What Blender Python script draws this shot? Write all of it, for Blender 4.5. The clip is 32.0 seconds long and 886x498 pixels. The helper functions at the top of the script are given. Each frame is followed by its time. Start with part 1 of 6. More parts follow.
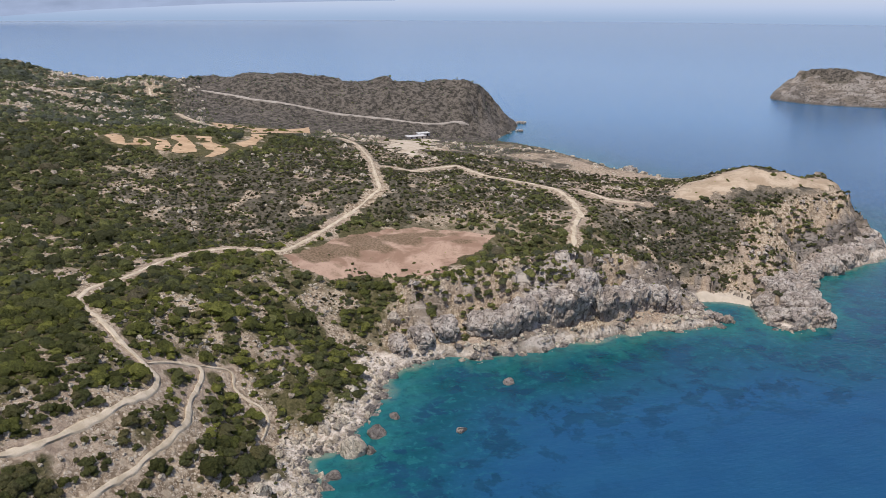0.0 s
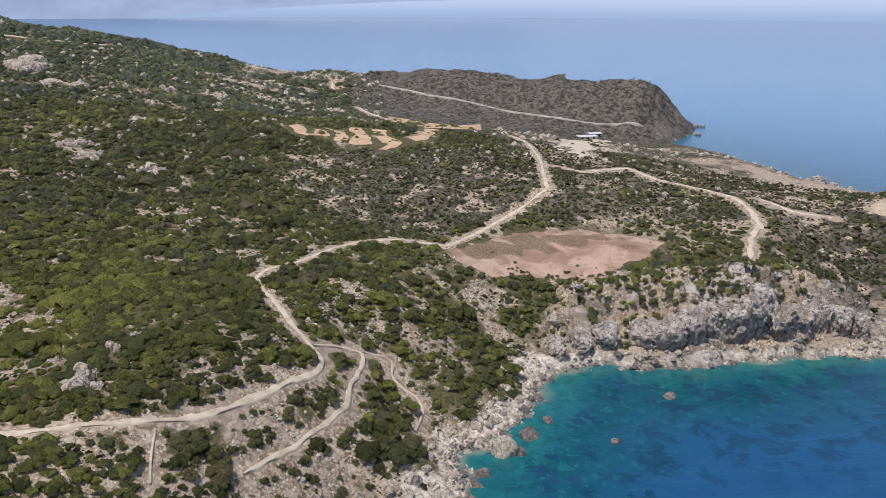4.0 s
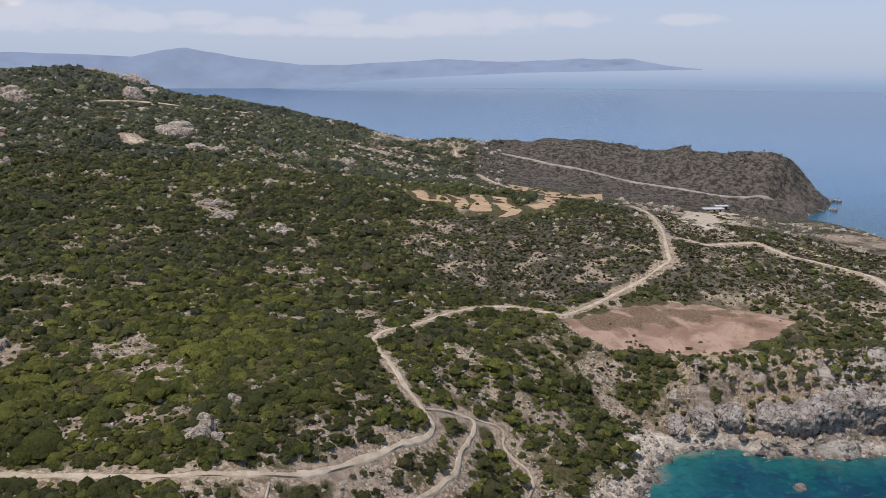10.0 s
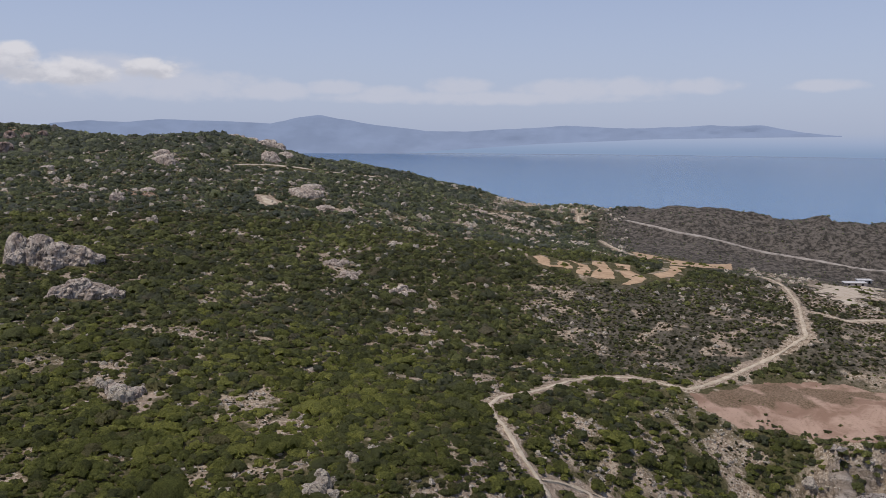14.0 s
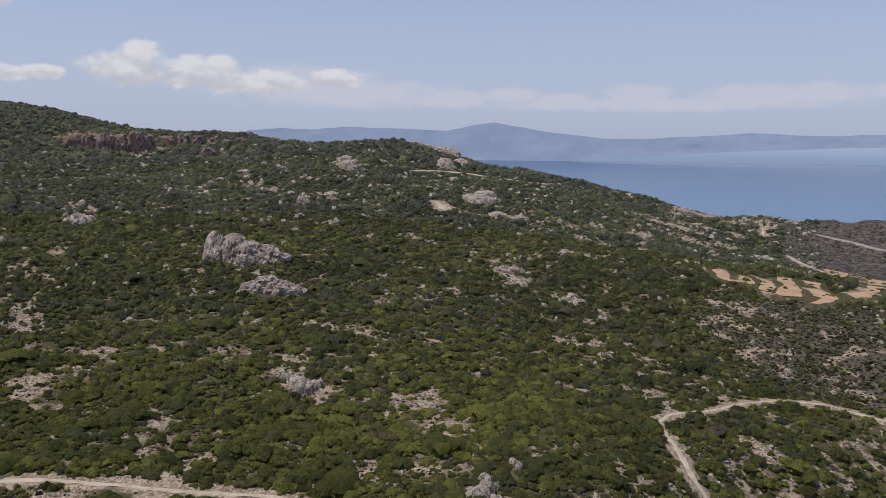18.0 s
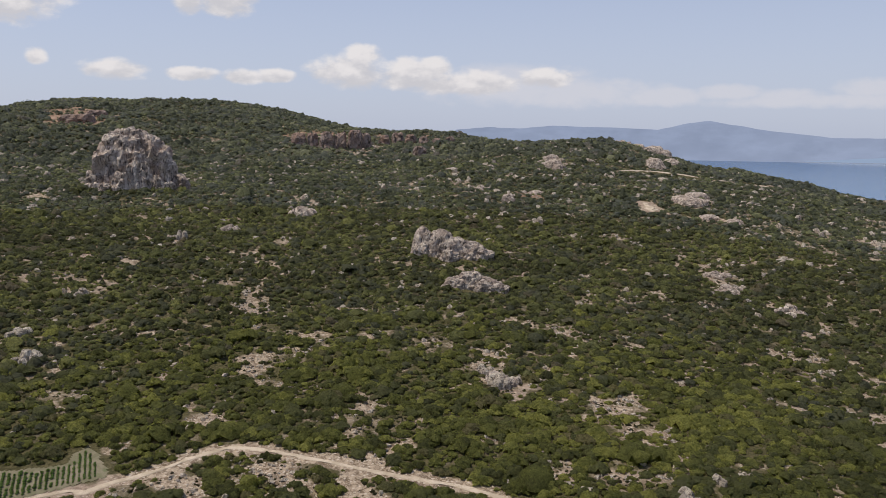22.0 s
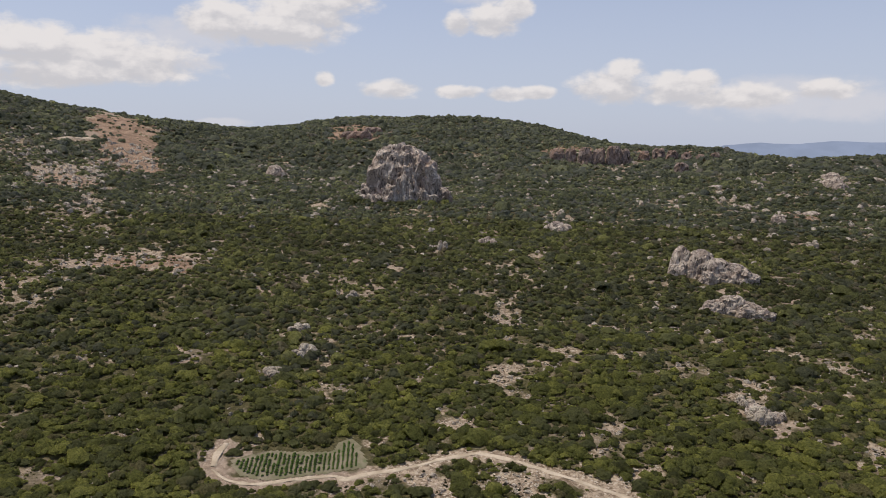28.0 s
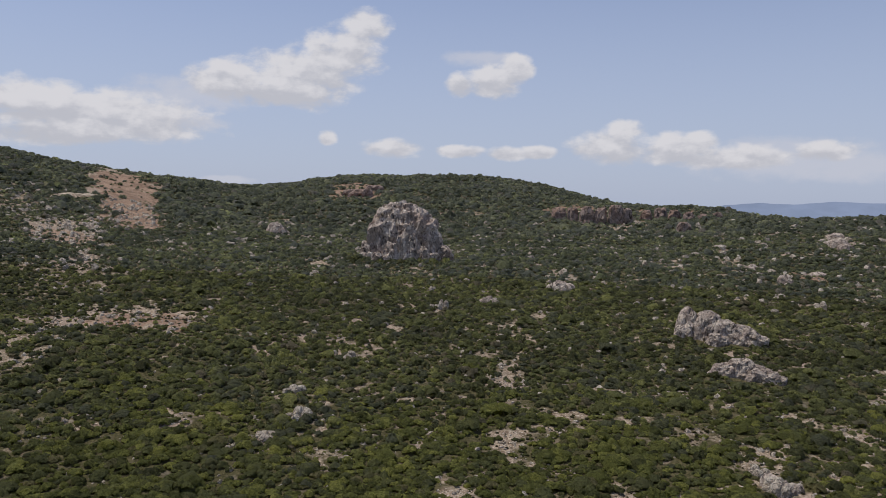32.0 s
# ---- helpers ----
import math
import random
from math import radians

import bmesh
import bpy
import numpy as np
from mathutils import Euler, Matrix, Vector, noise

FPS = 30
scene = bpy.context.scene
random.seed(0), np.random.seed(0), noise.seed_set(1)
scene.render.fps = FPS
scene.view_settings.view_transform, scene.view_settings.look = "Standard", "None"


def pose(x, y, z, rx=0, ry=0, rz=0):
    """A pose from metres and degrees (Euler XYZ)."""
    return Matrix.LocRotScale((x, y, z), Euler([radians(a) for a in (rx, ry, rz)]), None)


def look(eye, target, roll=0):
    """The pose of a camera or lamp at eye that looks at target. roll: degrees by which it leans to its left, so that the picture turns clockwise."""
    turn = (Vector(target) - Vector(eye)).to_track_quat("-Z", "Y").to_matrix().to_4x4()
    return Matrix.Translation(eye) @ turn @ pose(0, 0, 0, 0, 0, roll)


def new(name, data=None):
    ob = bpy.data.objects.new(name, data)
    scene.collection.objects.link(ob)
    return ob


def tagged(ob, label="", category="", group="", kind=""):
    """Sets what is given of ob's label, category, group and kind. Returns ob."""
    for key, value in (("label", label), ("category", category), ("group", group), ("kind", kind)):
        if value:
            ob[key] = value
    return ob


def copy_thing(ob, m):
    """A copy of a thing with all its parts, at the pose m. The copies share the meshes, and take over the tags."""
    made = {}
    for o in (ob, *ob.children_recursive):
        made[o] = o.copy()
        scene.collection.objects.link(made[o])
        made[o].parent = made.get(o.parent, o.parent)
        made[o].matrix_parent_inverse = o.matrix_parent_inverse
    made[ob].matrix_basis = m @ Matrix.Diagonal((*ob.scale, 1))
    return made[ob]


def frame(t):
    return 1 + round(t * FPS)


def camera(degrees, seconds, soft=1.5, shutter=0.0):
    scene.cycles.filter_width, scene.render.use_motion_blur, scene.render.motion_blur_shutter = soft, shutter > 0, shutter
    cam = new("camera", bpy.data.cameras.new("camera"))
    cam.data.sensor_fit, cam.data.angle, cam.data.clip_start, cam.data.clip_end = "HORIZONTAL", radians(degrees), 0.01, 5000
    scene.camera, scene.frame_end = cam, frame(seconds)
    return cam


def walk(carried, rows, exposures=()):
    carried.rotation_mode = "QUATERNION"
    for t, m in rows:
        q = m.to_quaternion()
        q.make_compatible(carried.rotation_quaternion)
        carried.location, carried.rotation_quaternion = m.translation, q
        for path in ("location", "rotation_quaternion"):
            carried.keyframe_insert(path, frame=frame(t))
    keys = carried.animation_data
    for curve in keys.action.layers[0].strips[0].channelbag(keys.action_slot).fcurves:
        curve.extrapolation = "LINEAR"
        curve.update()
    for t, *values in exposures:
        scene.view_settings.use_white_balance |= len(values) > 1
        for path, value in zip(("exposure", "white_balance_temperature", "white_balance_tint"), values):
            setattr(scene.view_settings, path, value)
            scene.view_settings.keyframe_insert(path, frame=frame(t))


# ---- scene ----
cam = camera(57.21, 32.0, 0.7)
# seconds, eye x y z, bearing, tilt, lean in degrees
PATH = [
    (0, -0.39, -1.95, 125.13, 19.254, -17.151, -0.267),
    (0.5, -0.05, -0.78, 125.28, 19.144, -17.144, -0.184),
    (1, 0.00, 0.00, 125.00, 18.178, -17.076, -0.276),
    (1.5, 0.00, 0.00, 125.00, 15.615, -17.045, -0.212),
    (2, 0.00, 0.00, 125.00, 13.181, -17.089, -0.198),
    (2.5, 0.00, 0.00, 125.00, 11.593, -17.145, -0.211),
    (3, 0.00, 0.00, 125.00, 10.131, -17.202, -0.208),
    (3.5, 0.00, 0.00, 125.00, 8.704, -17.280, -0.219),
    (4, 0.00, 0.00, 125.00, 7.240, -17.342, -0.242),
    (4.5, 0.00, 0.00, 125.00, 5.763, -17.395, -0.238),
    (6.5, 0.00, 0.00, 125.00, 4.010, -15.702, -0.257),
    (7, 0.00, 0.00, 125.00, 3.399, -15.290, -0.195),
    (7.5, 0.00, 0.00, 125.00, 2.247, -14.883, -0.192),
    (8, 0.00, 0.00, 125.00, 1.348, -14.458, -0.205),
    (8.5, 0.00, 0.00, 125.00, 0.539, -14.058, -0.172),
    (9, 0.00, 0.00, 125.00, -0.008, -13.610, -0.214),
    (9.5, 0.00, 0.00, 125.00, -0.677, -13.142, -0.212),
    (10, 0.00, 0.00, 125.00, -1.306, -12.665, -0.218),
    (10.5, 0.00, 0.00, 125.00, -2.074, -12.177, -0.246),
    (11, 0.00, 0.00, 125.00, -3.067, -11.684, -0.196),
    (11.5, 0.00, 0.00, 125.00, -4.048, -11.145, -0.243),
    (12, 0.00, 0.00, 125.00, -5.062, -10.605, -0.252),
    (12.5, 0.00, 0.00, 125.00, -6.143, -10.041, -0.252),
    (13, 0.00, 0.00, 125.00, -7.186, -9.452, -0.296),
    (13.5, 0.00, 0.00, 125.00, -8.289, -8.833, -0.337),
    (14, 0.00, 0.00, 125.00, -9.940, -8.169, -0.298),
    (14.5, 0.00, 0.00, 125.00, -12.637, -7.996, -0.276),
    (16.5, 0.00, 0.00, 125.00, -17.951, -7.792, -0.315),
    (17, 0.00, 0.00, 125.00, -19.614, -7.770, -0.361),
    (17.5, 0.00, 0.00, 125.00, -20.852, -7.741, -0.412),
    (18, 0.00, 0.00, 125.00, -22.048, -7.732, -0.411),
    (18.5, 0.00, 0.00, 125.00, -23.037, -7.742, -0.444),
    (19, 0.00, 0.00, 125.00, -23.933, -7.753, -0.461),
    (19.5, 0.00, 0.00, 125.00, -24.827, -7.768, -0.470),
    (20, 0.00, 0.00, 125.00, -25.762, -7.782, -0.456),
    (20.5, 0.00, 0.00, 125.00, -27.845, -7.808, -0.425),
    (21, 0.00, 0.00, 125.00, -31.528, -7.839, -0.431),
    (21.5, 0.00, 0.00, 125.00, -34.729, -7.886, -0.465),
    (22, 0.00, 0.00, 125.00, -36.413, -7.913, -0.478),
    (22.5, 0.00, 0.00, 125.00, -38.206, -7.954, -0.484),
    (23, 0.00, 0.00, 125.00, -40.317, -7.980, -0.454),
    (23.5, 0.00, 0.00, 125.00, -43.283, -8.022, -0.430),
    (24, 0.00, 0.00, 125.00, -45.937, -8.062, -0.439),
    (24.5, 0.00, 0.00, 125.00, -48.462, -8.099, -0.415),
    (25, 0.00, 0.00, 125.00, -50.853, -8.133, -0.418),
    (25.5, 0.00, 0.00, 125.00, -52.689, -8.173, -0.434),
    (27.5, 0.00, 0.00, 125.00, -54.318, -7.454, -0.560),
    (28, 0.00, 0.00, 125.00, -54.331, -6.991, -0.596),
    (28.5, 0.00, 0.00, 125.00, -54.339, -6.561, -0.601),
    (29, 0.00, 0.00, 125.00, -54.352, -6.176, -0.651),
    (29.5, 0.00, 0.00, 125.00, -54.341, -5.861, -0.688),
    (30, -0.47, 0.92, 124.88, -54.397, -5.433, -0.643),
    (30.5, -1.25, 1.24, 124.90, -54.395, -4.874, -0.720),
    (31, -2.71, 2.13, 124.97, -54.408, -4.270, -0.732),
    (31.5, -4.35, 3.10, 124.67, -54.421, -3.578, -0.844),
    (32, -6.18, 4.34, 124.75, -54.447, -2.904, -0.924),
]


def aim(x, y, z, bearing, tilt, lean):
    a, b = radians(bearing), radians(tilt)
    return look((x, y, z), (x + math.sin(a) * math.cos(b), y + math.cos(a) * math.cos(b), z + math.sin(b)), -lean)


# seconds, stops, kelvin, tint
EXPOSURES = [(0, 0.1, 6500, 10), (4, 0.18, 6250, 10), (7, 0.05, 6150, 10), (9, -0.12, 6350, 10), (11, -0.24, 6400, 11), (14, -0.4, 6350, 12), (19, -0.36, 6350, 12), (22, -0.2, 6750, 11), (25, -0.17, 6850, 11), (29, -0.22, 6850, 11), (30, -0.24, 6750, 11), (32, -0.4, 6450, 11)]
walk(cam, [(row[0], aim(*row[1:])) for row in PATH], EXPOSURES)


# ---- world, sun ----
SUN_BEARING, SUN_HEIGHT = -128.0, 68.0
EYE_Z = 125.0

# far mountains: bearing and elevation of the skyline, degrees
SKYLINE = [(-38.4, 0.27), (-35.8, 0.30), (-35.5, 0.48), (-33.1, 0.64), (-31.2, 0.61), (-28.8, 0.78), (-27.3, 0.72), (-21.8, 0.54), (-20.2, 0.94), (-18.5, 1.18), (-15.5, 0.58), (-11.0, 0.07), (-8.7, 0.08), (-5.2, 0.28), (-1.4, 0.48), (1.3, 0.34), (4.4, 0.35), (8.2, 0.55), (11.2, 0.52), (13.8, 0.08), (15.7, -0.09)]
FAR_COAST = [(-19.8, -1.80), (-17.2, -1.84), (-15.4, -1.67), (-12.9, -1.45), (-8.7, -1.16), (-3.3, -0.77), (4.4, -0.40), (12.0, -0.22), (15.7, -0.16)]
# clouds: bearing, elevation, half width, half height, degrees
CLOUDS = [(-77.2, 5.57, 7.6, 1.79), (-81.1, 6.37, 3.2, 1.51), (-80.2, 4.34, 4.4, 0.88), (-64.9, 8.61, 4.4, 1.91), (-61.9, 10.43, 3.0, 1.91), (-69.1, 8.41, 3.0, 1.51), (-60.0, 12.36, 1.8, 1.2), (-66.5, 7.61, 4.4, 0.88), (-51.2, 8.77, 2.2, 1.28), (-49.5, 9.73, 1.2, 1.0), (-53.4, 8.56, 1.1, 0.88), (-62.6, 4.76, 0.7, 0.56), (-58.3, 4.12, 2.2, 0.72), (-53.3, 3.98, 1.8, 0.48), (-50.0, 3.86, 1.6, 0.52), (-48.0, 3.96, 1.4, 0.48), (-42.6, 4.4, 3.0, 1.3), (-42.1, 5.4, 1.6, 0.8), (-38.9, 4.2, 3.2, 1.1), (-37.1, 4.73, 1.4, 0.72), (-34.9, 3.6, 3.6, 0.9), (-29.4, 4.0, 2.0, 0.7)]
# thin low banks of cloud over the far shore
BANKS = [(-21.4, 2.75, 2.8, 0.64), (-17.5, 2.95, 2.4, 0.56), (-13.7, 2.65, 2.4, 0.56), (-9.0, 3.13, 2.4, 0.64), (-1.2, 2.94, 4.4, 0.72), (3.0, 3.1, 3.0, 0.72), (-8.1, 2.38, 12.0, 0.48), (7.1, 3.11, 2.8, 0.56), (14.8, 3.02, 2.4, 0.4), (-32.0, 3.5, 6.0, 1.4), (-27.2, 3.0, 6.0, 1.0), (-52.1, 10.28, 2.6, 0.6), (-69.4, 1.68, 1.8, 0.3), (-71.5, 5.48, 2.4, 0.5), (-72.0, 7.2, 4.0, 1.2)]


def nodes_of(tree):
    tree.nodes.clear()
    return tree.nodes, tree.links


def join(links, node, socket, value):
    """Sets a socket to a value, or links it."""
    if hasattr(value, "is_output"):
        links.new(value, node.inputs[socket])
    elif value is not None:
        node.inputs[socket].default_value = value


def calc(tree, op, a, b=None, c=None):
    n = tree.nodes.new("ShaderNodeMath")
    n.operation = op
    for i, v in enumerate((a, b, c)):
        join(tree.links, n, i, v)
    return n.outputs[0]


def blend(tree, fac, a, b, kind="MIX"):
    n = tree.nodes.new("ShaderNodeMix")
    n.data_type, n.blend_type = "RGBA", kind
    join(tree.links, n, 0, fac)
    join(tree.links, n, 6, (*a, 1) if isinstance(a, tuple) and len(a) == 3 else a)
    join(tree.links, n, 7, (*b, 1) if isinstance(b, tuple) and len(b) == 3 else b)
    return n.outputs[2]


def remap(tree, v, a, b, c=0.0, d=1.0):
    n = tree.nodes.new("ShaderNodeMapRange")
    n.interpolation_type = "SMOOTHSTEP"
    for i, w in enumerate((v, a, b, c, d)):
        join(tree.links, n, i, w)
    return n.outputs[0]


def noise_tex(tree, vector, scale, detail=4, rough=0.55, warp=0.0):
    n = tree.nodes.new("ShaderNodeTexNoise")
    for k, v in (("Vector", vector), ("Scale", scale), ("Detail", detail), ("Roughness", rough), ("Distortion", warp)):
        join(tree.links, n, k, v)
    return n.outputs[0]


def make_world():
    w = bpy.data.worlds.new("sky")
    scene.world = w
    w.use_nodes = True
    tree = w.node_tree
    nodes, links = nodes_of(tree)
    sky = nodes.new("ShaderNodeTexSky")
    sky.sky_type, sky.sun_disc = "NISHITA", False
    sky.sun_elevation, sky.sun_rotation = radians(SUN_HEIGHT), radians(SUN_BEARING)
    sky.altitude, sky.air_density, sky.dust_density, sky.ozone_density = 100, 1.0, 1.6, 1.0
    co = nodes.new("ShaderNodeTexCoord").outputs["Generated"]
    sep = nodes.new("ShaderNodeSeparateXYZ")
    links.new(co, sep.inputs[0])
    az = calc(tree, "MULTIPLY", calc(tree, "ARCTAN2", sep.outputs[0], sep.outputs[1]), 57.29578)
    el = calc(tree, "MULTIPLY", calc(tree, "ARCSINE", sep.outputs[2]), 57.29578)
    flat = nodes.new("ShaderNodeCombineXYZ")
    links.new(az, flat.inputs[0])
    links.new(calc(tree, "MULTIPLY", el, 1.7), flat.inputs[1])
    # heaps of cloud at their bearings: knobbly tops, flat soft bases
    def heap(rows):
        """How deep in the heaps, and how high up in them."""
        body, up = -3.0, 0.0
        for a, e, rx, ry in rows:
            u = calc(tree, "DIVIDE", calc(tree, "SUBTRACT", az, a), rx)
            v = calc(tree, "DIVIDE", calc(tree, "SUBTRACT", el, e), ry)
            r = calc(tree, "SUBTRACT", 1.0, calc(tree, "ADD", calc(tree, "MULTIPLY", u, u), calc(tree, "MULTIPLY", v, v)))
            body = calc(tree, "SMOOTH_MAX", body, r, 0.4)
            up = calc(tree, "MULTIPLY_ADD", v, calc(tree, "MAXIMUM", calc(tree, "ADD", r, 0.6), 0.0), up)
        return calc(tree, "MAXIMUM", body, -1.4), up

    def shifted(by):
        n = nodes.new("ShaderNodeVectorMath")
        n.operation = "ADD"
        links.new(flat.outputs[0], n.inputs[0])
        n.inputs[1].default_value = by
        return n.outputs[0]

    puffs = noise_tex(tree, flat.outputs[0], 0.6, 7, 0.55, 0.15)
    broad = noise_tex(tree, flat.outputs[0], 0.22, 4, 0.55)
    lumps = calc(tree, "ADD", calc(tree, "MULTIPLY", calc(tree, "SUBTRACT", puffs, 0.5), 2.1), calc(tree, "MULTIPLY", calc(tree, "SUBTRACT", broad, 0.5), 1.2))
    body, up = heap(CLOUDS)
    thick = calc(tree, "ADD", body, lumps)
    cover = remap(tree, thick, -0.25, 0.7, 0.0, 0.96)
    veil = remap(tree, calc(tree, "ADD", heap(BANKS)[0], lumps), -0.45, 0.9, 0.0, 0.72)
    # lit from above: less cloud overhead is light, more is shade
    above = noise_tex(tree, shifted((-0.4, 1.3, 0)), 0.6, 7, 0.55, 0.15)
    relief = calc(tree, "SUBTRACT", puffs, above)
    shade = remap(tree, calc(tree, "ADD", calc(tree, "MULTIPLY", relief, 1.6), calc(tree, "MULTIPLY", up, 0.45)), -0.45, 0.4)
    cloud = blend(tree, shade, CLOUD_GREY, CLOUD_WHITE)
    air = blend(tree, 1.0, sky.outputs[0], SKY_TINT, "MULTIPLY")
    # haze lies low, and hides the sea's far edge
    low = remap(tree, el, 30.0, 0.0, 0.0, 1.0)
    air = blend(tree, calc(tree, "MULTIPLY", low, 0.75), air, HAZE)
    air = blend(tree, veil, air, CLOUD_VEIL)
    air = blend(tree, cover, air, cloud)
    air = blend(tree, remap(tree, el, 0.2, -0.75), air, FAR_SEA_HAZE)
    air = blend(tree, remap(tree, el, -0.4, -1.4), air, FAR_SEA)
    bg = nodes.new("ShaderNodeBackground")
    links.new(air, bg.inputs[0])
    bg.inputs[1].default_value = SKY_STRENGTH
    out = nodes.new("ShaderNodeOutputWorld")
    links.new(bg.outputs[0], out.inputs[0])


SKY_STRENGTH = 0.1
SKY_TINT = (0.98, 1.05, 1.30)
CLOUD_WHITE, CLOUD_GREY, CLOUD_VEIL = (8.9, 8.8, 9.1), (6.6, 6.7, 7.3), (7.2, 7.4, 8.3)
HAZE = (6.3, 7.1, 9.0)
FAR_SEA_HAZE, FAR_SEA = (4.4, 5.3, 7.2), (3.2, 4.3, 6.2)
make_world()

sun_data = bpy.data.lights.new("sun", "SUN")
sun_data.energy, sun_data.angle, sun_data.color = 3.6, radians(0.6), (1.0, 0.955, 0.88)
sun = new("sun", sun_data)
sa, sh = radians(SUN_BEARING), radians(SUN_HEIGHT)
sun.matrix_world = look((math.sin(sa) * math.cos(sh) * 900, math.cos(sa) * math.cos(sh) * 900, math.sin(sh) * 900), (0, 0, 0))


# ---- materials ----
def material(name):
    m = bpy.data.materials.new(name)
    m.use_nodes = True
    tree = m.node_tree
    nodes, links = nodes_of(tree)
    out = nodes.new("ShaderNodeOutputMaterial")
    skin = nodes.new("ShaderNodeBsdfPrincipled")
    links.new(skin.outputs[0], out.inputs[0])
    where = nodes.new("ShaderNodeNewGeometry").outputs["Position"]
    return m, tree, skin, where


def finish(tree, skin, colour, rough=0.9, height=None, depth=0.3, spec=0.2, strength=1.0):
    links = tree.links
    join(links, skin, "Base Color", (*colour, 1) if isinstance(colour, tuple) else colour)
    join(links, skin, "Roughness", rough)
    skin.inputs["Specular IOR Level"].default_value = spec
    if height is not None:
        b = tree.nodes.new("ShaderNodeBump")
        b.inputs["Distance"].default_value = depth
        b.inputs["Strength"].default_value = strength
        links.new(height, b.inputs["Height"])
        links.new(b.outputs[0], skin.inputs["Normal"])


def attribute(tree, name):
    n = tree.nodes.new("ShaderNodeAttribute")
    n.attribute_name = name
    return n.outputs["Fac"]


def cells(tree, vector, scale, feature="F1", out="Distance"):
    n = tree.nodes.new("ShaderNodeTexVoronoi")
    n.feature = feature
    join(tree.links, n, "Vector", vector)
    n.inputs["Scale"].default_value = scale
    return n.outputs[out]


def stretched(tree, vector, x, y, z):
    n = tree.nodes.new("ShaderNodeMapping")
    n.inputs["Scale"].default_value = (x, y, z)
    join(tree.links, n, "Vector", vector)
    return n.outputs[0]


def ground_material():
    m, tree, skin, p = material("scrub_ground")
    fine, mid, wide = noise_tex(tree, p, 0.9, 4, 0.65), noise_tex(tree, p, 0.16, 4, 0.6), noise_tex(tree, p, 0.022, 3)
    stones = cells(tree, p, 0.75)
    shards = noise_tex(tree, p, 0.55, 5, 0.72, 0.4)
    # dry herb and low scrub
    herb = blend(tree, remap(tree, fine, 0.35, 0.65), (0.06, 0.055, 0.022), (0.125, 0.105, 0.05))
    herb = blend(tree, remap(tree, mid, 0.55, 0.72), herb, (0.22, 0.18, 0.125))
    heath = blend(tree, remap(tree, noise_tex(tree, p, 0.25, 5, 0.7), 0.4, 0.6), (0.045, 0.039, 0.031), (0.155, 0.13, 0.105))
    herb = blend(tree, attribute(tree, "heath"), herb, heath)
    # stony open ground
    stone = blend(tree, remap(tree, shards, 0.40, 0.60), (0.185, 0.132, 0.084), (0.465, 0.362, 0.252))
    gravel = cells(tree, p, 2.1)
    spread = remap(tree, noise_tex(tree, p, 0.11, 4, 0.6), 0.4, 0.58)
    stone = blend(tree, calc(tree, "MULTIPLY", remap(tree, gravel, 0.36, 0.24), spread), stone, (0.505, 0.42, 0.318))
    stone = blend(tree, remap(tree, stones, 0.30, 0.22), stone, (0.545, 0.457, 0.345))
    stone = blend(tree, remap(tree, wide, 0.48, 0.62), stone, blend(tree, 0.55, stone, (0.36, 0.27, 0.20)))
    bare = attribute(tree, "bare")
    edge = calc(tree, "ADD", bare, calc(tree, "MULTIPLY", calc(tree, "SUBTRACT", mid, 0.5), 0.8))
    col = blend(tree, remap(tree, edge, 0.22, 0.62), herb, stone)
    # ochre and red earth where the slope has slipped
    red = attribute(tree, "red")
    earth = blend(tree, remap(tree, noise_tex(tree, p, 0.07, 5, 0.7, 0.5), 0.36, 0.64), (0.20, 0.122, 0.075), (0.38, 0.25, 0.165))
    earth = blend(tree, remap(tree, noise_tex(tree, p, 0.22, 4, 0.65), 0.52, 0.66, 0, 0.7), earth, (0.115, 0.09, 0.055))
    earth = blend(tree, remap(tree, fine, 0.55, 0.72, 0, 0.7), earth, (0.45, 0.35, 0.27))
    col = blend(tree, remap(tree, calc(tree, "ADD", red, calc(tree, "MULTIPLY", calc(tree, "SUBTRACT", mid, 0.5), 0.7)), 0.3, 0.6, 0, 0.85), col, earth)
    # cliffs: pale limestone with grey and tan beds
    cliff = attribute(tree, "cliff")
    warped = noise_tex(tree, stretched(tree, p, 0.05, 0.05, 0.16), 1.0, 6, 0.68, 0.8)
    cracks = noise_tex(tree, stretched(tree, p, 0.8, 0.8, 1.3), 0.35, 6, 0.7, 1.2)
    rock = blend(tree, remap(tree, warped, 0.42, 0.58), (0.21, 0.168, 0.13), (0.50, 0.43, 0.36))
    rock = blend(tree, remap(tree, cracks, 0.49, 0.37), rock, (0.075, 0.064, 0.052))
    rock = blend(tree, remap(tree, noise_tex(tree, p, 0.045, 3, 0.5), 0.55, 0.66), rock, blend(tree, 0.35, rock, (0.40, 0.29, 0.19)))
    rock = blend(tree, calc(tree, "MULTIPLY", attribute(tree, "heath"), 0.9), rock, blend(tree, remap(tree, cracks, 0.38, 0.6), (0.052, 0.045, 0.037), (0.17, 0.142, 0.117)))
    col = blend(tree, remap(tree, cliff, 0.25, 0.65), col, rock)
    # wet and washed margin along the water
    shore = attribute(tree, "shore")
    wash = blend(tree, remap(tree, shards, 0.38, 0.6), (0.40, 0.32, 0.245), (0.70, 0.60, 0.49))
    col = blend(tree, remap(tree, shore, 0.35, 0.7), col, wash)
    wet = attribute(tree, "wet")
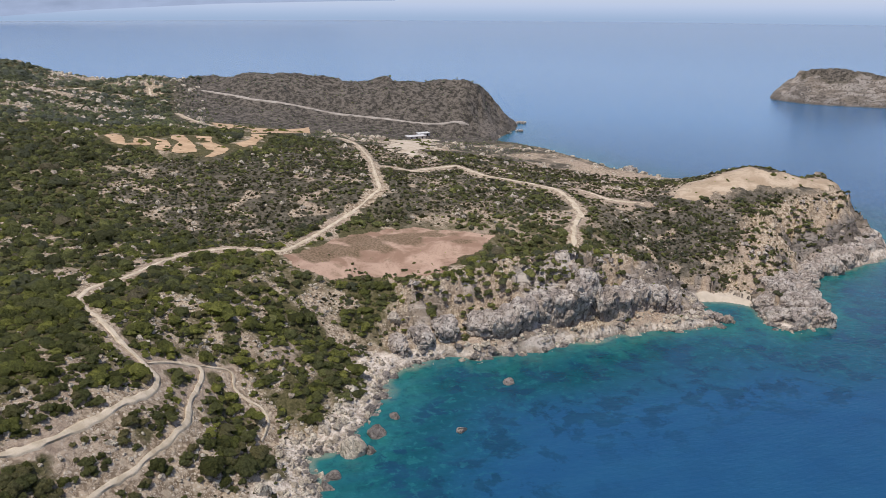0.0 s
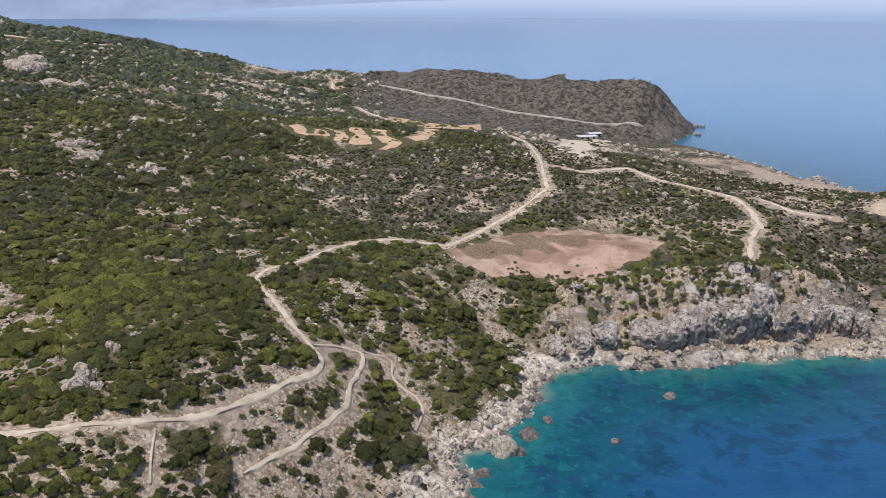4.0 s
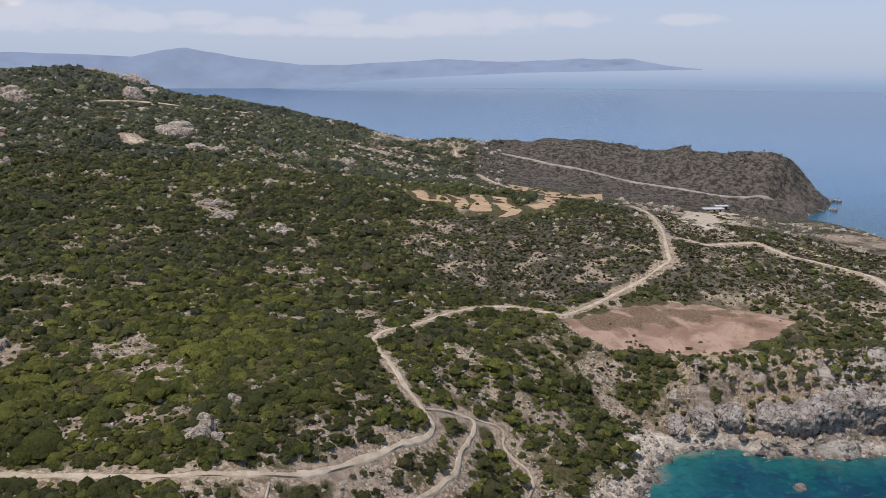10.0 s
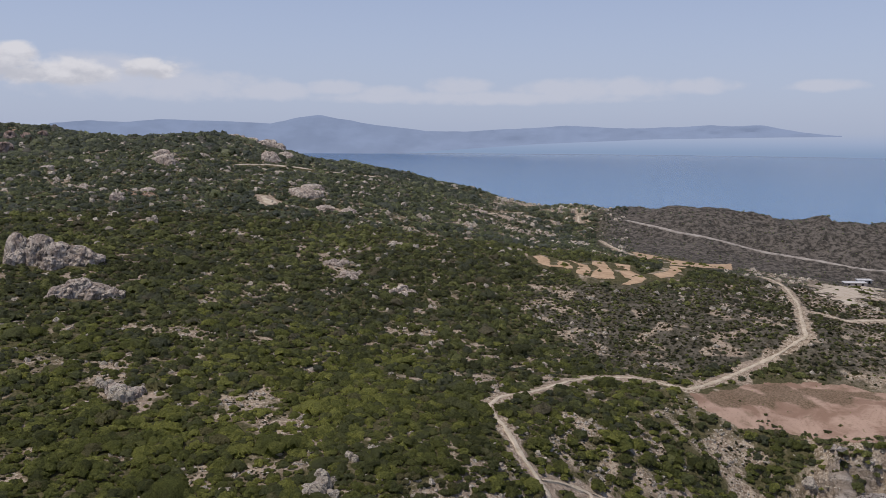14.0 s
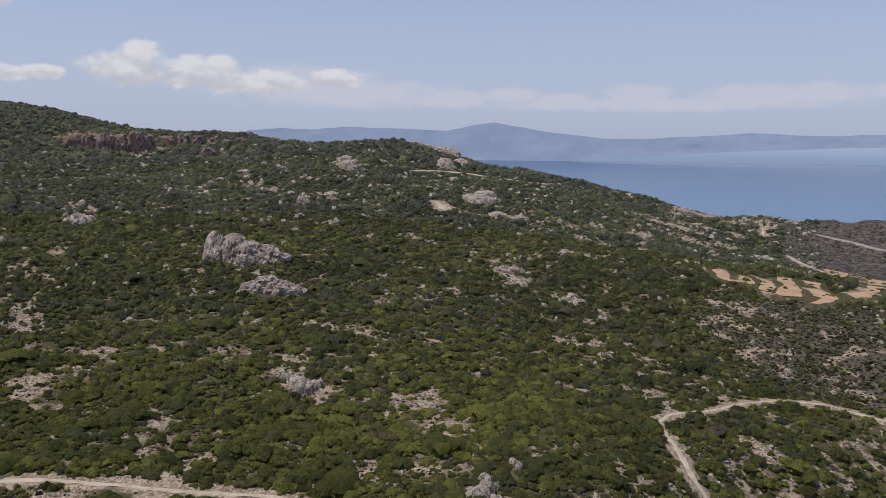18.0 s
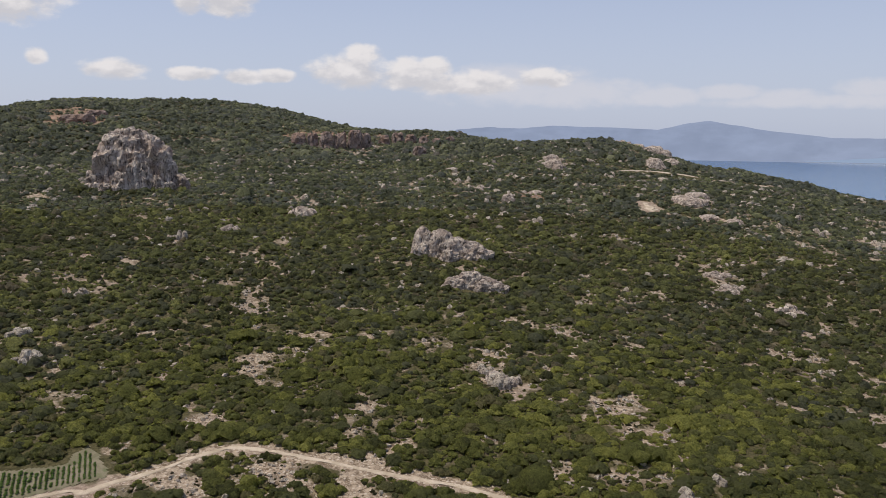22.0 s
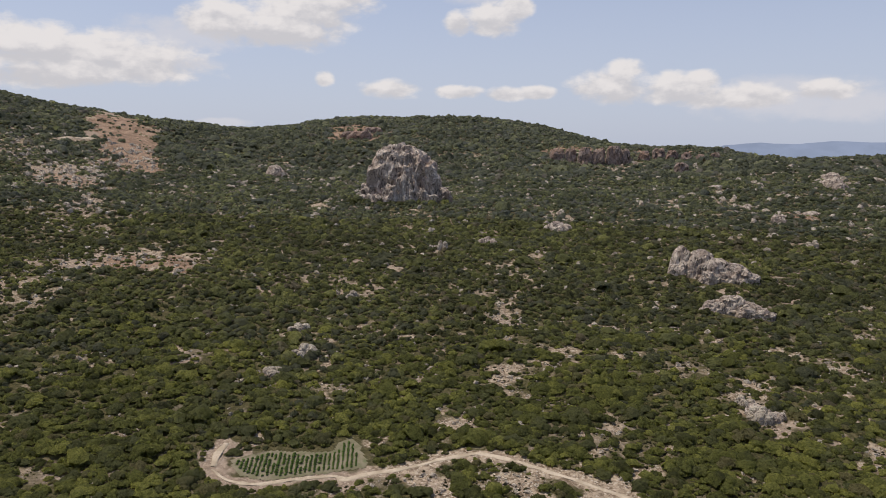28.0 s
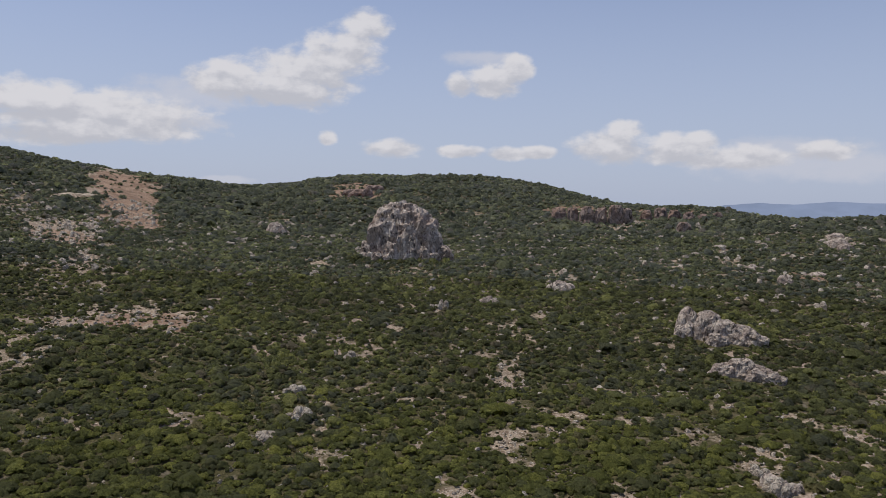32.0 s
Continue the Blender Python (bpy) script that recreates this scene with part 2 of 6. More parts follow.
    col = blend(tree, calc(tree, "MULTIPLY", wet, 0.75), col, (0.075, 0.065, 0.05))
    h = calc(tree, "ADD", calc(tree, "MULTIPLY", shards, 1.0), calc(tree, "MULTIPLY", cracks, 1.4))
    finish(tree, skin, col, 0.95, h, 0.9, 0.1, 0.8)
    return m


def earth_material(name, dark, light, flecks, scale=0.25):
    m, tree, skin, p = material(name)
    wide, fine = noise_tex(tree, p, scale * 0.35, 4, 0.6, 0.6), noise_tex(tree, p, scale * 5, 4, 0.7)
    col = blend(tree, remap(tree, wide, 0.36, 0.64), dark, light)
    col = blend(tree, remap(tree, fine, 0.54, 0.70, 0, 0.6), col, flecks)
    col = blend(tree, remap(tree, noise_tex(tree, p, scale * 0.5, 6, 0.7, 0.3), 0.54, 0.66, 0, 0.55), col, flecks)
    weeds = blend(tree, remap(tree, fine, 0.4, 0.62), (0.10, 0.075, 0.04), (0.22, 0.145, 0.095))
    patchy = remap(tree, calc(tree, "ADD", attribute(tree, "weedy"), calc(tree, "MULTIPLY", calc(tree, "SUBTRACT", noise_tex(tree, p, scale * 0.9, 5, 0.65), 0.5), 1.6)), 0.2, 0.7, 0, 0.85)
    col = blend(tree, patchy, col, weeds)
    finish(tree, skin, col, 0.95, fine, 0.12, 0.1)
    return m


def leaf_material(name, deep, mid_tone, bright, dry, cool):
    m, tree, skin, p = material(name)
    geo = tree.nodes.new("ShaderNodeNewGeometry")
    info = tree.nodes.new("ShaderNodeObjectInfo")
    island = geo.outputs["Random Per Island"]
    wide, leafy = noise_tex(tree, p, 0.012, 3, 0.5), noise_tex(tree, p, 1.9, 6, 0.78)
    tint = attribute(tree, "tint")
    tone = calc(tree, "ADD", calc(tree, "ADD", calc(tree, "MULTIPLY", calc(tree, "SUBTRACT", tint, 0.4), 0.55), calc(tree, "MULTIPLY", island, 0.34)), calc(tree, "MULTIPLY", calc(tree, "SUBTRACT", wide, 0.5), 0.9))
    tone = calc(tree, "ADD", tone, calc(tree, "MULTIPLY", calc(tree, "SUBTRACT", noise_tex(tree, p, 0.2, 4, 0.65), 0.5), 1.2))
    tone = calc(tree, "ADD", tone, calc(tree, "MULTIPLY", calc(tree, "SUBTRACT", info.outputs["Random"], 0.5), 0.25))
    col = blend(tree, remap(tree, tone, -0.1, 0.35), deep, mid_tone)
    col = blend(tree, remap(tree, tone, 0.3, 0.75), col, bright)
    kin = calc(tree, "FRACT", calc(tree, "MULTIPLY", tint, 7.31))
    col = blend(tree, remap(tree, kin, 0.72, 0.8, 0, 0.75), col, cool)
    col = blend(tree, remap(tree, kin, 0.93, 0.96, 0, 0.65), col, dry)
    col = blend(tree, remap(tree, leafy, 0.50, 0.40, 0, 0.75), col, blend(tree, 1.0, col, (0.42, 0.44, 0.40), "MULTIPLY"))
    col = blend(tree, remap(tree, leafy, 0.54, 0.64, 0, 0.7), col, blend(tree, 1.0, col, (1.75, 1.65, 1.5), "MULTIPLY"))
    faded = noise_tex(tree, p, 0.03, 4, 0.6)
    col = blend(tree, calc(tree, "MULTIPLY", remap(tree, faded, 0.55, 0.64, 0, 0.75), remap(tree, kin, 0.2, 0.3)), col, cool)
    finish(tree, skin, col, 0.75, calc(tree, "ADD", leafy, calc(tree, "MULTIPLY", noise_tex(tree, p, 0.55, 3, 0.6), 1.2)), 1.5, 0.1)
    # thin leaves let some light through
    thin = tree.nodes.new("ShaderNodeBsdfTranslucent")
    tree.links.new(blend(tree, 1.0, col, (1.15, 1.2, 0.8), "MULTIPLY"), thin.inputs[0])
    mix = tree.nodes.new("ShaderNodeMixShader")
    mix.inputs[0].default_value = 0.48
    tree.links.new(skin.outputs[0], mix.inputs[1])
    tree.links.new(thin.outputs[0], mix.inputs[2])
    out = next(n for n in tree.nodes if n.bl_idname == "ShaderNodeOutputMaterial")
    tree.links.new(mix.outputs[0], out.inputs[0])
    return m


def rock_material(name, pale, grey, dark, tan, scale=0.3):
    m, tree, skin, p = material(name)
    info = tree.nodes.new("ShaderNodeObjectInfo")
    big = noise_tex(tree, p, scale * 0.5, 5, 0.6, 0.7)
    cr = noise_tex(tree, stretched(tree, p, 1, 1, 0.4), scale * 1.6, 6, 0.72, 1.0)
    grain = noise_tex(tree, p, scale * 9, 3, 0.7)
    col = blend(tree, remap(tree, big, 0.44, 0.56), grey, pale)
    col = blend(tree, remap(tree, noise_tex(tree, p, scale * 0.25, 3), 0.52, 0.66, 0, 0.7), col, tan)
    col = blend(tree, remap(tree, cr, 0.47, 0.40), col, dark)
    # joints between the blocks
    wob = tree.nodes.new("ShaderNodeVectorMath")
    wob.operation = "MULTIPLY_ADD"
    shake = tree.nodes.new("ShaderNodeTexNoise")
    tree.links.new(p, shake.inputs["Vector"])
    shake.inputs["Scale"].default_value = scale * 1.2
    tree.links.new(shake.outputs["Color"], wob.inputs[0])
    wob.inputs[1].default_value = (2.2, 2.2, 2.2)
    tree.links.new(p, wob.inputs[2])
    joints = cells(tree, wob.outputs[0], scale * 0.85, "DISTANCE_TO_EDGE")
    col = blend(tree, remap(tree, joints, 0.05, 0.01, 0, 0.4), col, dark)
    col = blend(tree, remap(tree, grain, 0.45, 0.7, 0, 0.4), col, pale)
    col = blend(tree, calc(tree, "MULTIPLY", info.outputs["Random"], 0.25), col, tan)
    cr = calc(tree, "ADD", cr, remap(tree, joints, 0.0, 0.08, 0, 0.3))
    finish(tree, skin, col, 0.9, calc(tree, "ADD", cr, calc(tree, "MULTIPLY", grain, 0.3)), 1.6, 0.15)
    return m


def sea_material():
    m, tree, skin, p = material("sea_water")
    depth = attribute(tree, "depth")
    swell = noise_tex(tree, stretched(tree, p, 0.05, 0.11, 1), 1.0, 4, 0.6)
    weed = noise_tex(tree, p, 0.085, 6, 0.65, 0.3)
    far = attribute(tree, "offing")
    d2 = calc(tree, "ADD", depth, calc(tree, "MULTIPLY", calc(tree, "SUBTRACT", noise_tex(tree, p, 0.03, 4, 0.6), 0.5), 0.35))
    col = blend(tree, remap(tree, depth, 0.0, 0.03), (0.15, 0.19, 0.135), (0.014, 0.118, 0.105))
    col = blend(tree, remap(tree, d2, 0.0, 0.22), col, (0.004, 0.058, 0.074))
    col = blend(tree, remap(tree, d2, 0.2, 0.6), col, (0.011, 0.062, 0.138))
    patch = calc(tree, "MULTIPLY", remap(tree, weed, 0.50, 0.57), remap(tree, depth, 0.06, 0.16))
    patch = calc(tree, "MULTIPLY", patch, remap(tree, depth, 0.9, 0.45, 0.1, 1.0))
    col = blend(tree, calc(tree, "MULTIPLY", patch, 0.85), col, (0.006, 0.035, 0.07))
    mottle = noise_tex(tree, p, 0.3, 5, 0.7, 0.5)
    near = remap(tree, depth, 0.75, 0.1)
    col = blend(tree, calc(tree, "MULTIPLY", near, remap(tree, mottle, 0.5, 0.62, 0, 0.55)), col, (0.004, 0.045, 0.06))
    col = blend(tree, calc(tree, "MULTIPLY", near, remap(tree, mottle, 0.46, 0.36, 0, 0.4)), col, (0.02, 0.16, 0.15))
    # haze over the far water is put into its base colour, by distance
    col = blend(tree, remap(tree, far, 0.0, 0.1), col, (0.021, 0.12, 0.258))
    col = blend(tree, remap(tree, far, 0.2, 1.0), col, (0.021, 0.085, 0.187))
    col = blend(tree, remap(tree, swell, 0.35, 0.7, 0, 0.22), col, (0.02, 0.10, 0.17))
    waves = calc(tree, "ADD", noise_tex(tree, stretched(tree, p, 0.35, 0.8, 1), 1.0, 4, 0.6), calc(tree, "MULTIPLY", swell, 0.8))
    # far off, the waves blur the mirror
    finish(tree, skin, col, remap(tree, far, 0.0, 0.6, 0.13, 0.18), waves, 0.25, 0.48, 0.5)
    skin.inputs["IOR"].default_value = 1.33
    return m


# the air's haze in front of the hills is an emitted colour here
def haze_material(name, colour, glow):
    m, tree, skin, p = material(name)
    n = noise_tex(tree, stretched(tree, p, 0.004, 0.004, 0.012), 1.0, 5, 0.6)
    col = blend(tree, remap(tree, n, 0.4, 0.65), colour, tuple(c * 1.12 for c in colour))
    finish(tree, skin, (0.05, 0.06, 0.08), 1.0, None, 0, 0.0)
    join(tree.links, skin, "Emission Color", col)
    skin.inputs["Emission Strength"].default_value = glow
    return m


GROUND = ground_material()
RED_EARTH = earth_material("red_earth", (0.25, 0.155, 0.105), (0.42, 0.285, 0.205), (0.17, 0.12, 0.07))
OCHRE = earth_material("ochre_soil", (0.40, 0.265, 0.155), (0.50, 0.345, 0.215), (0.31, 0.215, 0.13), 0.35)
SAND = earth_material("dry_sand", (0.34, 0.25, 0.165), (0.47, 0.365, 0.26), (0.22, 0.18, 0.11), 0.3)
FLAT_SAND = earth_material("flat_sand", (0.44, 0.35, 0.25), (0.55, 0.46, 0.35), (0.30, 0.25, 0.17), 0.3)
BEACH = earth_material("beach_sand", (0.42, 0.35, 0.265), (0.50, 0.42, 0.325), (0.36, 0.30, 0.22), 0.4)
VINE_SOIL = earth_material("vineyard_soil", (0.165, 0.15, 0.085), (0.25, 0.21, 0.14), (0.12, 0.15, 0.06), 0.5)
DIRT = earth_material("dirt_track", (0.43, 0.345, 0.24), (0.57, 0.47, 0.345), (0.33, 0.25, 0.165), 0.6)
GREY_DIRT = earth_material("gravel_road", (0.30, 0.255, 0.21), (0.39, 0.34, 0.285), (0.25, 0.21, 0.17), 0.6)
LEAF = leaf_material("evergreen_leaf", (0.114, 0.119, 0.044), (0.234, 0.243, 0.071), (0.403, 0.396, 0.109), (0.305, 0.260, 0.128), (0.165, 0.172, 0.079))
HILL_LEAF = leaf_material("pine_leaf", (0.110, 0.112, 0.053), (0.216, 0.225, 0.089), (0.380, 0.375, 0.137), (0.313, 0.254, 0.162), (0.151, 0.156, 0.104))
# leaves of the far woods: aerial haze is tinted into these two
HAZED_CREST_LEAF = leaf_material("hazed_pine_leaf", (0.117, 0.126, 0.087), (0.222, 0.233, 0.154), (0.376, 0.377, 0.225), (0.331, 0.287, 0.239), (0.177, 0.190, 0.160))
HAZED_WOOD_LEAF = leaf_material("hazed_wood_leaf", (0.128, 0.138, 0.088), (0.251, 0.265, 0.145), (0.434, 0.433, 0.219), (0.368, 0.315, 0.251), (0.190, 0.201, 0.168))
HEATH_LEAF = leaf_material("cushion_leaf", (0.085, 0.080, 0.042), (0.130, 0.122, 0.062), (0.185, 0.17, 0.085), (0.25, 0.19, 0.13), (0.145, 0.13, 0.098))
VINE_LEAF = leaf_material("vine_leaf", (0.20, 0.30, 0.08), (0.28, 0.40, 0.10), (0.36, 0.47, 0.12), (0.2, 0.19, 0.08), (0.12, 0.18, 0.05))
BARK = earth_material("bark", (0.10, 0.08, 0.06), (0.17, 0.14, 0.11), (0.06, 0.05, 0.04), 3.0)
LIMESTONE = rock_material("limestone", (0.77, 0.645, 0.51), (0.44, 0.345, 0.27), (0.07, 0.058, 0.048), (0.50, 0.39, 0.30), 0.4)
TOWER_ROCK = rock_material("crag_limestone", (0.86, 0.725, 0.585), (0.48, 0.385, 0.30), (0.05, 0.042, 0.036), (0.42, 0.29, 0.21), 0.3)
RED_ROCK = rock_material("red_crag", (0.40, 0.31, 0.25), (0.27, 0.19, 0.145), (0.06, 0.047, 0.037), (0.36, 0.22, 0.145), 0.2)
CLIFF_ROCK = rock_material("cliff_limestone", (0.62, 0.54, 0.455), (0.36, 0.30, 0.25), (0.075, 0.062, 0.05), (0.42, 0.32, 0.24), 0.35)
PALE_STONE = rock_material("pale_stone", (0.78, 0.675, 0.52), (0.57, 0.47, 0.345), (0.22, 0.18, 0.145), (0.56, 0.455, 0.35), 0.5)
DARK_STONE = rock_material("sea_stone", (0.40, 0.345, 0.295), (0.24, 0.205, 0.175), (0.07, 0.06, 0.05), (0.26, 0.22, 0.18), 0.5)
SEA = sea_material()


# ---- the lie of the land: plan in metres, the sea at z = 0 ----
def polar(rows):
    """Plan places from bearings (degrees from +y towards +x) and distances."""
    out = []
    for r in rows:
        a = radians(r[0])
        out.append((r[1] * math.sin(a), r[1] * math.cos(a)) + tuple(r[2:]))
    return np.array(out, float)


def hashed(ix, iy, seed):
    v = np.sin(ix * 127.1 + iy * 311.7 + seed * 74.7) * 43758.5453
    return v - np.floor(v)


def vnoise(x, y, seed=0):
    """Smooth value noise, -1 to 1."""
    ix, iy = np.floor(x), np.floor(y)
    fx, fy = x - ix, y - iy
    fx, fy = fx * fx * fx * (fx * (fx * 6 - 15) + 10), fy * fy * fy * (fy * (fy * 6 - 15) + 10)
    a, b = hashed(ix, iy, seed), hashed(ix + 1, iy, seed)
    c, d = hashed(ix, iy + 1, seed), hashed(ix + 1, iy + 1, seed)
    return 2 * ((a * (1 - fx) + b * fx) * (1 - fy) + (c * (1 - fx) + d * fx) * fy) - 1


def fbm(x, y, size, octaves=4, seed=0, gain=0.5):
    total, amp, s = 0, 1.0, size
    for o in range(octaves):
        c, n = math.cos(0.7 * o), math.sin(0.7 * o)
        total = total + amp * vnoise((x * c - y * n) / s + 13.7 * o, (x * n + y * c) / s - 7.1 * o, seed + o)
        amp, s = amp * gain, s * 0.5
    return total


def ridged(x, y, size, octaves=4, seed=0):
    total, amp, s = 0, 1.0, size
    for o in range(octaves):
        c, n = math.cos(0.9 * o + 0.3), math.sin(0.9 * o + 0.3)
        total = total + amp * (1 - 2 * np.abs(vnoise((x * c - y * n) / s + 3.3 * o, (x * n + y * c) / s, seed + o)))
        amp, s = amp * 0.5, s * 0.5
    return total


def facets(x, y, size, seed=0, lean=0.9):
    """Broken planes, -1 to 1: each cell of a jittered net is a block with a height and a tilt of its own."""
    gx, gy = np.floor(x / size), np.floor(y / size)
    best, out = np.full(np.shape(x), 1e9), np.zeros(np.shape(x))
    for i in (-1, 0, 1):
        for j in (-1, 0, 1):
            cx, cy = gx + i, gy + j
            dx = x / size - cx - hashed(cx, cy, seed + 1)
            dy = y / size - cy - hashed(cx, cy, seed + 2)
            d = dx * dx + dy * dy
            v = 2 * hashed(cx, cy, seed + 3) - 1 + lean * ((2 * hashed(cx, cy, seed + 4) - 1) * dx + (2 * hashed(cx, cy, seed + 5) - 1) * dy)
            out = np.where(d < best, v, out)
            best = np.minimum(best, d)
    return out


def step(a, b, v):
    t = np.clip((v - a) / (b - a), 0, 1)
    return t * t * (3 - 2 * t)


# the shore, bearing and distance, anticlockwise round the land
SHORE = polar([(-172.1, 414), (-146.9, 192), (-116.8, 117), (-91.8, 93), (-67.5, 86), (-43.3, 86), (-24.1, 95), (-9.6, 116), (0, 145),
               (4.5, 162), (7.8, 174), (9.2, 182), (9.3, 190), (8.2, 200), (8.4, 206), (10.6, 206), (11.9, 209), (12.6, 218), (13.8, 228), (14.7, 238), (14.6, 250), (15.8, 260), (18.4, 267),
               (20.8, 270), (22.2, 268), (24.6, 275), (26.9, 277), (28.5, 286), (30.9, 292), (33.5, 302), (35.2, 308), (36.7, 308),
               (38.1, 315), (39.5, 321), (39.3, 327), (38.2, 336), (38, 347), (39.9, 350), (41.4, 348), (42.1, 337), (43.1, 329), (44.3, 326), (46, 336), (46, 348)])
SHORE = np.vstack([SHORE, polar([(45.3, 367), (44.9, 393), (45.6, 410), (47.3, 421), (48.9, 446), (49.5, 458), (49.2, 475), (48.2, 495), (46.6, 520), (44.2, 542),
               (40.6, 555), (36.7, 572), (32.9, 604), (29, 657), (25.6, 709), (22.9, 736), (23.2, 761), (24.3, 812), (24.5, 837),
               (23.2, 873), (19.3, 906), (13.5, 938), (6.8, 958), (1, 1013), (-4.9, 1107), (-11.6, 1230), (-19.4, 1480), (-29.1, 1900),
               (-43.6, 2500), (-77.6, 2800), (-117.4, 2600), (-147.3, 1900), (-172.3, 1300)])])

# spot heights on the landforms: bearing, distance, height
LANDFORMS = {
    "coast_road": [(-13.5, 165, 34), (0, 202, 31), (-3.9, 248, 36), (-28.9, 190, 37), (-43.5, 199, 38), (-59.9, 214, 38), (-69.6, 218, 38), (-85.1, 221, 40), (-102.1, 229, 42), (-137.2, 319, 60)],
    "inner_shore": [(-57.8, 143, 30), (-24.1, 135, 28), (0, 171, 22), (7.7, 207, 20), (-86.9, 152, 30)],
    "red_field": [(7.7, 304, 30), (11.6, 310, 27.5), (19.3, 296, 25), (22.7, 340, 26.5), (15.5, 359, 29), (4.8, 310, 31)],
    "cliff_top": [(25.1, 307, 27), (28.2, 311, 28), (31.9, 327, 27), (34.8, 341, 23), (37.2, 345, 15)],
    "terraces": [(14.7, 378, 35), (13.5, 470, 37), (3.9, 424, 44), (6.8, 503, 45), (-0, 443, 47), (-2.9, 340, 35), (-8.7, 309, 38), (1.9, 351, 33)],
    "far_flat": [(17.4, 614, 22), (28, 422, 29), (32.6, 502, 20), (25.6, 581, 19), (21.3, 484, 31), (34.8, 380, 20), (37.7, 371, 12)],
    "headland": [(36.7, 428, 29), (41.5, 439, 32), (40.2, 482, 37), (45.6, 466, 33), (42.5, 398, 16), (45.4, 427, 15), (47.6, 462, 27), (35.8, 491, 22), (42.5, 510, 30), (46.2, 492, 28)],
    "far_cape": [(-1, 850, 54), (2.9, 769, 42), (11.6, 752, 31), (19.3, 736, 18), (0.8, 840, 50.5), (2.6, 830, 54.5), (4.2, 830, 58), (7.4, 825, 61), (9.8, 818, 56), (12.8, 815, 47.5), (15.9, 805, 50), (18.4, 798, 46), (20.8, 795, 50), (22.3, 815, 44)],
    "ridge": [(-2.9, 850, 49.9), (-8.7, 880, 68.8), (-14.8, 915, 89.6), (-19.5, 930, 98.8), (-22, 935, 111.1), (-24.3, 950, 123.4), (-28.1, 980, 119.9)],
    "main_crest": [(-31.3, 1050, 116.3), (-33.7, 1100, 127.3), (-36.9, 1150, 128.5), (-42.1, 1200, 134.1), (-47.8, 1250, 166.6), (-53.4, 1300, 176.6), (-59.7, 1320, 174.1), (-63.6, 1320, 166.4)],
    "west_crest": [(-69.2, 1300, 151.8), (-74, 1250, 156.2), (-75.7, 1200, 167.1), (-78.7, 1150, 177.7), (-82.6, 1150, 193.5), (-89.5, 1150, 207.6), (-107.5, 1100, 203.4), (-137.4, 1000, 146.5)],
    "hillside": [(-35.9, 438, 68), (-57.2, 600, 88.2), (-77.6, 500, 83.4), (-19.4, 506, 66), (-13.6, 640, 74.6), (-6.8, 614, 56), (-43.7, 800, 104), (-67.9, 850, 109.9)],
    "back_slope": [(-9.7, 1080, 41.4), (-24.3, 1250, 58.6), (-38.8, 1600, 63.9), (-58.2, 1800, 95.9), (-82.5, 1700, 138.5), (4.8, 958, 6), (14.5, 917, 6)],
}
SPOTS = polar(sum(LANDFORMS.values(), []))


def plate(r2):
    return 0.5 * r2 * np.log(r2 + 1e-9)


def solve_plate():
    p = SPOTS[:, :2] / 300
    n = len(p)
    d2 = ((p[:, None] - p[None]) ** 2).sum(-1)
    a = np.zeros((n + 3, n + 3))
    a[:n, :n] = plate(d2) + 0.0006 * np.eye(n)
    a[:n, n:] = np.column_stack([np.ones(n), p])
    a[n:, :n] = a[:n, n:].T
    return np.linalg.solve(a, np.concatenate([SPOTS[:, 2], np.zeros(3)]))


PLATE = solve_plate()


def smooth_land(x, y):
    out = PLATE[-3] + PLATE[-2] * x / 300 + PLATE[-1] * y / 300
    for (px, py, _), w in zip(SPOTS, PLATE[:-3]):
        out = out + w * plate(((x - px) ** 2 + (y - py) ** 2) / 90000)
    return out


def from_line(x, y, line, closed=False):
    """Distance to a line in plan."""
    best = np.full(np.shape(x), 1e12)
    ends = np.vstack([line, line[:1]]) if closed else line
    for (ax, ay), (bx, by) in zip(ends[:-1, :2], ends[1:, :2]):
        dx, dy = bx - ax, by - ay
        u = np.clip(((x - ax) * dx + (y - ay) * dy) / (dx * dx + dy * dy + 1e-9), 0, 1)
        best = np.minimum(best, (x - ax - u * dx) ** 2 + (y - ay - u * dy) ** 2)
    return np.sqrt(best)


def inside(x, y, line):
    odd = np.zeros(np.shape(x), bool)
    for (ax, ay), (bx, by) in zip(line[:, :2], np.roll(line[:, :2], -1, 0)):
        with np.errstate(divide="ignore", invalid="ignore"):
            odd ^= ((ay > y) != (by > y)) & (x < (bx - ax) * (y - ay) / (by - ay + 1e-12) + ax)
    return odd


def shore_dist(x, y):
    """Distance from the shore line, positive on land."""
    d = from_line(x, y, SHORE, True)
    return np.where(inside(x, y, SHORE), d, -d) + step(40, 5, d) * 1.1 * fbm(x, y, 9, 3, 3, 0.6)


CLIFF = polar([(21.5, 274), (24.6, 277), (33.5, 303), (39.1, 322)])
HEADLAND = polar([(42.5, 348), (45.4, 357), (44.9, 410), (48.9, 446), (49.3, 470), (46.6, 520)])
CAPE = polar([(19.3, 762), (23.8, 822), (21.3, 895)])


def cliffness(x, y):
    c = step(46, 18, from_line(x, y, CLIFF)) + step(48, 18, from_line(x, y, HEADLAND)) + 0.7 * step(90, 30, from_line(x, y, CAPE))
    return np.clip(c, 0, 1)


ROAD_LINES = []   # filled below: plan lines and half widths, which the ground is graded to
FLAT_AREAS = []   # plan outlines of fields, which are smooth


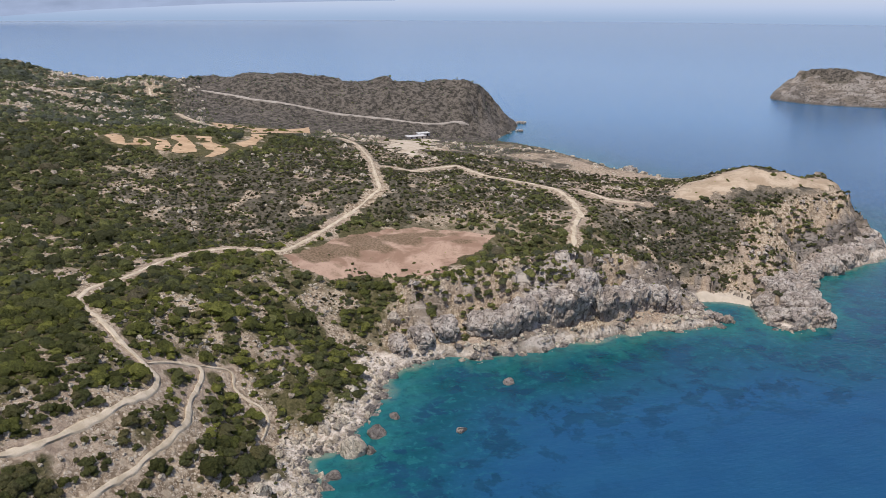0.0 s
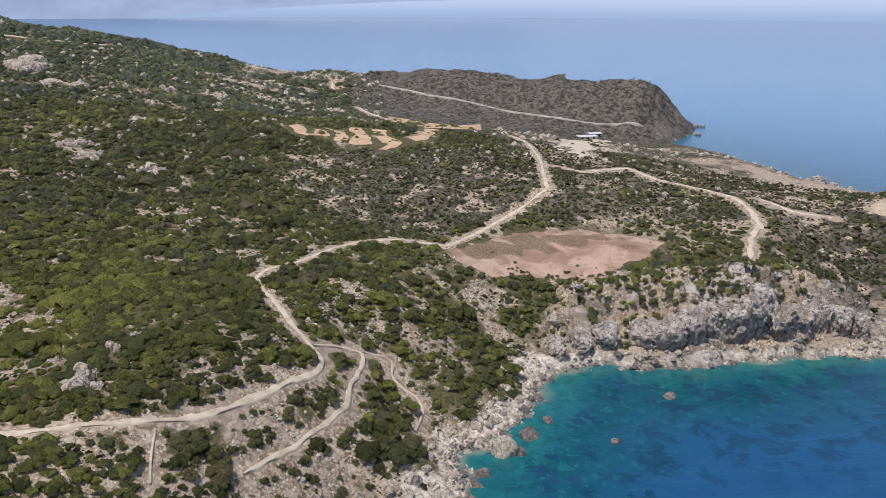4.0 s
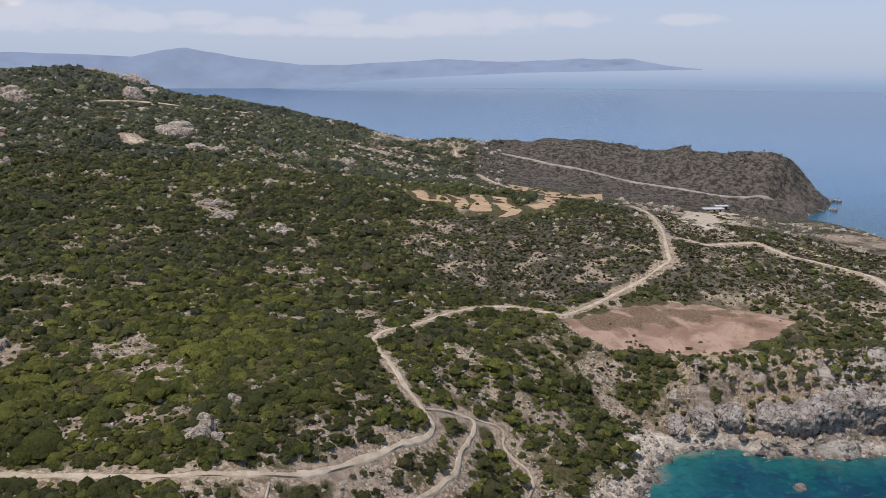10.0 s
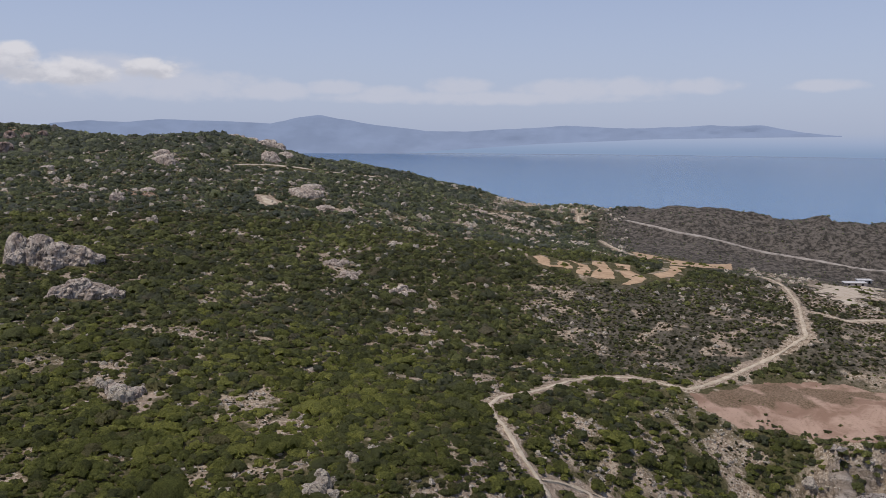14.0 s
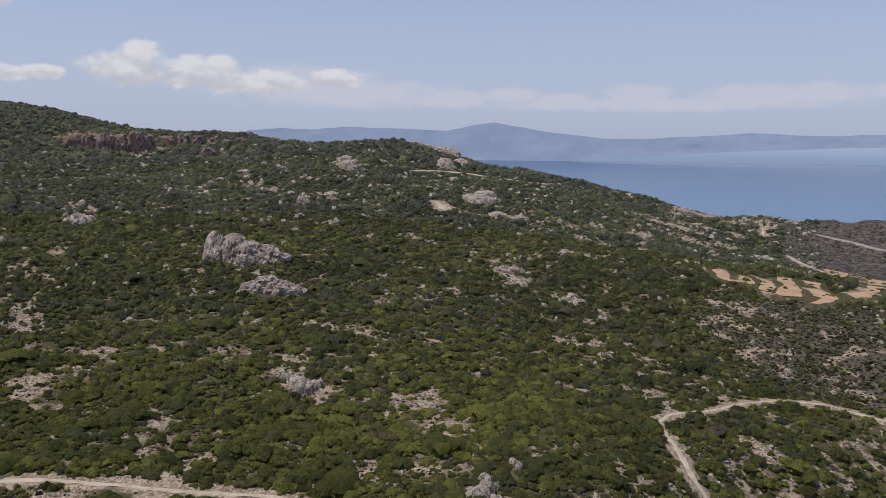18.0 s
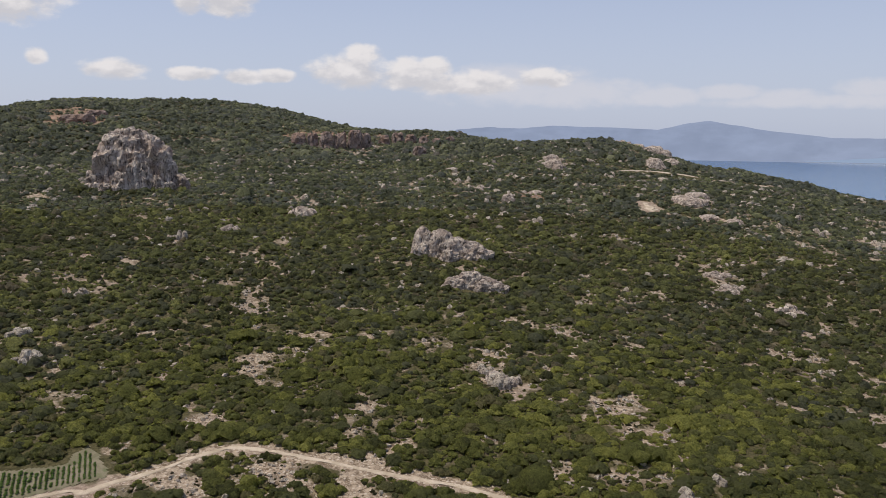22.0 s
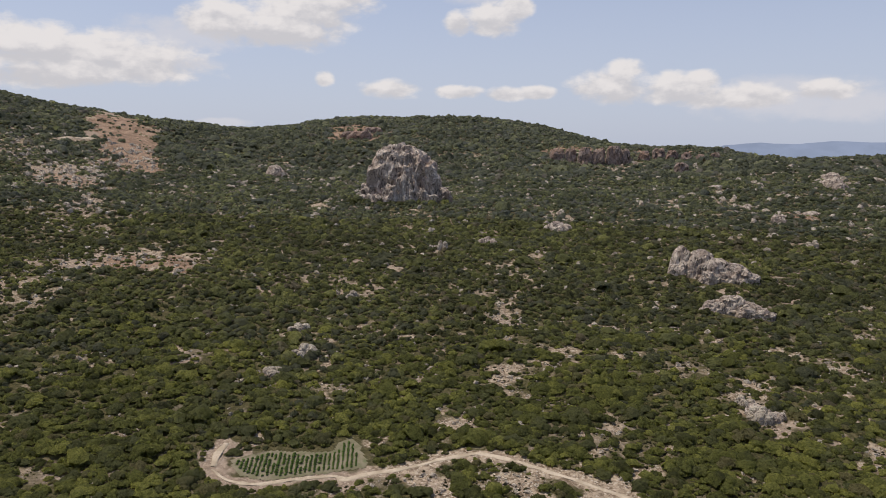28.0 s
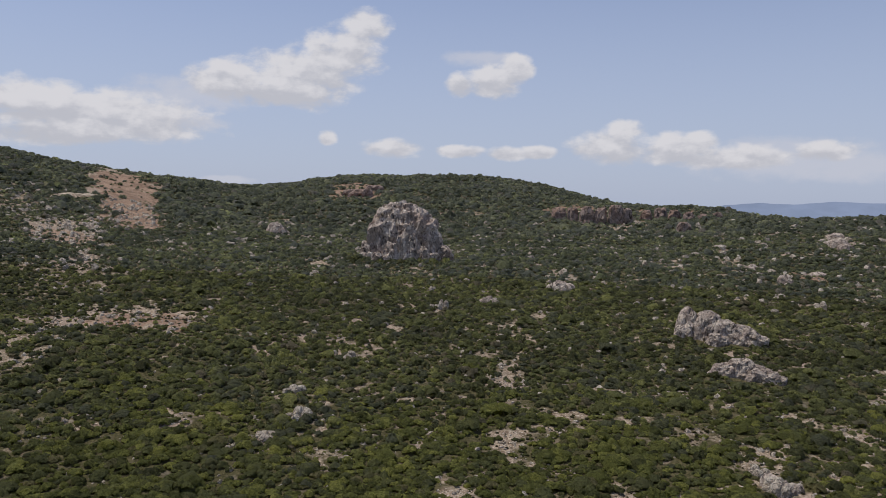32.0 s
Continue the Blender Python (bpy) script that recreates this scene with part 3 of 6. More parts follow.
def rough(x, y):
    """How broken the ground is: 0 on roads and fields, 1 on open ground."""
    r = np.ones(np.shape(x))
    for line, half in ROAD_LINES:
        lo, hi = line[:, :2].min(0) - 20, line[:, :2].max(0) + 20
        m = (x > lo[0]) & (x < hi[0]) & (y > lo[1]) & (y < hi[1])
        if m.any():
            r[m] = np.minimum(r[m], step(half, half + 6, from_line(x[m], y[m], line)))
    for area in FLAT_AREAS:
        lo, hi = area.min(0) - 20, area.max(0) + 20
        m = (x > lo[0]) & (x < hi[0]) & (y > lo[1]) & (y < hi[1])
        if m.any():
            xs, ys = x[m], y[m]
            d = np.where(inside(xs, ys, area), 0, from_line(xs, ys, area, True))
            r[m] = np.minimum(r[m], step(0, 9, d))
    return r


def height(x, y, detail=True):
    x, y = np.asarray(x, float), np.asarray(y, float)
    shape = x.shape
    x, y = x.ravel(), y.ravel()
    s = shore_dist(x, y)
    cl = cliffness(x, y)
    base = np.maximum(smooth_land(x, y), 3.0)
    base = base - 3.5 * step(500, 800, np.hypot(x, y))
    r = rough(x, y) if detail else 0
    fold = cl * step(3, 14, s) * r
    s2 = s + fold * (4.5 * ridged(x, y, 42, 2, 27) + 4.5 * facets(x, y, 17, 28) + 1.8 * facets(x, y, 7, 30) - 2.0) if detail else s
    w = 62 - cl * (32 + 9 * vnoise(x / 45, y / 45, 29))
    k = np.clip(s2 / w, 0, 1)
    rise = (1 - cl) * (1 - (1 - k) ** 1.6) + cl * (0.2 * step(0, 0.1, k) + 0.8 * step(0.06, 0.92, k))
    land = base * rise
    far = np.hypot(x, y)
    if detail:
        amp = r * np.minimum(k * 3, 1)
        land = land + amp * ((fbm(x, y, 90, 3, 5) - 0.25) * np.clip((far - 150) / 240, 0.25, 3.0) + 0.55 * fbm(x, y, 14, 3, 9))
        face = step(0.03, 0.3, k) * step(1.6, 0.9, s2 / w)
        land = land + amp * cl * ((facets(x, y, 13, 21) * 2.6 + facets(x, y, 5.5, 22) * 1.3 + ridged(x, y, 19, 3, 21) * 0.9) * face + 0.4)
        # gullied flank of the far cape
        cape = step(690, 760, far) * step(10, 50, x)
        land = land + amp * cape * (2.4 * ridged(x, y, 46, 4, 23) + 1.5 * facets(x, y, 20, 24) - 0.6)
        land = land + 0.5 * step(0, 6, s) * step(40, 5, s) * fbm(x, y, 5, 2, 31)
    if detail:
        # bedded rock: ledges and risers
        bed = 3.6 + 0.8 * vnoise(x / 60, y / 60, 35)
        lift = 1.6 * fbm(x, y, 30, 2, 36)
        q = (land + lift) / bed
        fr = q - np.floor(q)
        ledge = (np.floor(q) + step(0.45, 1.0, fr)) * bed - lift
        land = land + 0.6 * r * cl * step(0.05, 0.2, k) * step(1.5, 1.0, s2 / w) * (ledge - land)
    sea = np.maximum(-0.09 * -s - 0.35 + 0 * s, -16)
    out = np.where(s > 0, np.maximum(land, 0.12 + 0.02 * np.maximum(s, 0)), sea)
    return out.reshape(shape)



# ---- the plan: roads, fields, open ground, rocks ----
ROADS = {  # plan lines and half widths
    "coast_road": ([(-207.5, 72.5), (-200.0, 73.8), (-194.9, 77.9), (-191.2, 89.1), (-186.4, 100.1), (-182.9, 99.1), (-182.6, 106.8), (-178.6, 116.0), (-176.8, 127.2), (-173.1, 137.8), (-163.9, 142.2), (-152.2, 146.0), (-136.0, 150.9), (-119.8, 156.6), (-110.0, 160.1), (-102.0, 161.2), (-93.0, 161.8), (-63.3, 162.6), (-53.7, 165.3), (-46.2, 168.2), (-37.4, 172.5), (-29.5, 179.4), (-20.9, 188.8), (-13.6, 197.0), (-8.6, 204.6), (-6.6, 211.5), (-10.4, 216.2), (-15.2, 221.0), (-19.5, 230.1), (-25.5, 241.2), (-29.1, 251.8), (-26.5, 263.3), (-15.9, 276.6), (-4.2, 296.4), (6.8, 307.6), (20.5, 312.8), (31.5, 308.8), (40.1, 305.0), (51.4, 319.3), (67.2, 339.4), (83.5, 356.2), (98.4, 373.3), (101.8, 396.5), (111.6, 445.2), (116.5, 495.2), (114.1, 544.8)], 0.75),
    "point_track": ([(112.3, 422.4), (126.0, 409.7), (158.6, 431.2), (164.7, 404.4), (184.9, 386.2), (194.0, 373.4), (190.9, 349.6), (184.4, 328.9), (169.1, 307.7), (160.0, 289.0)], 1.15),
    "shore_path": ([(-9.5, 216.5), (-5.0, 221.1), (2.5, 224.4), (5.3, 225.2), (3.7, 218.0), (0.2, 207.1), (-0.7, 197.4), (-4.7, 189.1), (-10.3, 183.0), (-13.8, 177.4), (-20.3, 170.4), (-24.7, 164.7)], 0.52),
    "shore_spur": ([(4.5, 225.2), (12.7, 228.1), (14.2, 226.5), (12.1, 221.8), (16.2, 218.1), (21.6, 216.8), (21.6, 212.9), (17.8, 202.9)], 0.34),
    "short_path": ([(-43.1, 167.1), (-42.8, 160.2), (-42.0, 153.8)], 0.4),
    "cape_road": ([(37.4, 785.3), (82.1, 750.0), (127.1, 735.5), (171.0, 719.9), (218.4, 702.4), (267.2, 691.5)], 1.05),
    "ridge_road": ([(-106.0, 659.2), (-95.1, 680.5), (-83.0, 702.1), (-76.0, 733.0), (-58.7, 786.3)], 1.8),
    "ledge_track": ([(-835.9, 154.2), (-853.6, 167.8), (-855.1, 180.8), (-865.0, 191.6)], 2.2),
    "saddle_path": ([(13.8, 696.2), (25.8, 644.0), (34.4, 567.1)], 1.35),
    "saddle_path2": ([(-6.6, 800.0), (-5.4, 772.0)], 1.2),
    "head_track": ([(205.7, 373.4), (212.8, 350.4), (227.5, 342.0)], 1.0),
    "ridge_track": ([(-296.5, 657.5), (-288.1, 672.9), (-274.4, 689.4), (-255.4, 702.9), (-242.9, 704.3)], 1.6),
    "ridge_track_east": ([(-230.0, 715.5), (-219.4, 726.5), (-208.1, 736.8), (-198.1, 760.0)], 1.6),
    "hill_clearing": ([(-225.1, 542.5), (-211.1, 524.5), (-210.3, 532.6)], 3.0),
    "hill_track": ([(-187.3, 523.6), (-176.6, 526.7), (-169.4, 537.1)], 1.6),
    "vine_track": ([(-219.5, 80.9), (-214.5, 76.9), (-208.7, 72.9)], 1.5),
}
FIELDS = {
    "red_field": [(41.2, 300.1), (52.4, 310.9), (69.9, 327.6), (101.5, 333.6), (119.2, 325.2), (132.1, 311.4), (123.4, 302.7), (110.6, 293.3), (99.6, 279.5), (89.7, 284.7), (75.4, 289.7), (51.2, 289.9), (44.2, 294.3)],
    "terrace_a": [(-30.6, 485.4), (-25.2, 490.7), (-20.3, 484.8), (-18.7, 465.5), (-14.6, 466.6), (-15.2, 479.3), (-9.1, 476.4), (-5.4, 468.3), (-6.4, 461.0), (-19.0, 460.8), (-26.3, 467.8)],
    "terrace_b": [(-8.1, 482.6), (-2.4, 476.5), (3.1, 472.3), (4.2, 458.5), (2.3, 445.7), (-3.8, 450.9), (-2.6, 468.9)],
    "terrace_c": [(5.0, 486.0), (12.3, 488.9), (14.4, 471.9), (17.6, 461.0), (16.7, 444.7), (7.5, 441.4), (3.8, 445.6), (6.4, 460.4), (8.5, 468.0), (5.1, 475.9)],
    "terrace_d": [(18.1, 486.6), (26.9, 484.2), (26.1, 468.3), (18.4, 474.3)],
    "terrace_e": [(19.8, 466.0), (25.7, 468.3), (31.8, 460.1), (35.6, 450.0), (25.0, 433.3), (20.6, 435.1), (26.0, 446.2), (20.9, 453.2)],
    "terrace_f": [(36.7, 641.2), (52.5, 641.0), (63.9, 621.7), (87.3, 638.5), (118.3, 680.2), (106.9, 607.9), (76.2, 525.9), (51.3, 503.7), (57.2, 559.7), (48.1, 562.3), (40.4, 524.5), (34.2, 544.5)],
    "terrace_g": [(51.1, 501.7), (61.9, 503.3), (56.3, 484.1), (49.8, 464.4), (42.0, 456.5), (38.0, 464.7), (48.6, 480.0)],
    "ridge_pad": [(-51.5, 762.0), (-43.5, 765.0), (-43.5, 756.0), (-50.5, 754.0)],
    "bare_flat": [(150.6, 561.8), (205.9, 659.5), (224.6, 649.1), (171.5, 510.9), (142.1, 464.1), (133.9, 491.8)],
    "headland_sand": [(244.8, 343.0), (265.8, 357.7), (290.5, 358.4), (303.4, 357.2), (305.2, 344.8), (331.5, 343.8), (345.4, 336.6), (330.5, 325.9), (313.7, 327.9), (294.1, 335.0), (274.7, 337.2), (256.9, 336.2)],
    "beach": [(211.0, 276.2), (226.5, 276.0), (236.7, 268.2), (230.8, 257.7), (222.6, 264.8), (211.2, 270.9)],
    "vineyard": [(-206.6, 76.8), (-200.1, 77.7), (-194.3, 82.4), (-189.7, 95.0), (-184.8, 108.3), (-197.0, 113.2), (-203.7, 113.6), (-202.4, 108.4), (-199.5, 105.0), (-202.8, 99.0), (-208.4, 92.0), (-209.8, 84.1), (-209.9, 78.5)],
}
# open stony ground: bearing, distance, half width, half depth, how bare
BARE_WEST = [
    (-51.5, 272, 7.9, 8.1, 0.8), (-52.7, 236, 10.4, 8.8, 0.7), (-46.6, 244, 6.3, 8.2, 0.8), (-41, 234, 10.4, 8.8, 0.6), (-32.8, 264, 8.6, 11.1, 0.8), (-74.5, 415, 26.2, 12.8, 0.9),
    (-72.2, 400, 7.9, 8.1, 1), (-82.6, 372, 13.1, 29, 0.8), (-81.2, 229, 11.9, 9.7, 0.7), (-76.5, 244, 5.7, 3, 0.9), (-83, 263, 5.7, 6.6, 0.7), (-79.4, 661, 27.6, 57.5, 0.8),
    (-75.8, 1003, 38.4, 98.8, 0.9), (-75.5, 840, 32.1, 122.5, 1), (-60.5, 1056, 35.3, 70.9, 0.9), (-45.2, 970, 40.5, 50.8, 0.8), (-42.4, 877, 17.1, 67.6, 0.6), (-46.4, 530, 11.1, 32.2, 0.8),
    (-51.1, 483, 6.8, 17.6, 0.7),
]
BARE_WEST_FAR = [
    (-30.5, 589, 24.6, 12.8, 0.9), (-28.7, 743, 14.5, 36.1, 0.8), (-54.7, 448, 4.4, 16.8, 0.7), (-81.5, 483, 16.8, 34.1, 0.4), (-66.3, 851, 17.8, 52.3, 0.7),
]
BARE_ROCKY = [(-81.9, 779, 32.5, 95.1, 0.5), (-78.9, 484, 27.1, 40.4, 0.45), (-81.3, 410, 17.3, 21.5, 0.5), (-82.2, 297, 10.6, 17.5, 0.5), (-73, 611, 25.6, 52.1, 0.35), (-34.6, 610, 25.5, 38.1, 0.35), (-57.7, 303, 26.1, 10.8, 0.25), (-47.3, 291, 20.9, 7.6, 0.35)]
RED_CLIFFS = [(-46.6, 960, 20, 53.1, 0.75), (-44.1, 978, 8.2, 60, 0.8), (-42.3, 917, 6.4, 60, 0.85), (-40.9, 969, 8.1, 60, 0.8), (-38, 972, 10.8, 60, 0.6), (-45.3, 1002, 27.9, 33.9, 0.6), (-79.4, 633, 30.8, 60, 0.5)]
BARE_MID = [
    (-41.4, 241, 6.2, 11.3, 0.95), (-39.7, 217, 5.7, 11.0, 0.95), (-42.6, 223, 5.0, 9.7, 0.95), (-28.3, 205, 5.4, 7.2, 0.55), (-22.5, 201, 6.8, 10.3, 0.5), (-26.0, 236, 5.2, 8.1, 0.5), (-38.3, 226, 4.2, 6.7, 0.95), (-33.0, 264, 5.8, 12.0, 0.5), (-23.4, 252, 9.2, 7.3, 0.35),
    (-51, 272, 5.9, 7.1, 0.8), (-53, 239, 7, 8.5, 0.8), (-46, 242, 5.7, 11.1, 0.8), (-42, 230, 8.5, 10.3, 0.7), (-39.5, 221, 6.6, 9.7, 0.7), (-33, 264, 8.6, 11.9, 0.9),
    (-23.5, 244, 12.5, 10, 0.6), (-19.5, 280, 6.1, 11.5, 0.7), (-12.8, 335, 7.2, 8.1, 0.6), (-17.7, 435, 13.8, 23.6, 0.7), (-13.4, 400, 9.1, 7.4, 1), (-22.2, 574, 6.4, 16.6, 1),
    (-19.5, 605, 15.2, 15.8, 0.8), (-18.2, 563, 11.8, 7.7, 0.8), (-54.7, 214, 6.4, 4.5, 0.6), (-57.8, 208, 6.3, 4.4, 0.6), (-47.8, 204, 13.9, 4, 0.4), (-42.5, 902, 37.6, 63, 0.6),
    (-67.7, 294, 8.4, 4.6, 0.7),
]
BARE_SLOPE = [
    (-51.2, 274, 8.9, 7.4, 0.8), (-52.5, 244, 8, 13, 0.7), (-25.7, 240, 7.1, 8.1, 0.6), (-19.1, 285, 5.1, 11.2, 0.8), (-11.9, 327, 12.9, 19.5, 0.7), (-7.2, 281, 12.3, 15.5, 0.7),
    (-14.9, 205, 9.3, 10.4, 0.25), (-18.7, 195, 7.4, 6.7, 0.4), (-42.5, 331, 16.5, 4.5, 0.6), (-30.3, 321, 3.2, 5.4, 0.9), (-15.5, 461, 9.7, 14.2, 0.6), (-6.3, 700, 29.3, 20.9, 0.8),
]
BARE_KNOLL = [
    (-33, 265, 8.7, 9.4, 0.8), (-26.8, 198, 9, 7.6, 0.35), (-21.4, 192, 8.8, 7.5, 0.45), (-18.5, 193, 5.3, 6.3, 0.4), (-24.3, 238, 10.5, 8, 0.6), (-15.7, 192, 5.9, 4.6, 0.6),
    (-16.9, 428, 13.6, 14.4, 0.8), (-13, 398, 7.3, 8.1, 1), (-11.4, 302, 10.9, 16.4, 0.6), (-0, 377, 29.6, 31.4, 0.7), (5.6, 368, 31.6, 34, 0.7), (9.7, 387, 22.1, 25.3, 0.75),
    (1.5, 417, 26.6, 12.1, 0.9), (-4.8, 294, 6.4, 10.4, 0.7), (-19.5, 279, 6.1, 12, 0.6), (-6.5, 495, 13.9, 19.5, 0.7), (-13, 488, 17.1, 11.3, 0.5),
]
BARE_SHORE = [
    (-15.1, 184, 28.4, 4.5, 0.6), (-21.9, 192, 8.8, 7.9, 0.45), (-12.1, 182, 11.3, 4.2, 0.6), (-20.5, 164, 14.4, 5, 0.65), (-8.9, 166, 9.5, 3.9, 0.8), (3.6, 210, 9, 7.3, 0.6),
    (-2.6, 191, 5.4, 6.1, 0.6), (17.7, 363, 28.7, 20, 0.4), (25.8, 369, 26.5, 27.4, 0.6), (10.5, 277, 16.5, 12.5, 0.7), (12.7, 266, 11.1, 7.4, 0.8), (16.6, 515, 29.1, 58.8, 0.6),
    (6.2, 269, 12, 16.1, 0.35), (1.2, 179, 13.3, 5.2, 0.7), (-16, 167, 8, 5.1, 0.4), (23, 406, 26.1, 15.2, 0.5), (14.5, 327, 26.1, 13.8, 0.4), (20.5, 480, 40.8, 39.6, 0.4),
]
BARE_EAST = [
    (28.2, 353, 22.9, 27.7, 0.5), (35.3, 394, 34, 21.5, 0.55), (42.6, 418, 30, 16.9, 0.6), (31.1, 650, 46, 40.1, 0.4), (18.3, 510, 39.7, 63.8, 0.5), (39.6, 382, 24.9, 11.5, 0.7),
]
CRAGS = [
    (-483.4, 311.1, 60.1, 44.9), (-236.2, 328.5, 42.1, 15.9), (-200.4, 295.4, 29.3, 8.6), (-264.3, 127.1, 9.7, 6.3), (-288.8, 136.9, 7.7, 3.4), (-253.8, 109.1, 10, 3.2), (-310.7, 174.4, 8.1, 5.5),
    (-321, 171.7, 3.6, 2.6), (-134.7, 215, 7.8, 6.7), (-146.4, 221.4, 6.6, 4.6), (-403, 279.8, 4.8, 4.1), (-357.8, 341.3, 17.3, 8.3), (-294.3, 475, 11.7, 8.6), (-293.9, 513.2, 16.5, 4.1),
    (-336.3, 615.2, 19.5, 13.7), (-723.7, 322.6, 24.3, 18.7), (-357.9, 255.4, 6.2, 8), (-356.4, 286.4, 11.5, 7), (-244.9, 430.1, 8.3, 6.2),
]
CRAGS_EAST = [
    (-87.6, 379.5, 13.8, 5.5), (-119, 390, 12.7, 4), (-131.5, 411.5, 12.2, 3.7), (-137.4, 215.4, 13, 5.6), (-61.3, 180.6, 6.7, 5.8), (-54, 201.3, 3.4, 2.2), (-58, 193.9, 3.7, 3.7),
    (-286.3, 713.3, 26.7, 16), (-344.6, 621.7, 19.8, 10.9), (-195.7, 557.5, 20.6, 6.6), (-60.3, 177.4, 10.1, 5.7), (-53.9, 201.1, 3.4, 2.2), (-113.6, 473.8, 10.3, 3.4), (-119.4, 394.9, 12.8, 3.5),
    (-202.4, 587.1, 26, 6.1),
]
BOULDERS = [
    (43, 199, 6.3, 4.7), (52.5, 207.3, 6.5, 3.1), (48, 199.1, 4, 5.3), (34.3, 189.7, 5.4, 2.9), (32.5, 184.7, 5.3, 2.8), (77.2, 201.9, 3.5, 2.4), (104.3, 226.7, 5.4, 1.9),
    (165.1, 249.4, 5.4, 3.2), (59.9, 216.4, 3.2, 2.5), (1.8, 172.1, 7.2, 4.9), (9.3, 176.6, 7.4, 3.8), (17.7, 182.5, 6.1, 3.4), (21.8, 186.3, 4.3, 2.5), (-6.5, 179.3, 2.9, 2),
    (-21.3, 171.9, 4.2, 2.8), (74.9, 267.9, 4.6, 2.9), (-27.3, 169.4, 2.2, 2.5),
]
CREST_CRAGS = [(-326.3, 803.2, 33.8, 15.7), (-353.3, 830.4, 25.1, 10), (-288.7, 757.2, 24.8, 12.4), (-361.9, 657.8, 18.8, 9.4), (-197.1, 555.7, 24.7, 7.4), (-175.8, 528.1, 15.6, 3.9), (-336.3, 677.9, 10.5, 5.3), (-157.7, 530.4, 15.5, 4.6), (-375, 831.5, 25.4, 6.3), (-339.5, 507.7, 12.8, 5.1), (-410.2, 569.5, 14.7, 3.9), (-594.3, 649.9, 15.9, 8.6), (-201.3, 561.6, 25, 8.3), (-175.5, 532.2, 15.7, 3.9), (-90.9, 687.6, 19.4, 2.9)]
CLIFF_FACES = [
    (106, 259, 6.0, 11, 20, -14), (114, 257.5, 6.5, 13, 24, -4), (122, 257.5, 5.5, 13, 20, -10), (131, 261, 6.0, 13, 22, -20), (138, 259.5, 6.0, 16, 20, -6), (145.5, 260, 5.5, 18, 18, 6), (152, 264, 5.5, 19, 14, -24),
    (158, 260, 5.0, 14, 10, -4), (165, 260.5, 5.5, 13, 8, -16), (174, 263, 5.5, 12, 6, 4), (182, 262, 5.0, 11, 6, -10), (190, 261, 4.5, 9, 4, -20), (93, 261, 5.0, 9, 14, -6), (83, 260, 4.5, 8, 12, 8), (74, 258, 4.0, 6, 8, 0),
]
SPIT_ROCKS = [
    (238, 240, 8, 6), (246, 236, 6, 4.5), (231, 246, 6, 4), (243, 249, 9, 8), (252, 247, 6, 5), (245, 260, 9, 9), (254, 258, 8, 7), (236, 257, 6, 5), (250, 270, 9, 8), (262, 267, 7, 5),
    (262, 278, 9, 7), (272, 276, 7, 5), (283, 286, 8, 6), (297, 290, 9, 7), (310, 296, 9, 8), (322, 299, 8, 8), (334, 304, 8, 9), (345, 312, 8, 10), (206, 254, 4, 3), (210, 250, 3, 2.2), (203, 260, 4, 3.4),
    (347, 775, 5, 2.5), (358, 777, 4, 1.8), (318, 722, 3.5, 1.6), (299, 703, 3.5, 1.4), (334, 729, 3, 1.2), (332, 520, 5, 4), (336, 531, 4, 3),
]
RED_CRAGS = [
    (-648, 616, 9, 13), (-629, 618, 7, 15), (-613, 623, 8, 17), (-602, 633, 7, 18), (-594, 646, 8, 20), (-590, 658, 7, 17), (-593, 693, 6, 11), (-586, 707, 7, 12), (-567, 707, 6, 11), (-548, 706, 6, 10),
    (-536, 713, 5, 9), (-540, 743, 5, 8), (-512, 653, 7, 9), (-900, 518, 13, 9), (-905, 504, 11, 8), (-925, 549, 12, 7),
]
RED_SLIP = [(-861.1, 190.7), (-883.0, 211.5), (-916.9, 256.0), (-883.3, 257.2), (-816.4, 236.3), (-779.8, 233.1), (-720.5, 214.1), (-715.5, 202.7), (-752.3, 205.1), (-759.0, 195.8), (-823.8, 201.1)]
PALE_SLOPES = [
    [(-1007.5, 220.5), (-1120.0, 245.0), (-1140.0, 280.0), (-1050.6, 288.4), (-932.2, 260.4), (-910.9, 239.7), (-914.4, 226.2), (-882.6, 204.6), (-864.2, 186.0)],
    [(-652.1, 99.8), (-694.3, 115.6), (-733.7, 134.6), (-715.3, 145.1), (-781.4, 161.8), (-782.2, 167.8), (-737.3, 166.2), (-690.4, 164.2), (-630.5, 144.9), (-623.6, 132.2), (-615.8, 122.8), (-623.0, 112.1), (-630.6, 97.1)],
    [(-398.7, 72.1), (-408.6, 88.1), (-421.3, 101.1), (-417.6, 121.1), (-404.5, 131.9), (-385.7, 131.7), (-377.7, 121.6), (-386.5, 114.3), (-392.4, 98.6), (-386.6, 83.1)],
    [(-591.5, 120.6), (-562.5, 121.3), (-535.8, 119.8), (-507.1, 106.9), (-512.9, 104.0)],
]
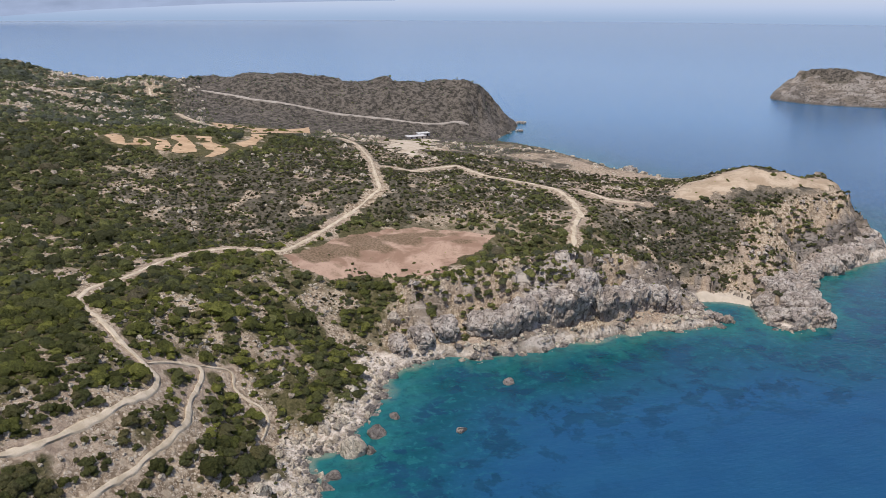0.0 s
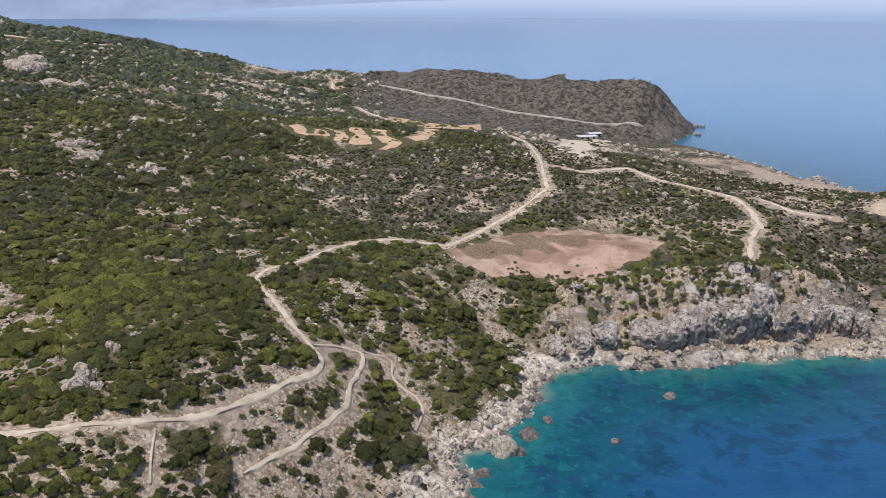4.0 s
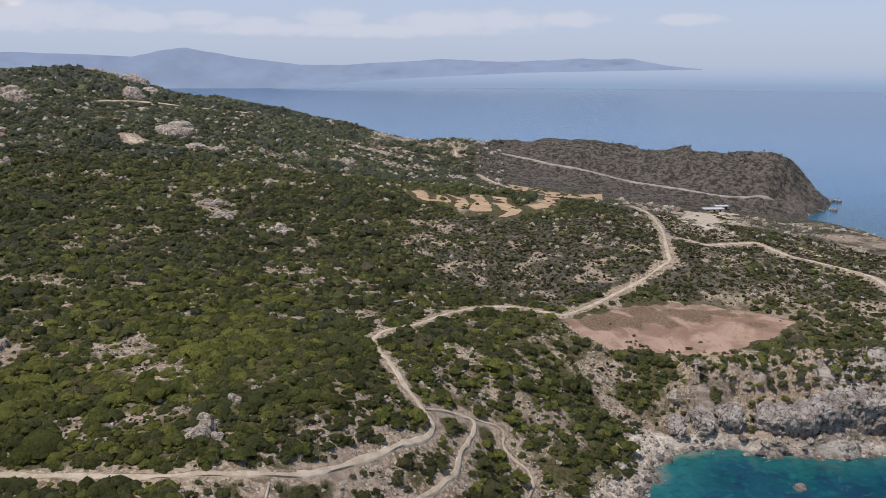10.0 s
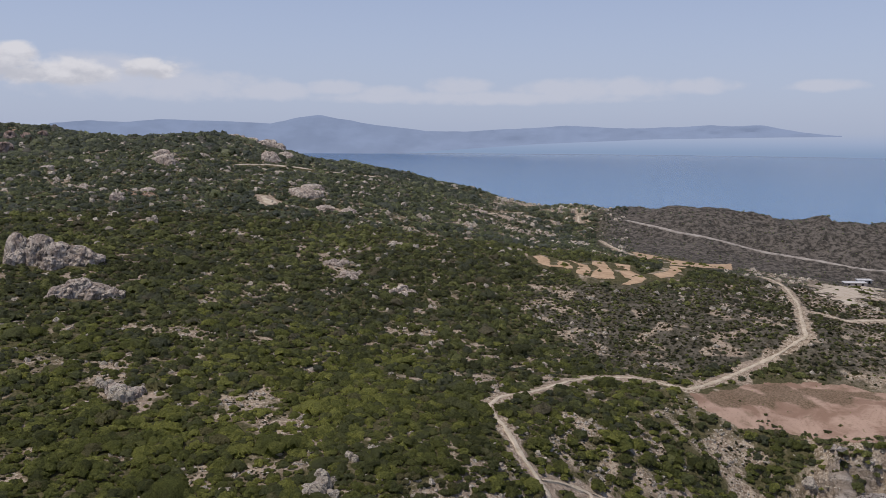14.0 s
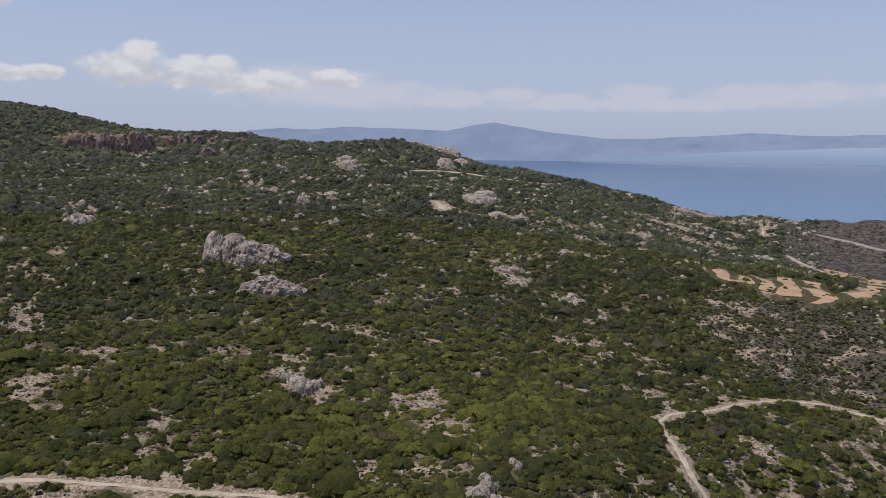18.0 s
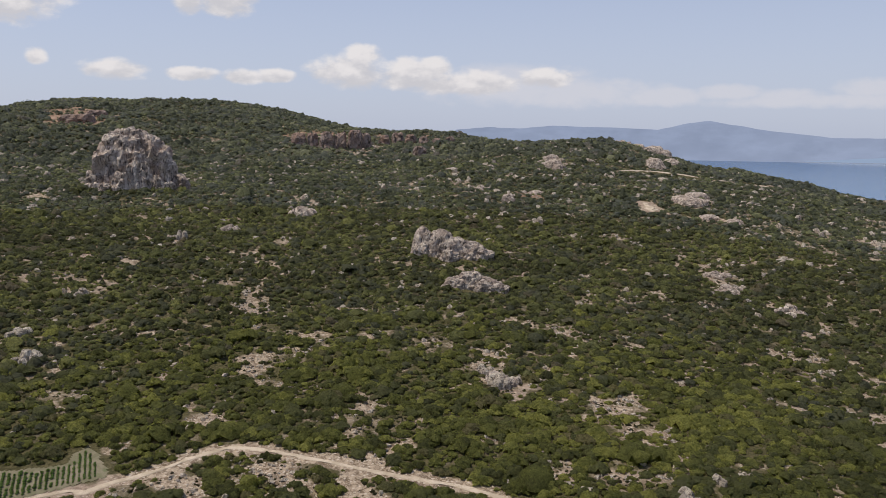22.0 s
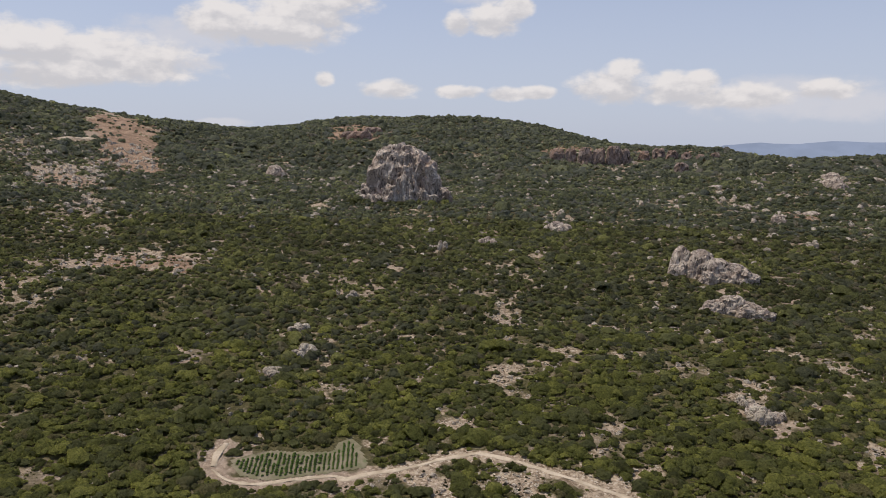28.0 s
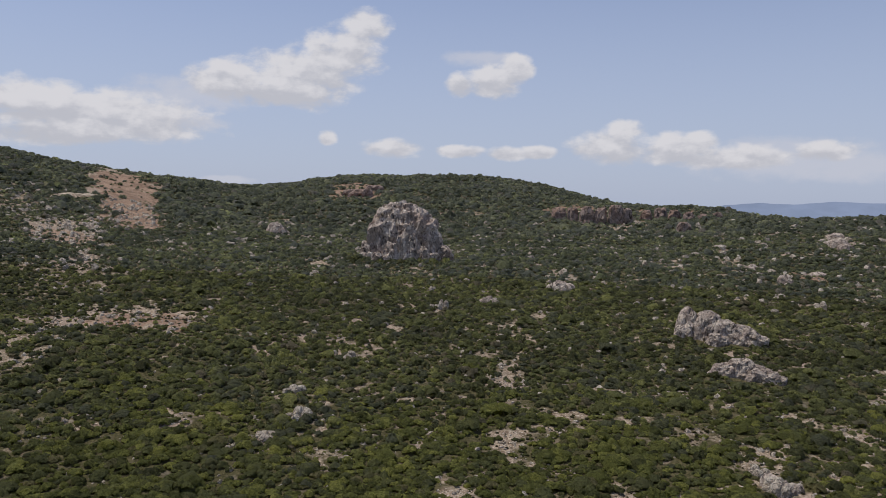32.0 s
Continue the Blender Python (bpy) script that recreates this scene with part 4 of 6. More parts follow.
# slopes where soil and stones show between the shrubs
OPEN_SLOPES = [
    [(-221.6, 169.6), (-216.4, 182.1), (-200.7, 172.8), (-205.6, 159.9)],
    [(-200.9, 144.9), (-196.7, 155.3), (-183.1, 145.8), (-183.7, 133.8)],
    [(-195.1, 174.1), (-182.8, 180.2), (-161.8, 162.6), (-161.7, 152.2), (-175.5, 156.9)],
    [(-166.7, 176.5), (-161.6, 188.3), (-147.4, 176.4), (-129.9, 163.8), (-137.0, 154.2), (-150.7, 164.9)],
    [(-164.8, 239.3), (-157.0, 247.3), (-128.4, 215.3), (-136.9, 212.7), (-149.8, 219.8)],
    [(-111.5, 220.1), (-106.1, 230.4), (-92.4, 202.8), (-98.9, 199.5)],
    [(-112.0, 219.9), (-103.2, 236.9), (-82.5, 223.2), (-80.4, 212.0), (-101.8, 207.3)],
    [(-104.0, 185.8), (-98.0, 193.6), (-72.3, 192.0), (-70.4, 184.0), (-97.2, 177.0)],
    [(-178.6, 117.2), (-170.4, 138.4), (-154.2, 149.3), (-135.9, 152.1), (-126.8, 142.3), (-159.0, 104.2)],
]
WEEDS = [(9.6, 308, 7, 6, 0.9), (11.3, 316, 12, 9, 1.0), (13.6, 325, 13, 10, 1.0), (16.2, 333, 13, 8, 0.8), (18.5, 340, 10, 5, 0.8), (20.4, 331, 6, 3, 0.6)]
SLOPE_BOULDERS = [
    (-19.5, 198.5, 2.4), (-20.4, 210.7, 2.0), (-28.0, 175.5, 1.9), (-18.3, 183.2, 1.8), (-14.3, 180.8, 1.8), (-7.9, 178.4, 2.5), (-21.6, 171.9, 4.1), (-22.6, 161.5, 1.7),
    (1.4, 172.6, 4.9), (8.3, 175.3, 4.4), (15.0, 181.3, 5.3), (19.1, 186.6, 3.5), (26.4, 192.3, 3.1), (22.8, 239.6, 2.1), (-12.0, 170.0, 2.1), (-7.9, 168.4, 2.3),
    (-31.6, 172.3, 1.5), (19.0, 226.4, 1.5), (-14.7, 200.9, 1.5), (-36.4, 192.8, 2.5), (-6.0, 176.7, 1.6), (-23.7, 180.6, 1.5), (32.4, 204.3, 2.3), (20.7, 182.2, 3.7),
    (13.8, 176.3, 3.3), (-38.3, 178.4, 2.8), (-11.3, 188.3, 1.3), (-16.8, 190.5, 1.5), (-24.1, 191.2, 1.2), (-9.8, 203.6, 1.8), (29.5, 221.9, 2.5), (40.2, 214.9, 2.0),
]
CLIFF_SCRUB = [  # dark shrubs hanging on the cliffs: plan place, half width, half depth
    (68.4, 291.2, 6.6, 4.0), (84.7, 288.1, 7.8, 5.7), (94.2, 279.9, 3.3, 6.5), (110.0, 273.5, 2.8, 2.2), (95.9, 263.1, 4.2, 5.8), (98.7, 257.1, 3.5, 2.3), (133.5, 269.4, 5.1, 4.3),
    (144.7, 265.6, 4.0, 2.7), (151.8, 261.3, 2.7, 2.0), (164.7, 256.6, 3.0, 3.3), (64.7, 268.0, 4.8, 4.6), (60.3, 276.0, 5.3, 3.6), (39.0, 261.6, 6.0, 5.9), (43.0, 252.4, 7.8, 6.7),
    (47.8, 234.8, 6.5, 9.1), (163.4, 274.7, 2.8, 9.3), (122.5, 272.3, 2.9, 2.1), (139.9, 273.6, 4.5, 2.0), (221.0, 305.6, 9.6, 3.2), (209.6, 312.6, 12.3, 3.9), (240.4, 311.5, 8.5, 2.3),
    (125.1, 261.5, 2.2, 2.0), (236.9, 317.5, 19.1, 2.9), (274.1, 327.3, 4.5, 8.4), (274.0, 317.6, 5.0, 5.5), (269.9, 302.9, 4.3, 6.1), (266.6, 285.8, 4.7, 8.2), (292.2, 322.8, 3.9, 7.3),
    (301.8, 310.9, 7.1, 5.8), (305.4, 307.4, 7.1, 4.7), (325.8, 322.3, 4.1, 2.7), (334.1, 319.6, 2.5, 14), (243.5, 301.7, 6.5, 5.9), (230.0, 282.7, 7.3, 4.9), (243.9, 270.3, 4.5, 10.2),
    (240.2, 341.3, 6.2, 5.7), (260.2, 333.6, 5.7, 4.2), (249.4, 321.9, 8.6, 2.6), (354.8, 511.2, 8.3, 6.4), (296.8, 306.9, 3.9, 2.0),
    (83.6, 287.9, 5.0, 3.0), (98.0, 284.9, 5.0, 3.5), (104.3, 270.8, 3.0, 4.0), (103.6, 261.5, 3.0, 4.0), (64.1, 280.6, 5.0, 4.0), (65.0, 268.9, 4.0, 4.0), (56.8, 255.7, 5.0, 4.0), (133.0, 266.4, 4.0, 3.0), (130.0, 261.9, 3.0, 5.0), (141.8, 262.4, 3.0, 3.0),
    (171.0, 265.5, 2.5, 4.0), (256.7, 282.1, 6.0, 5.0), (258.7, 304.8, 8.0, 5.0), (233.8, 285.1, 6.0, 3.0), (237.3, 317.7, 9.0, 4.0), (290.5, 314.4, 8.0, 5.0), (297.9, 303.0, 7.0, 5.0), (240.5, 334.4, 9.0, 4.0), (277.8, 319.7, 9.0, 4.0), (238.7, 299.9, 6.0, 4.0),
]


# ---- building helpers ----
def mesh_of(name, verts, faces, mat, smooth=False):
    """A mesh from arrays: faces of one size, or an (n, 3|4) array."""
    me = bpy.data.meshes.new(name)
    verts, faces = np.asarray(verts, np.float32), np.asarray(faces, np.int32)
    n, k = faces.shape
    me.vertices.add(len(verts))
    me.vertices.foreach_set("co", verts.ravel())
    me.loops.add(n * k)
    me.loops.foreach_set("vertex_index", faces.ravel())
    me.polygons.add(n)
    me.polygons.foreach_set("loop_start", np.arange(0, n * k, k, dtype=np.int32))
    me.polygons.foreach_set("use_smooth", np.full(n, smooth))
    me.update(calc_edges=True)
    me.materials.append(mat)
    return me


def give(me, name, values):
    me.attributes.new(name, "FLOAT", "POINT").data.foreach_set("value", np.asarray(values, np.float32))


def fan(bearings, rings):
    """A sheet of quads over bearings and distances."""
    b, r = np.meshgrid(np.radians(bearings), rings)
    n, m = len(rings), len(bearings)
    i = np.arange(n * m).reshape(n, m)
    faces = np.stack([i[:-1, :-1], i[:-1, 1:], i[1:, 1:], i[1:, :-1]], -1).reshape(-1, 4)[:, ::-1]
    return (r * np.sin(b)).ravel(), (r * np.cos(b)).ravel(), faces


def patch_value(x, y, rows):
    """The strongest of a list of soft oval patches."""
    out = np.zeros(np.shape(x))
    for b, d, half, deep, force in rows:
        a = radians(b)
        cx, cy = d * math.sin(a), d * math.cos(a)
        m = (np.abs(x - cx) < half + deep + 5) & (np.abs(y - cy) < half + deep + 5)
        if not m.any():
            continue
        dx, dy = x[m] - cx, y[m] - cy
        across, along = dx * math.cos(a) - dy * math.sin(a), dx * math.sin(a) + dy * math.cos(a)
        q = np.sqrt((across / half) ** 2 + (along / deep) ** 2) + 0.35 * vnoise(x[m] / 7, y[m] / 7, 3)
        out[m] = np.maximum(out[m], force * step(1.25, 0.55, q))
    return out


KNOLL = np.array([(-26, 400), (-3, 446), (20, 424), (42, 436), (69, 470), (93, 440), (97, 382), (74, 347), (39, 316), (7, 327), (-12, 346)], float)


def garrigue(x, y):
    """Where low grey cushion shrubs and stones take the place of the green scrub."""
    d = np.where(inside(x, y, KNOLL), 1, -1) * from_line(x, y, KNOLL, True)
    east = np.maximum(step(62, 110, x) * step(322, 345, y), step(178, 200, x) * step(255, 275, y)) * step(760, 600, np.hypot(x, y))
    return np.maximum(step(-9, 9, d + 8 * fbm(x, y, 22, 3, 53)), east)


def bareness(x, y):
    soft = 1 - 0.42 * step(-50, -80, x) * step(340, 300, np.hypot(x, y))
    b = np.maximum.reduce([soft * patch_value(x, y, BARE_WEST + BARE_WEST_FAR + BARE_MID + BARE_SLOPE + BARE_ROCKY + RED_CLIFFS), 0.55 * patch_value(x, y, BARE_KNOLL), 0.7 * patch_value(x, y, BARE_SHORE + BARE_EAST)]) * (0.8 + 0.35 * fbm(x, y, 12, 3, 46))
    east = step(60, 150, x) * step(280, 330, y) * step(720, 600, np.hypot(x, y))
    b = np.maximum(b * (1 - 0.45 * garrigue(x, y)), east * (0.3 + 0.35 * fbm(x, y, 30, 3, 55)))
    mixed = step(-45, -15, x) * step(195, 215, y) * step(330, 280, y) * step(130, 60, x)
    b = np.maximum(b, mixed * (0.14 + 0.42 * fbm(x, y, 17, 3, 47)))
    ridge = step(500, 600, np.hypot(x, y)) * step(-150, -90, x) * step(20, 0, x)
    b = np.maximum(b, ridge * (0.34 + 0.6 * fbm(x, y, 28, 3, 57)))
    b = np.maximum(b, 0.5 * step(0.6, 1.05, fbm(x, y, 20, 3, 67, 0.7)) * step(240, 330, np.hypot(x, y)) * step(30, 0, x))
    for area in (RED_SLIP, *PALE_SLOPES):
        b = np.maximum(b, area_value(x, y, area, 9) * (0.85 + 0.3 * fbm(x, y, 16, 3, 25)))
    for area in OPEN_SLOPES:
        b = np.maximum(b, area_value(x, y, area, 6) * (0.56 + 0.6 * fbm(x, y, 9, 3, 26)))
    n = fbm(x, y, 26, 4, 44, 0.6)
    cape = step(640, 700, np.hypot(x, y)) * step(-10, 30, x)
    return np.clip(np.maximum(b * (1 - 0.6 * cape), 0.42 * step(0.6, 1.05, n) * (1 - 0.85 * cape)), 0, 1)


def area_value(x, y, outline, soft):
    """1 inside a plan outline, with a ragged edge."""
    p = np.array(outline, float)
    out = np.zeros(np.shape(x))
    m = (x > p[:, 0].min() - 40) & (x < p[:, 0].max() + 40) & (y > p[:, 1].min() - 40) & (y < p[:, 1].max() + 40)
    if m.any():
        d = np.where(inside(x[m], y[m], p), 1, -1) * from_line(x[m], y[m], p, True)
        out[m] = step(-soft, soft, d + soft * fbm(x[m], y[m], soft * 3, 3, 24))
    return out


RED_GROUND = [r for r in BARE_WEST if r[4] >= 0.9 and r[1] > 330] + BARE_WEST_FAR[:1] + RED_CLIFFS


def open_ground(x, y):
    """Where the soil shows: stony patches, the trodden lower slope and the shoulders of the tracks."""
    b = bareness(x, y)
    lower = np.maximum(step(228, 205, np.hypot(x, y)) * step(-38, -22, x), step(166, 158, y) * step(-110, -90, x) * step(0, -10, x - 30))
    b = np.maximum(b, lower * (0.62 + 0.3 * fbm(x, y, 11, 3, 49)))
    b = np.maximum(b, 0.6 * step(0.25, 0.8, fbm(x, y, 9, 2, 19)) * (1 - 0.85 * step(620, 700, np.hypot(x, y)) * step(-10, 30, x)))
    b = np.maximum(b, 0.85 * cliffness(x, y) * (np.hypot(x, y) < 640))
    side = np.full(x.shape, 99.0)
    for line, half in ROAD_LINES:
        if line[:, 1].min() > 600:
            continue
        lo, hi = line.min(0) - 12, line.max(0) + 12
        m = (x > lo[0]) & (x < hi[0]) & (y > lo[1]) & (y < hi[1])
        side[m] = np.minimum(side[m], from_line(x[m], y[m], line) - half)
    return np.maximum(b, 0.85 * step(3.4, 0.6, side + 2.2 * fbm(x, y, 6, 2, 50)))


# ---- ground and sea ----
ROAD_LINES.extend((np.array(line), half + 0.6) for line, half in ROADS.values())
FLAT_AREAS.extend(np.array(line) for name, line in FIELDS.items() if name not in ("beach",))


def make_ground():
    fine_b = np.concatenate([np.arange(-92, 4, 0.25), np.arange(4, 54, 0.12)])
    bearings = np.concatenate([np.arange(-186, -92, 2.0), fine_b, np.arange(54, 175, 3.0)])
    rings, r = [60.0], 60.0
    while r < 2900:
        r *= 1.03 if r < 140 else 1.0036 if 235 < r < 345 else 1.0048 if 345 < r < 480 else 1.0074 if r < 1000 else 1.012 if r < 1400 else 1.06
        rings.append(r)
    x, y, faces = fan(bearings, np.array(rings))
    s = np.full(x.shape, -500.0)
    s = shore_dist(x, y)
    keep = (s[faces] > -14).any(1)
    used = np.unique(faces[keep])
    back = np.full(len(x), -1)
    back[used] = np.arange(len(used))
    x, y, s, faces = x[used], y[used], s[used], back[faces[keep]]
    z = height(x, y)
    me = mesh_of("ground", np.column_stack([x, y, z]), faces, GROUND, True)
    cl = cliffness(x, y)
    give(me, "bare", open_ground(x, y))
    give(me, "heath", np.maximum(step(600, 680, np.hypot(x, y)) * step(-10, 30, x), (0.68 + 0.1 * step(200, 230, x)) * garrigue(x, y)))
    give(me, "red", np.maximum(patch_value(x, y, RED_GROUND), area_value(x, y, RED_SLIP, 9)))
    nz = np.empty(len(x) * 3, np.float32)
    me.vertex_normals.foreach_get("vector", nz)
    nz = nz[2::3]
    steep = np.where(np.hypot(x, y) < 640, 0.25 + 0.75 * step(0.95, 0.78, nz), 1.0)
    give(me, "cliff", (0.55 + 0.45 * step(17, 22, np.degrees(np.arctan2(x, y)))) * steep * cl * step(1.15, 0.6, s / np.where(x > 215, 22, 34)) * step(-0.9, 0.3, fbm(x, y, 25, 3, 48)))
    give(me, "shore", step(13.5 - 8.5 * cl, 5 - 3.5 * cl, s + (4 - 2.5 * cl) * fbm(x, y, 14, 2, 8)) * (1 - 0.3 * cl) * (1 - 0.8 * step(660, 720, np.hypot(x, y))))
    give(me, "wet", step(1.0, 0.25, z + 0.4 * fbm(x, y, 4, 2, 77)))
    return tagged(new("ground", me), "rocky limestone coast with dry scrub and pale cliffs", "ground", kind="structure")


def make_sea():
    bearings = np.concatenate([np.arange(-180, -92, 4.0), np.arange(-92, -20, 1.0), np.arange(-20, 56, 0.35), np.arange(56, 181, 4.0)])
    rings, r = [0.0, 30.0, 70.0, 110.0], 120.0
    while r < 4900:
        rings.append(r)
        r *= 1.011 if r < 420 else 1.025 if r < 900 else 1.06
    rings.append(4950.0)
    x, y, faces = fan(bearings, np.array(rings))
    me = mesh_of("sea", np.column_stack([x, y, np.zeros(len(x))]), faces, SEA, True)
    s = -shore_dist(x, y)
    # the bay in front of the cliffs shelves slowly
    give(me, "depth", np.clip(s / 95 + 0.03 * fbm(x, y, 25, 3, 61), 0, 1))
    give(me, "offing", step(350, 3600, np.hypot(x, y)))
    return tagged(new("sea", me), "clear blue sea with turquoise shallows over dark weed", "sea", kind="structure")


def ribbon(line, half, name, label, mat, lift=0.1):
    """A track draped on the ground."""
    p = np.array(line, float)
    d = np.concatenate([[0], np.cumsum(np.hypot(*np.diff(p, axis=0).T))])
    # rounded corners
    u = np.arange(0, d[-1], 1.2)
    q = np.column_stack([np.interp(u, d, p[:, 0]), np.interp(u, d, p[:, 1])])
    for _ in range(6):
        q[1:-1] = (q[:-2] + 2 * q[1:-1] + q[2:]) / 4
    t = np.gradient(q, axis=0)
    t /= np.linalg.norm(t, axis=1)[:, None] + 1e-9
    side = np.column_stack([t[:, 1], -t[:, 0]])
    cols = np.array([-1.3, -1.0, -0.8, -0.45, 0, 0.45, 0.8, 1.0, 1.3])
    ends = np.minimum(u, u[-1] - u)[:len(q)]
    w = half * (0.25 + 0.75 * step(0, 7, ends)) * (1 + 0.28 * vnoise(u / 7, u * 0 + half, 12)[:len(q)])
    ex = 0.6 * half * np.column_stack([vnoise(u / 2.5, u * 0 + 3.1, 13), vnoise(u / 2.5, u * 0 + 8.4, 14)])[:len(q)]
    verts = []
    for c in cols:
        off = c * w + (ex[:, 0] if c <= -1 else ex[:, 1] if c >= 1 else 0)
        xy = q + side * off[:, None]
        z = height(xy[:, 0], xy[:, 1])
        if abs(c) > 1:
            z = z - 0.35      # the shoulder runs out under the soil
        else:
            bank = np.max([height(xy[:, 0] + dx, xy[:, 1] + dy) for dx, dy in ((1, 0), (-1, 0), (0, 1), (0, -1))], axis=0)
            z = np.maximum(z, z * 0.4 + bank * 0.6) + lift * (1 - 0.6 * (abs(c) > 0.9))
        verts.append(np.column_stack([xy, z]))
    n = len(q)
    v = np.concatenate(verts)
    i = np.arange(len(cols) * n).reshape(len(cols), n)
    faces = np.stack([i[:-1, :-1], i[:-1, 1:], i[1:, 1:], i[1:, :-1]], -1).reshape(-1, 4)
    return tagged(new(name, mesh_of(name, v, faces, mat, True)), label, "dirt road", kind="structure")


def field(line, name, label, mat, category, lift=0.14, cell=1.0, ragged=2.0):
    """A patch of worked or open earth draped on the ground."""
    p = np.array(line, float)
    lo, hi = p.min(0) - 3, p.max(0) + 3
    gx, gy = np.arange(lo[0], hi[0], cell), np.arange(lo[1], hi[1], cell)
    x, y = np.meshgrid(gx, gy)
    d = np.where(inside(x, y, p), 1, -1) * from_line(x, y, p, True)
    ok = d + ragged * fbm(x, y, 7, 3, 23) > 0
    m, n = x.shape
    i = np.arange(m * n).reshape(m, n)
    quads = np.stack([i[:-1, :-1], i[:-1, 1:], i[1:, 1:], i[1:, :-1]], -1).reshape(-1, 4)
    okf = ok.ravel()
    quads = quads[okf[quads].all(1)]
    used = np.unique(quads)
    back = np.full(m * n, -1)
    back[used] = np.arange(len(used))
    x, y = x.ravel()[used], y.ravel()[used]
    z = height(x, y) + lift * step(-1, 2, d.ravel()[used] + 1)
    me = mesh_of(name, np.column_stack([x, y, z]), back[quads], mat, True)
    give(me, "weedy", patch_value(x, y, WEEDS))
    return tagged(new(name, me), label, category, kind="structure")


make_ground()
make_sea()

for key, (line, half) in ROADS.items():
    if key == "cape_road":
        ribbon(line, half, "road", "grey gravel road along the flank of the cape", GREY_DIRT, 0.5)
    elif key == "coast_road":
        ribbon(line, half, "road", "pale dusty dirt road winding through the scrub", DIRT)
    else:
        ribbon(line, half, "track", "narrow pale dirt track worn through the scrub", DIRT, 0.12)

field(FIELDS["red_field"], "field", "bare reddish earth field above the cliffs", RED_EARTH, "field", 0.14, 0.6, 2.0)
for key in ("terrace_a", "terrace_b", "terrace_c", "terrace_d", "terrace_e", "terrace_f", "terrace_g"):
    field(FIELDS[key], "field", "small dry ochre terraced field among bushes", OCHRE, "field", 0.25, 0.6, 0.8)
field(FIELDS["ridge_pad"], "clearing", "small bare pale pad beside the ridge road", FLAT_SAND, "bare ground", 0.4, 0.7, 0.6)
field(FIELDS["bare_flat"], "clearing", "open sandy flat with sparse scrub", FLAT_SAND, "bare ground", 0.3, 1.1, 9.0)
field(FIELDS["headland_sand"], "clearing", "bare sandy top of the headland", SAND, "bare ground", 0.25, 0.7, 4.0)
field(FIELDS["beach"], "beach", "small sandy cove beach", BEACH, "beach", 0.3, 1.0, 1.0)
field(FIELDS["vineyard"], "vineyard_soil", "brown tilled soil of the small vineyard", VINE_SOIL, "field", 0.12, 0.8, 0.6)


# ---- distance ----
def make_mountains():
    a = np.arange(-39, 16, 0.12)
    sky = np.array(SKYLINE)
    low = np.array(FAR_COAST)
    top = np.interp(a, sky[:, 0], sky[:, 1]) + 0.035 * fbm(a * 1.0, a * 0, 1.6, 4, 71) * step(16, 12, a)
    bot = np.minimum(np.interp(a, low[:, 0], low[:, 1]), top - 0.01)
    far = 4900.0
    rows = 9
    verts = []
    for k in range(rows):
        u = k / (rows - 1)
        e = bot + (top - bot) * u
        r = far - 90 + 130 * u + 40 * fbm(a, a * 0 + u * 3, 3, 3, 81)
        b = np.radians(a)
        verts.append(np.column_stack([r * np.sin(b), r * np.cos(b), EYE_Z + r * np.tan(np.radians(e))]))
    n = len(a)
    i = np.arange(rows * n).reshape(rows, n)
    faces = np.stack([i[:-1, :-1], i[:-1, 1:], i[1:, 1:], i[1:, :-1]], -1).reshape(-1, 4)
    me = mesh_of("backdrop", np.concatenate(verts), faces, haze_material("hills_haze_glow", (0.255, 0.31, 0.44), 1.0), True)
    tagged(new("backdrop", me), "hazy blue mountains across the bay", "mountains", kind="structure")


def make_islet():
    g = np.linspace(-1, 1, 90)
    u, v = np.meshgrid(g, g)
    q = np.sqrt(u * u + v * v)
    cx, cy = polar([(45.2, 1185)])[0]
    along = radians(44.9)
    lx, ly = u * 96, v * 75
    x, y = cx + lx * math.cos(along) + ly * math.sin(along), cy - lx * math.sin(along) + ly * math.cos(along)
    rim = q * 1.14 + 0.07 * fbm(x, y, 40, 3, 91)
    z = 37 * np.clip(1 - rim ** 2.2, 0, 1) ** 0.72 - 6 * step(0.96, 1.1, rim)
    z = z + (2.5 * ridged(x, y, 22, 4, 95) + 4.0 * facets(x, y, 21, 96)) * step(1.1, 0.7, rim)
    n = len(g)
    i = np.arange(n * n).reshape(n, n)
    faces = np.stack([i[:-1, :-1], i[:-1, 1:], i[1:, 1:], i[1:, :-1]], -1).reshape(-1, 4)
    me = mesh_of("islet", np.column_stack([x.ravel(), y.ravel(), np.maximum(z, -4).ravel()]), faces, GROUND, True)
    flank = step(0.62, 0.85, rim + 0.1 * fbm(x, y, 20, 3, 96)).ravel()
    cap = step(0.62, 0.4, rim + 0.14 * fbm(x, y, 22, 3, 97)).ravel()
    give(me, "cliff", 0.7 * (1 - cap))
    give(me, "heath", 0.62 + 0.35 * cap)
    give(me, "bare", 0.3 * (1 - cap))
    give(me, "wet", step(2.5, 0.5, z.ravel()))
    tagged(new("islet", me), "domed rocky islet with grey cliffs and brown scrub", "islet")


make_mountains()
make_islet()


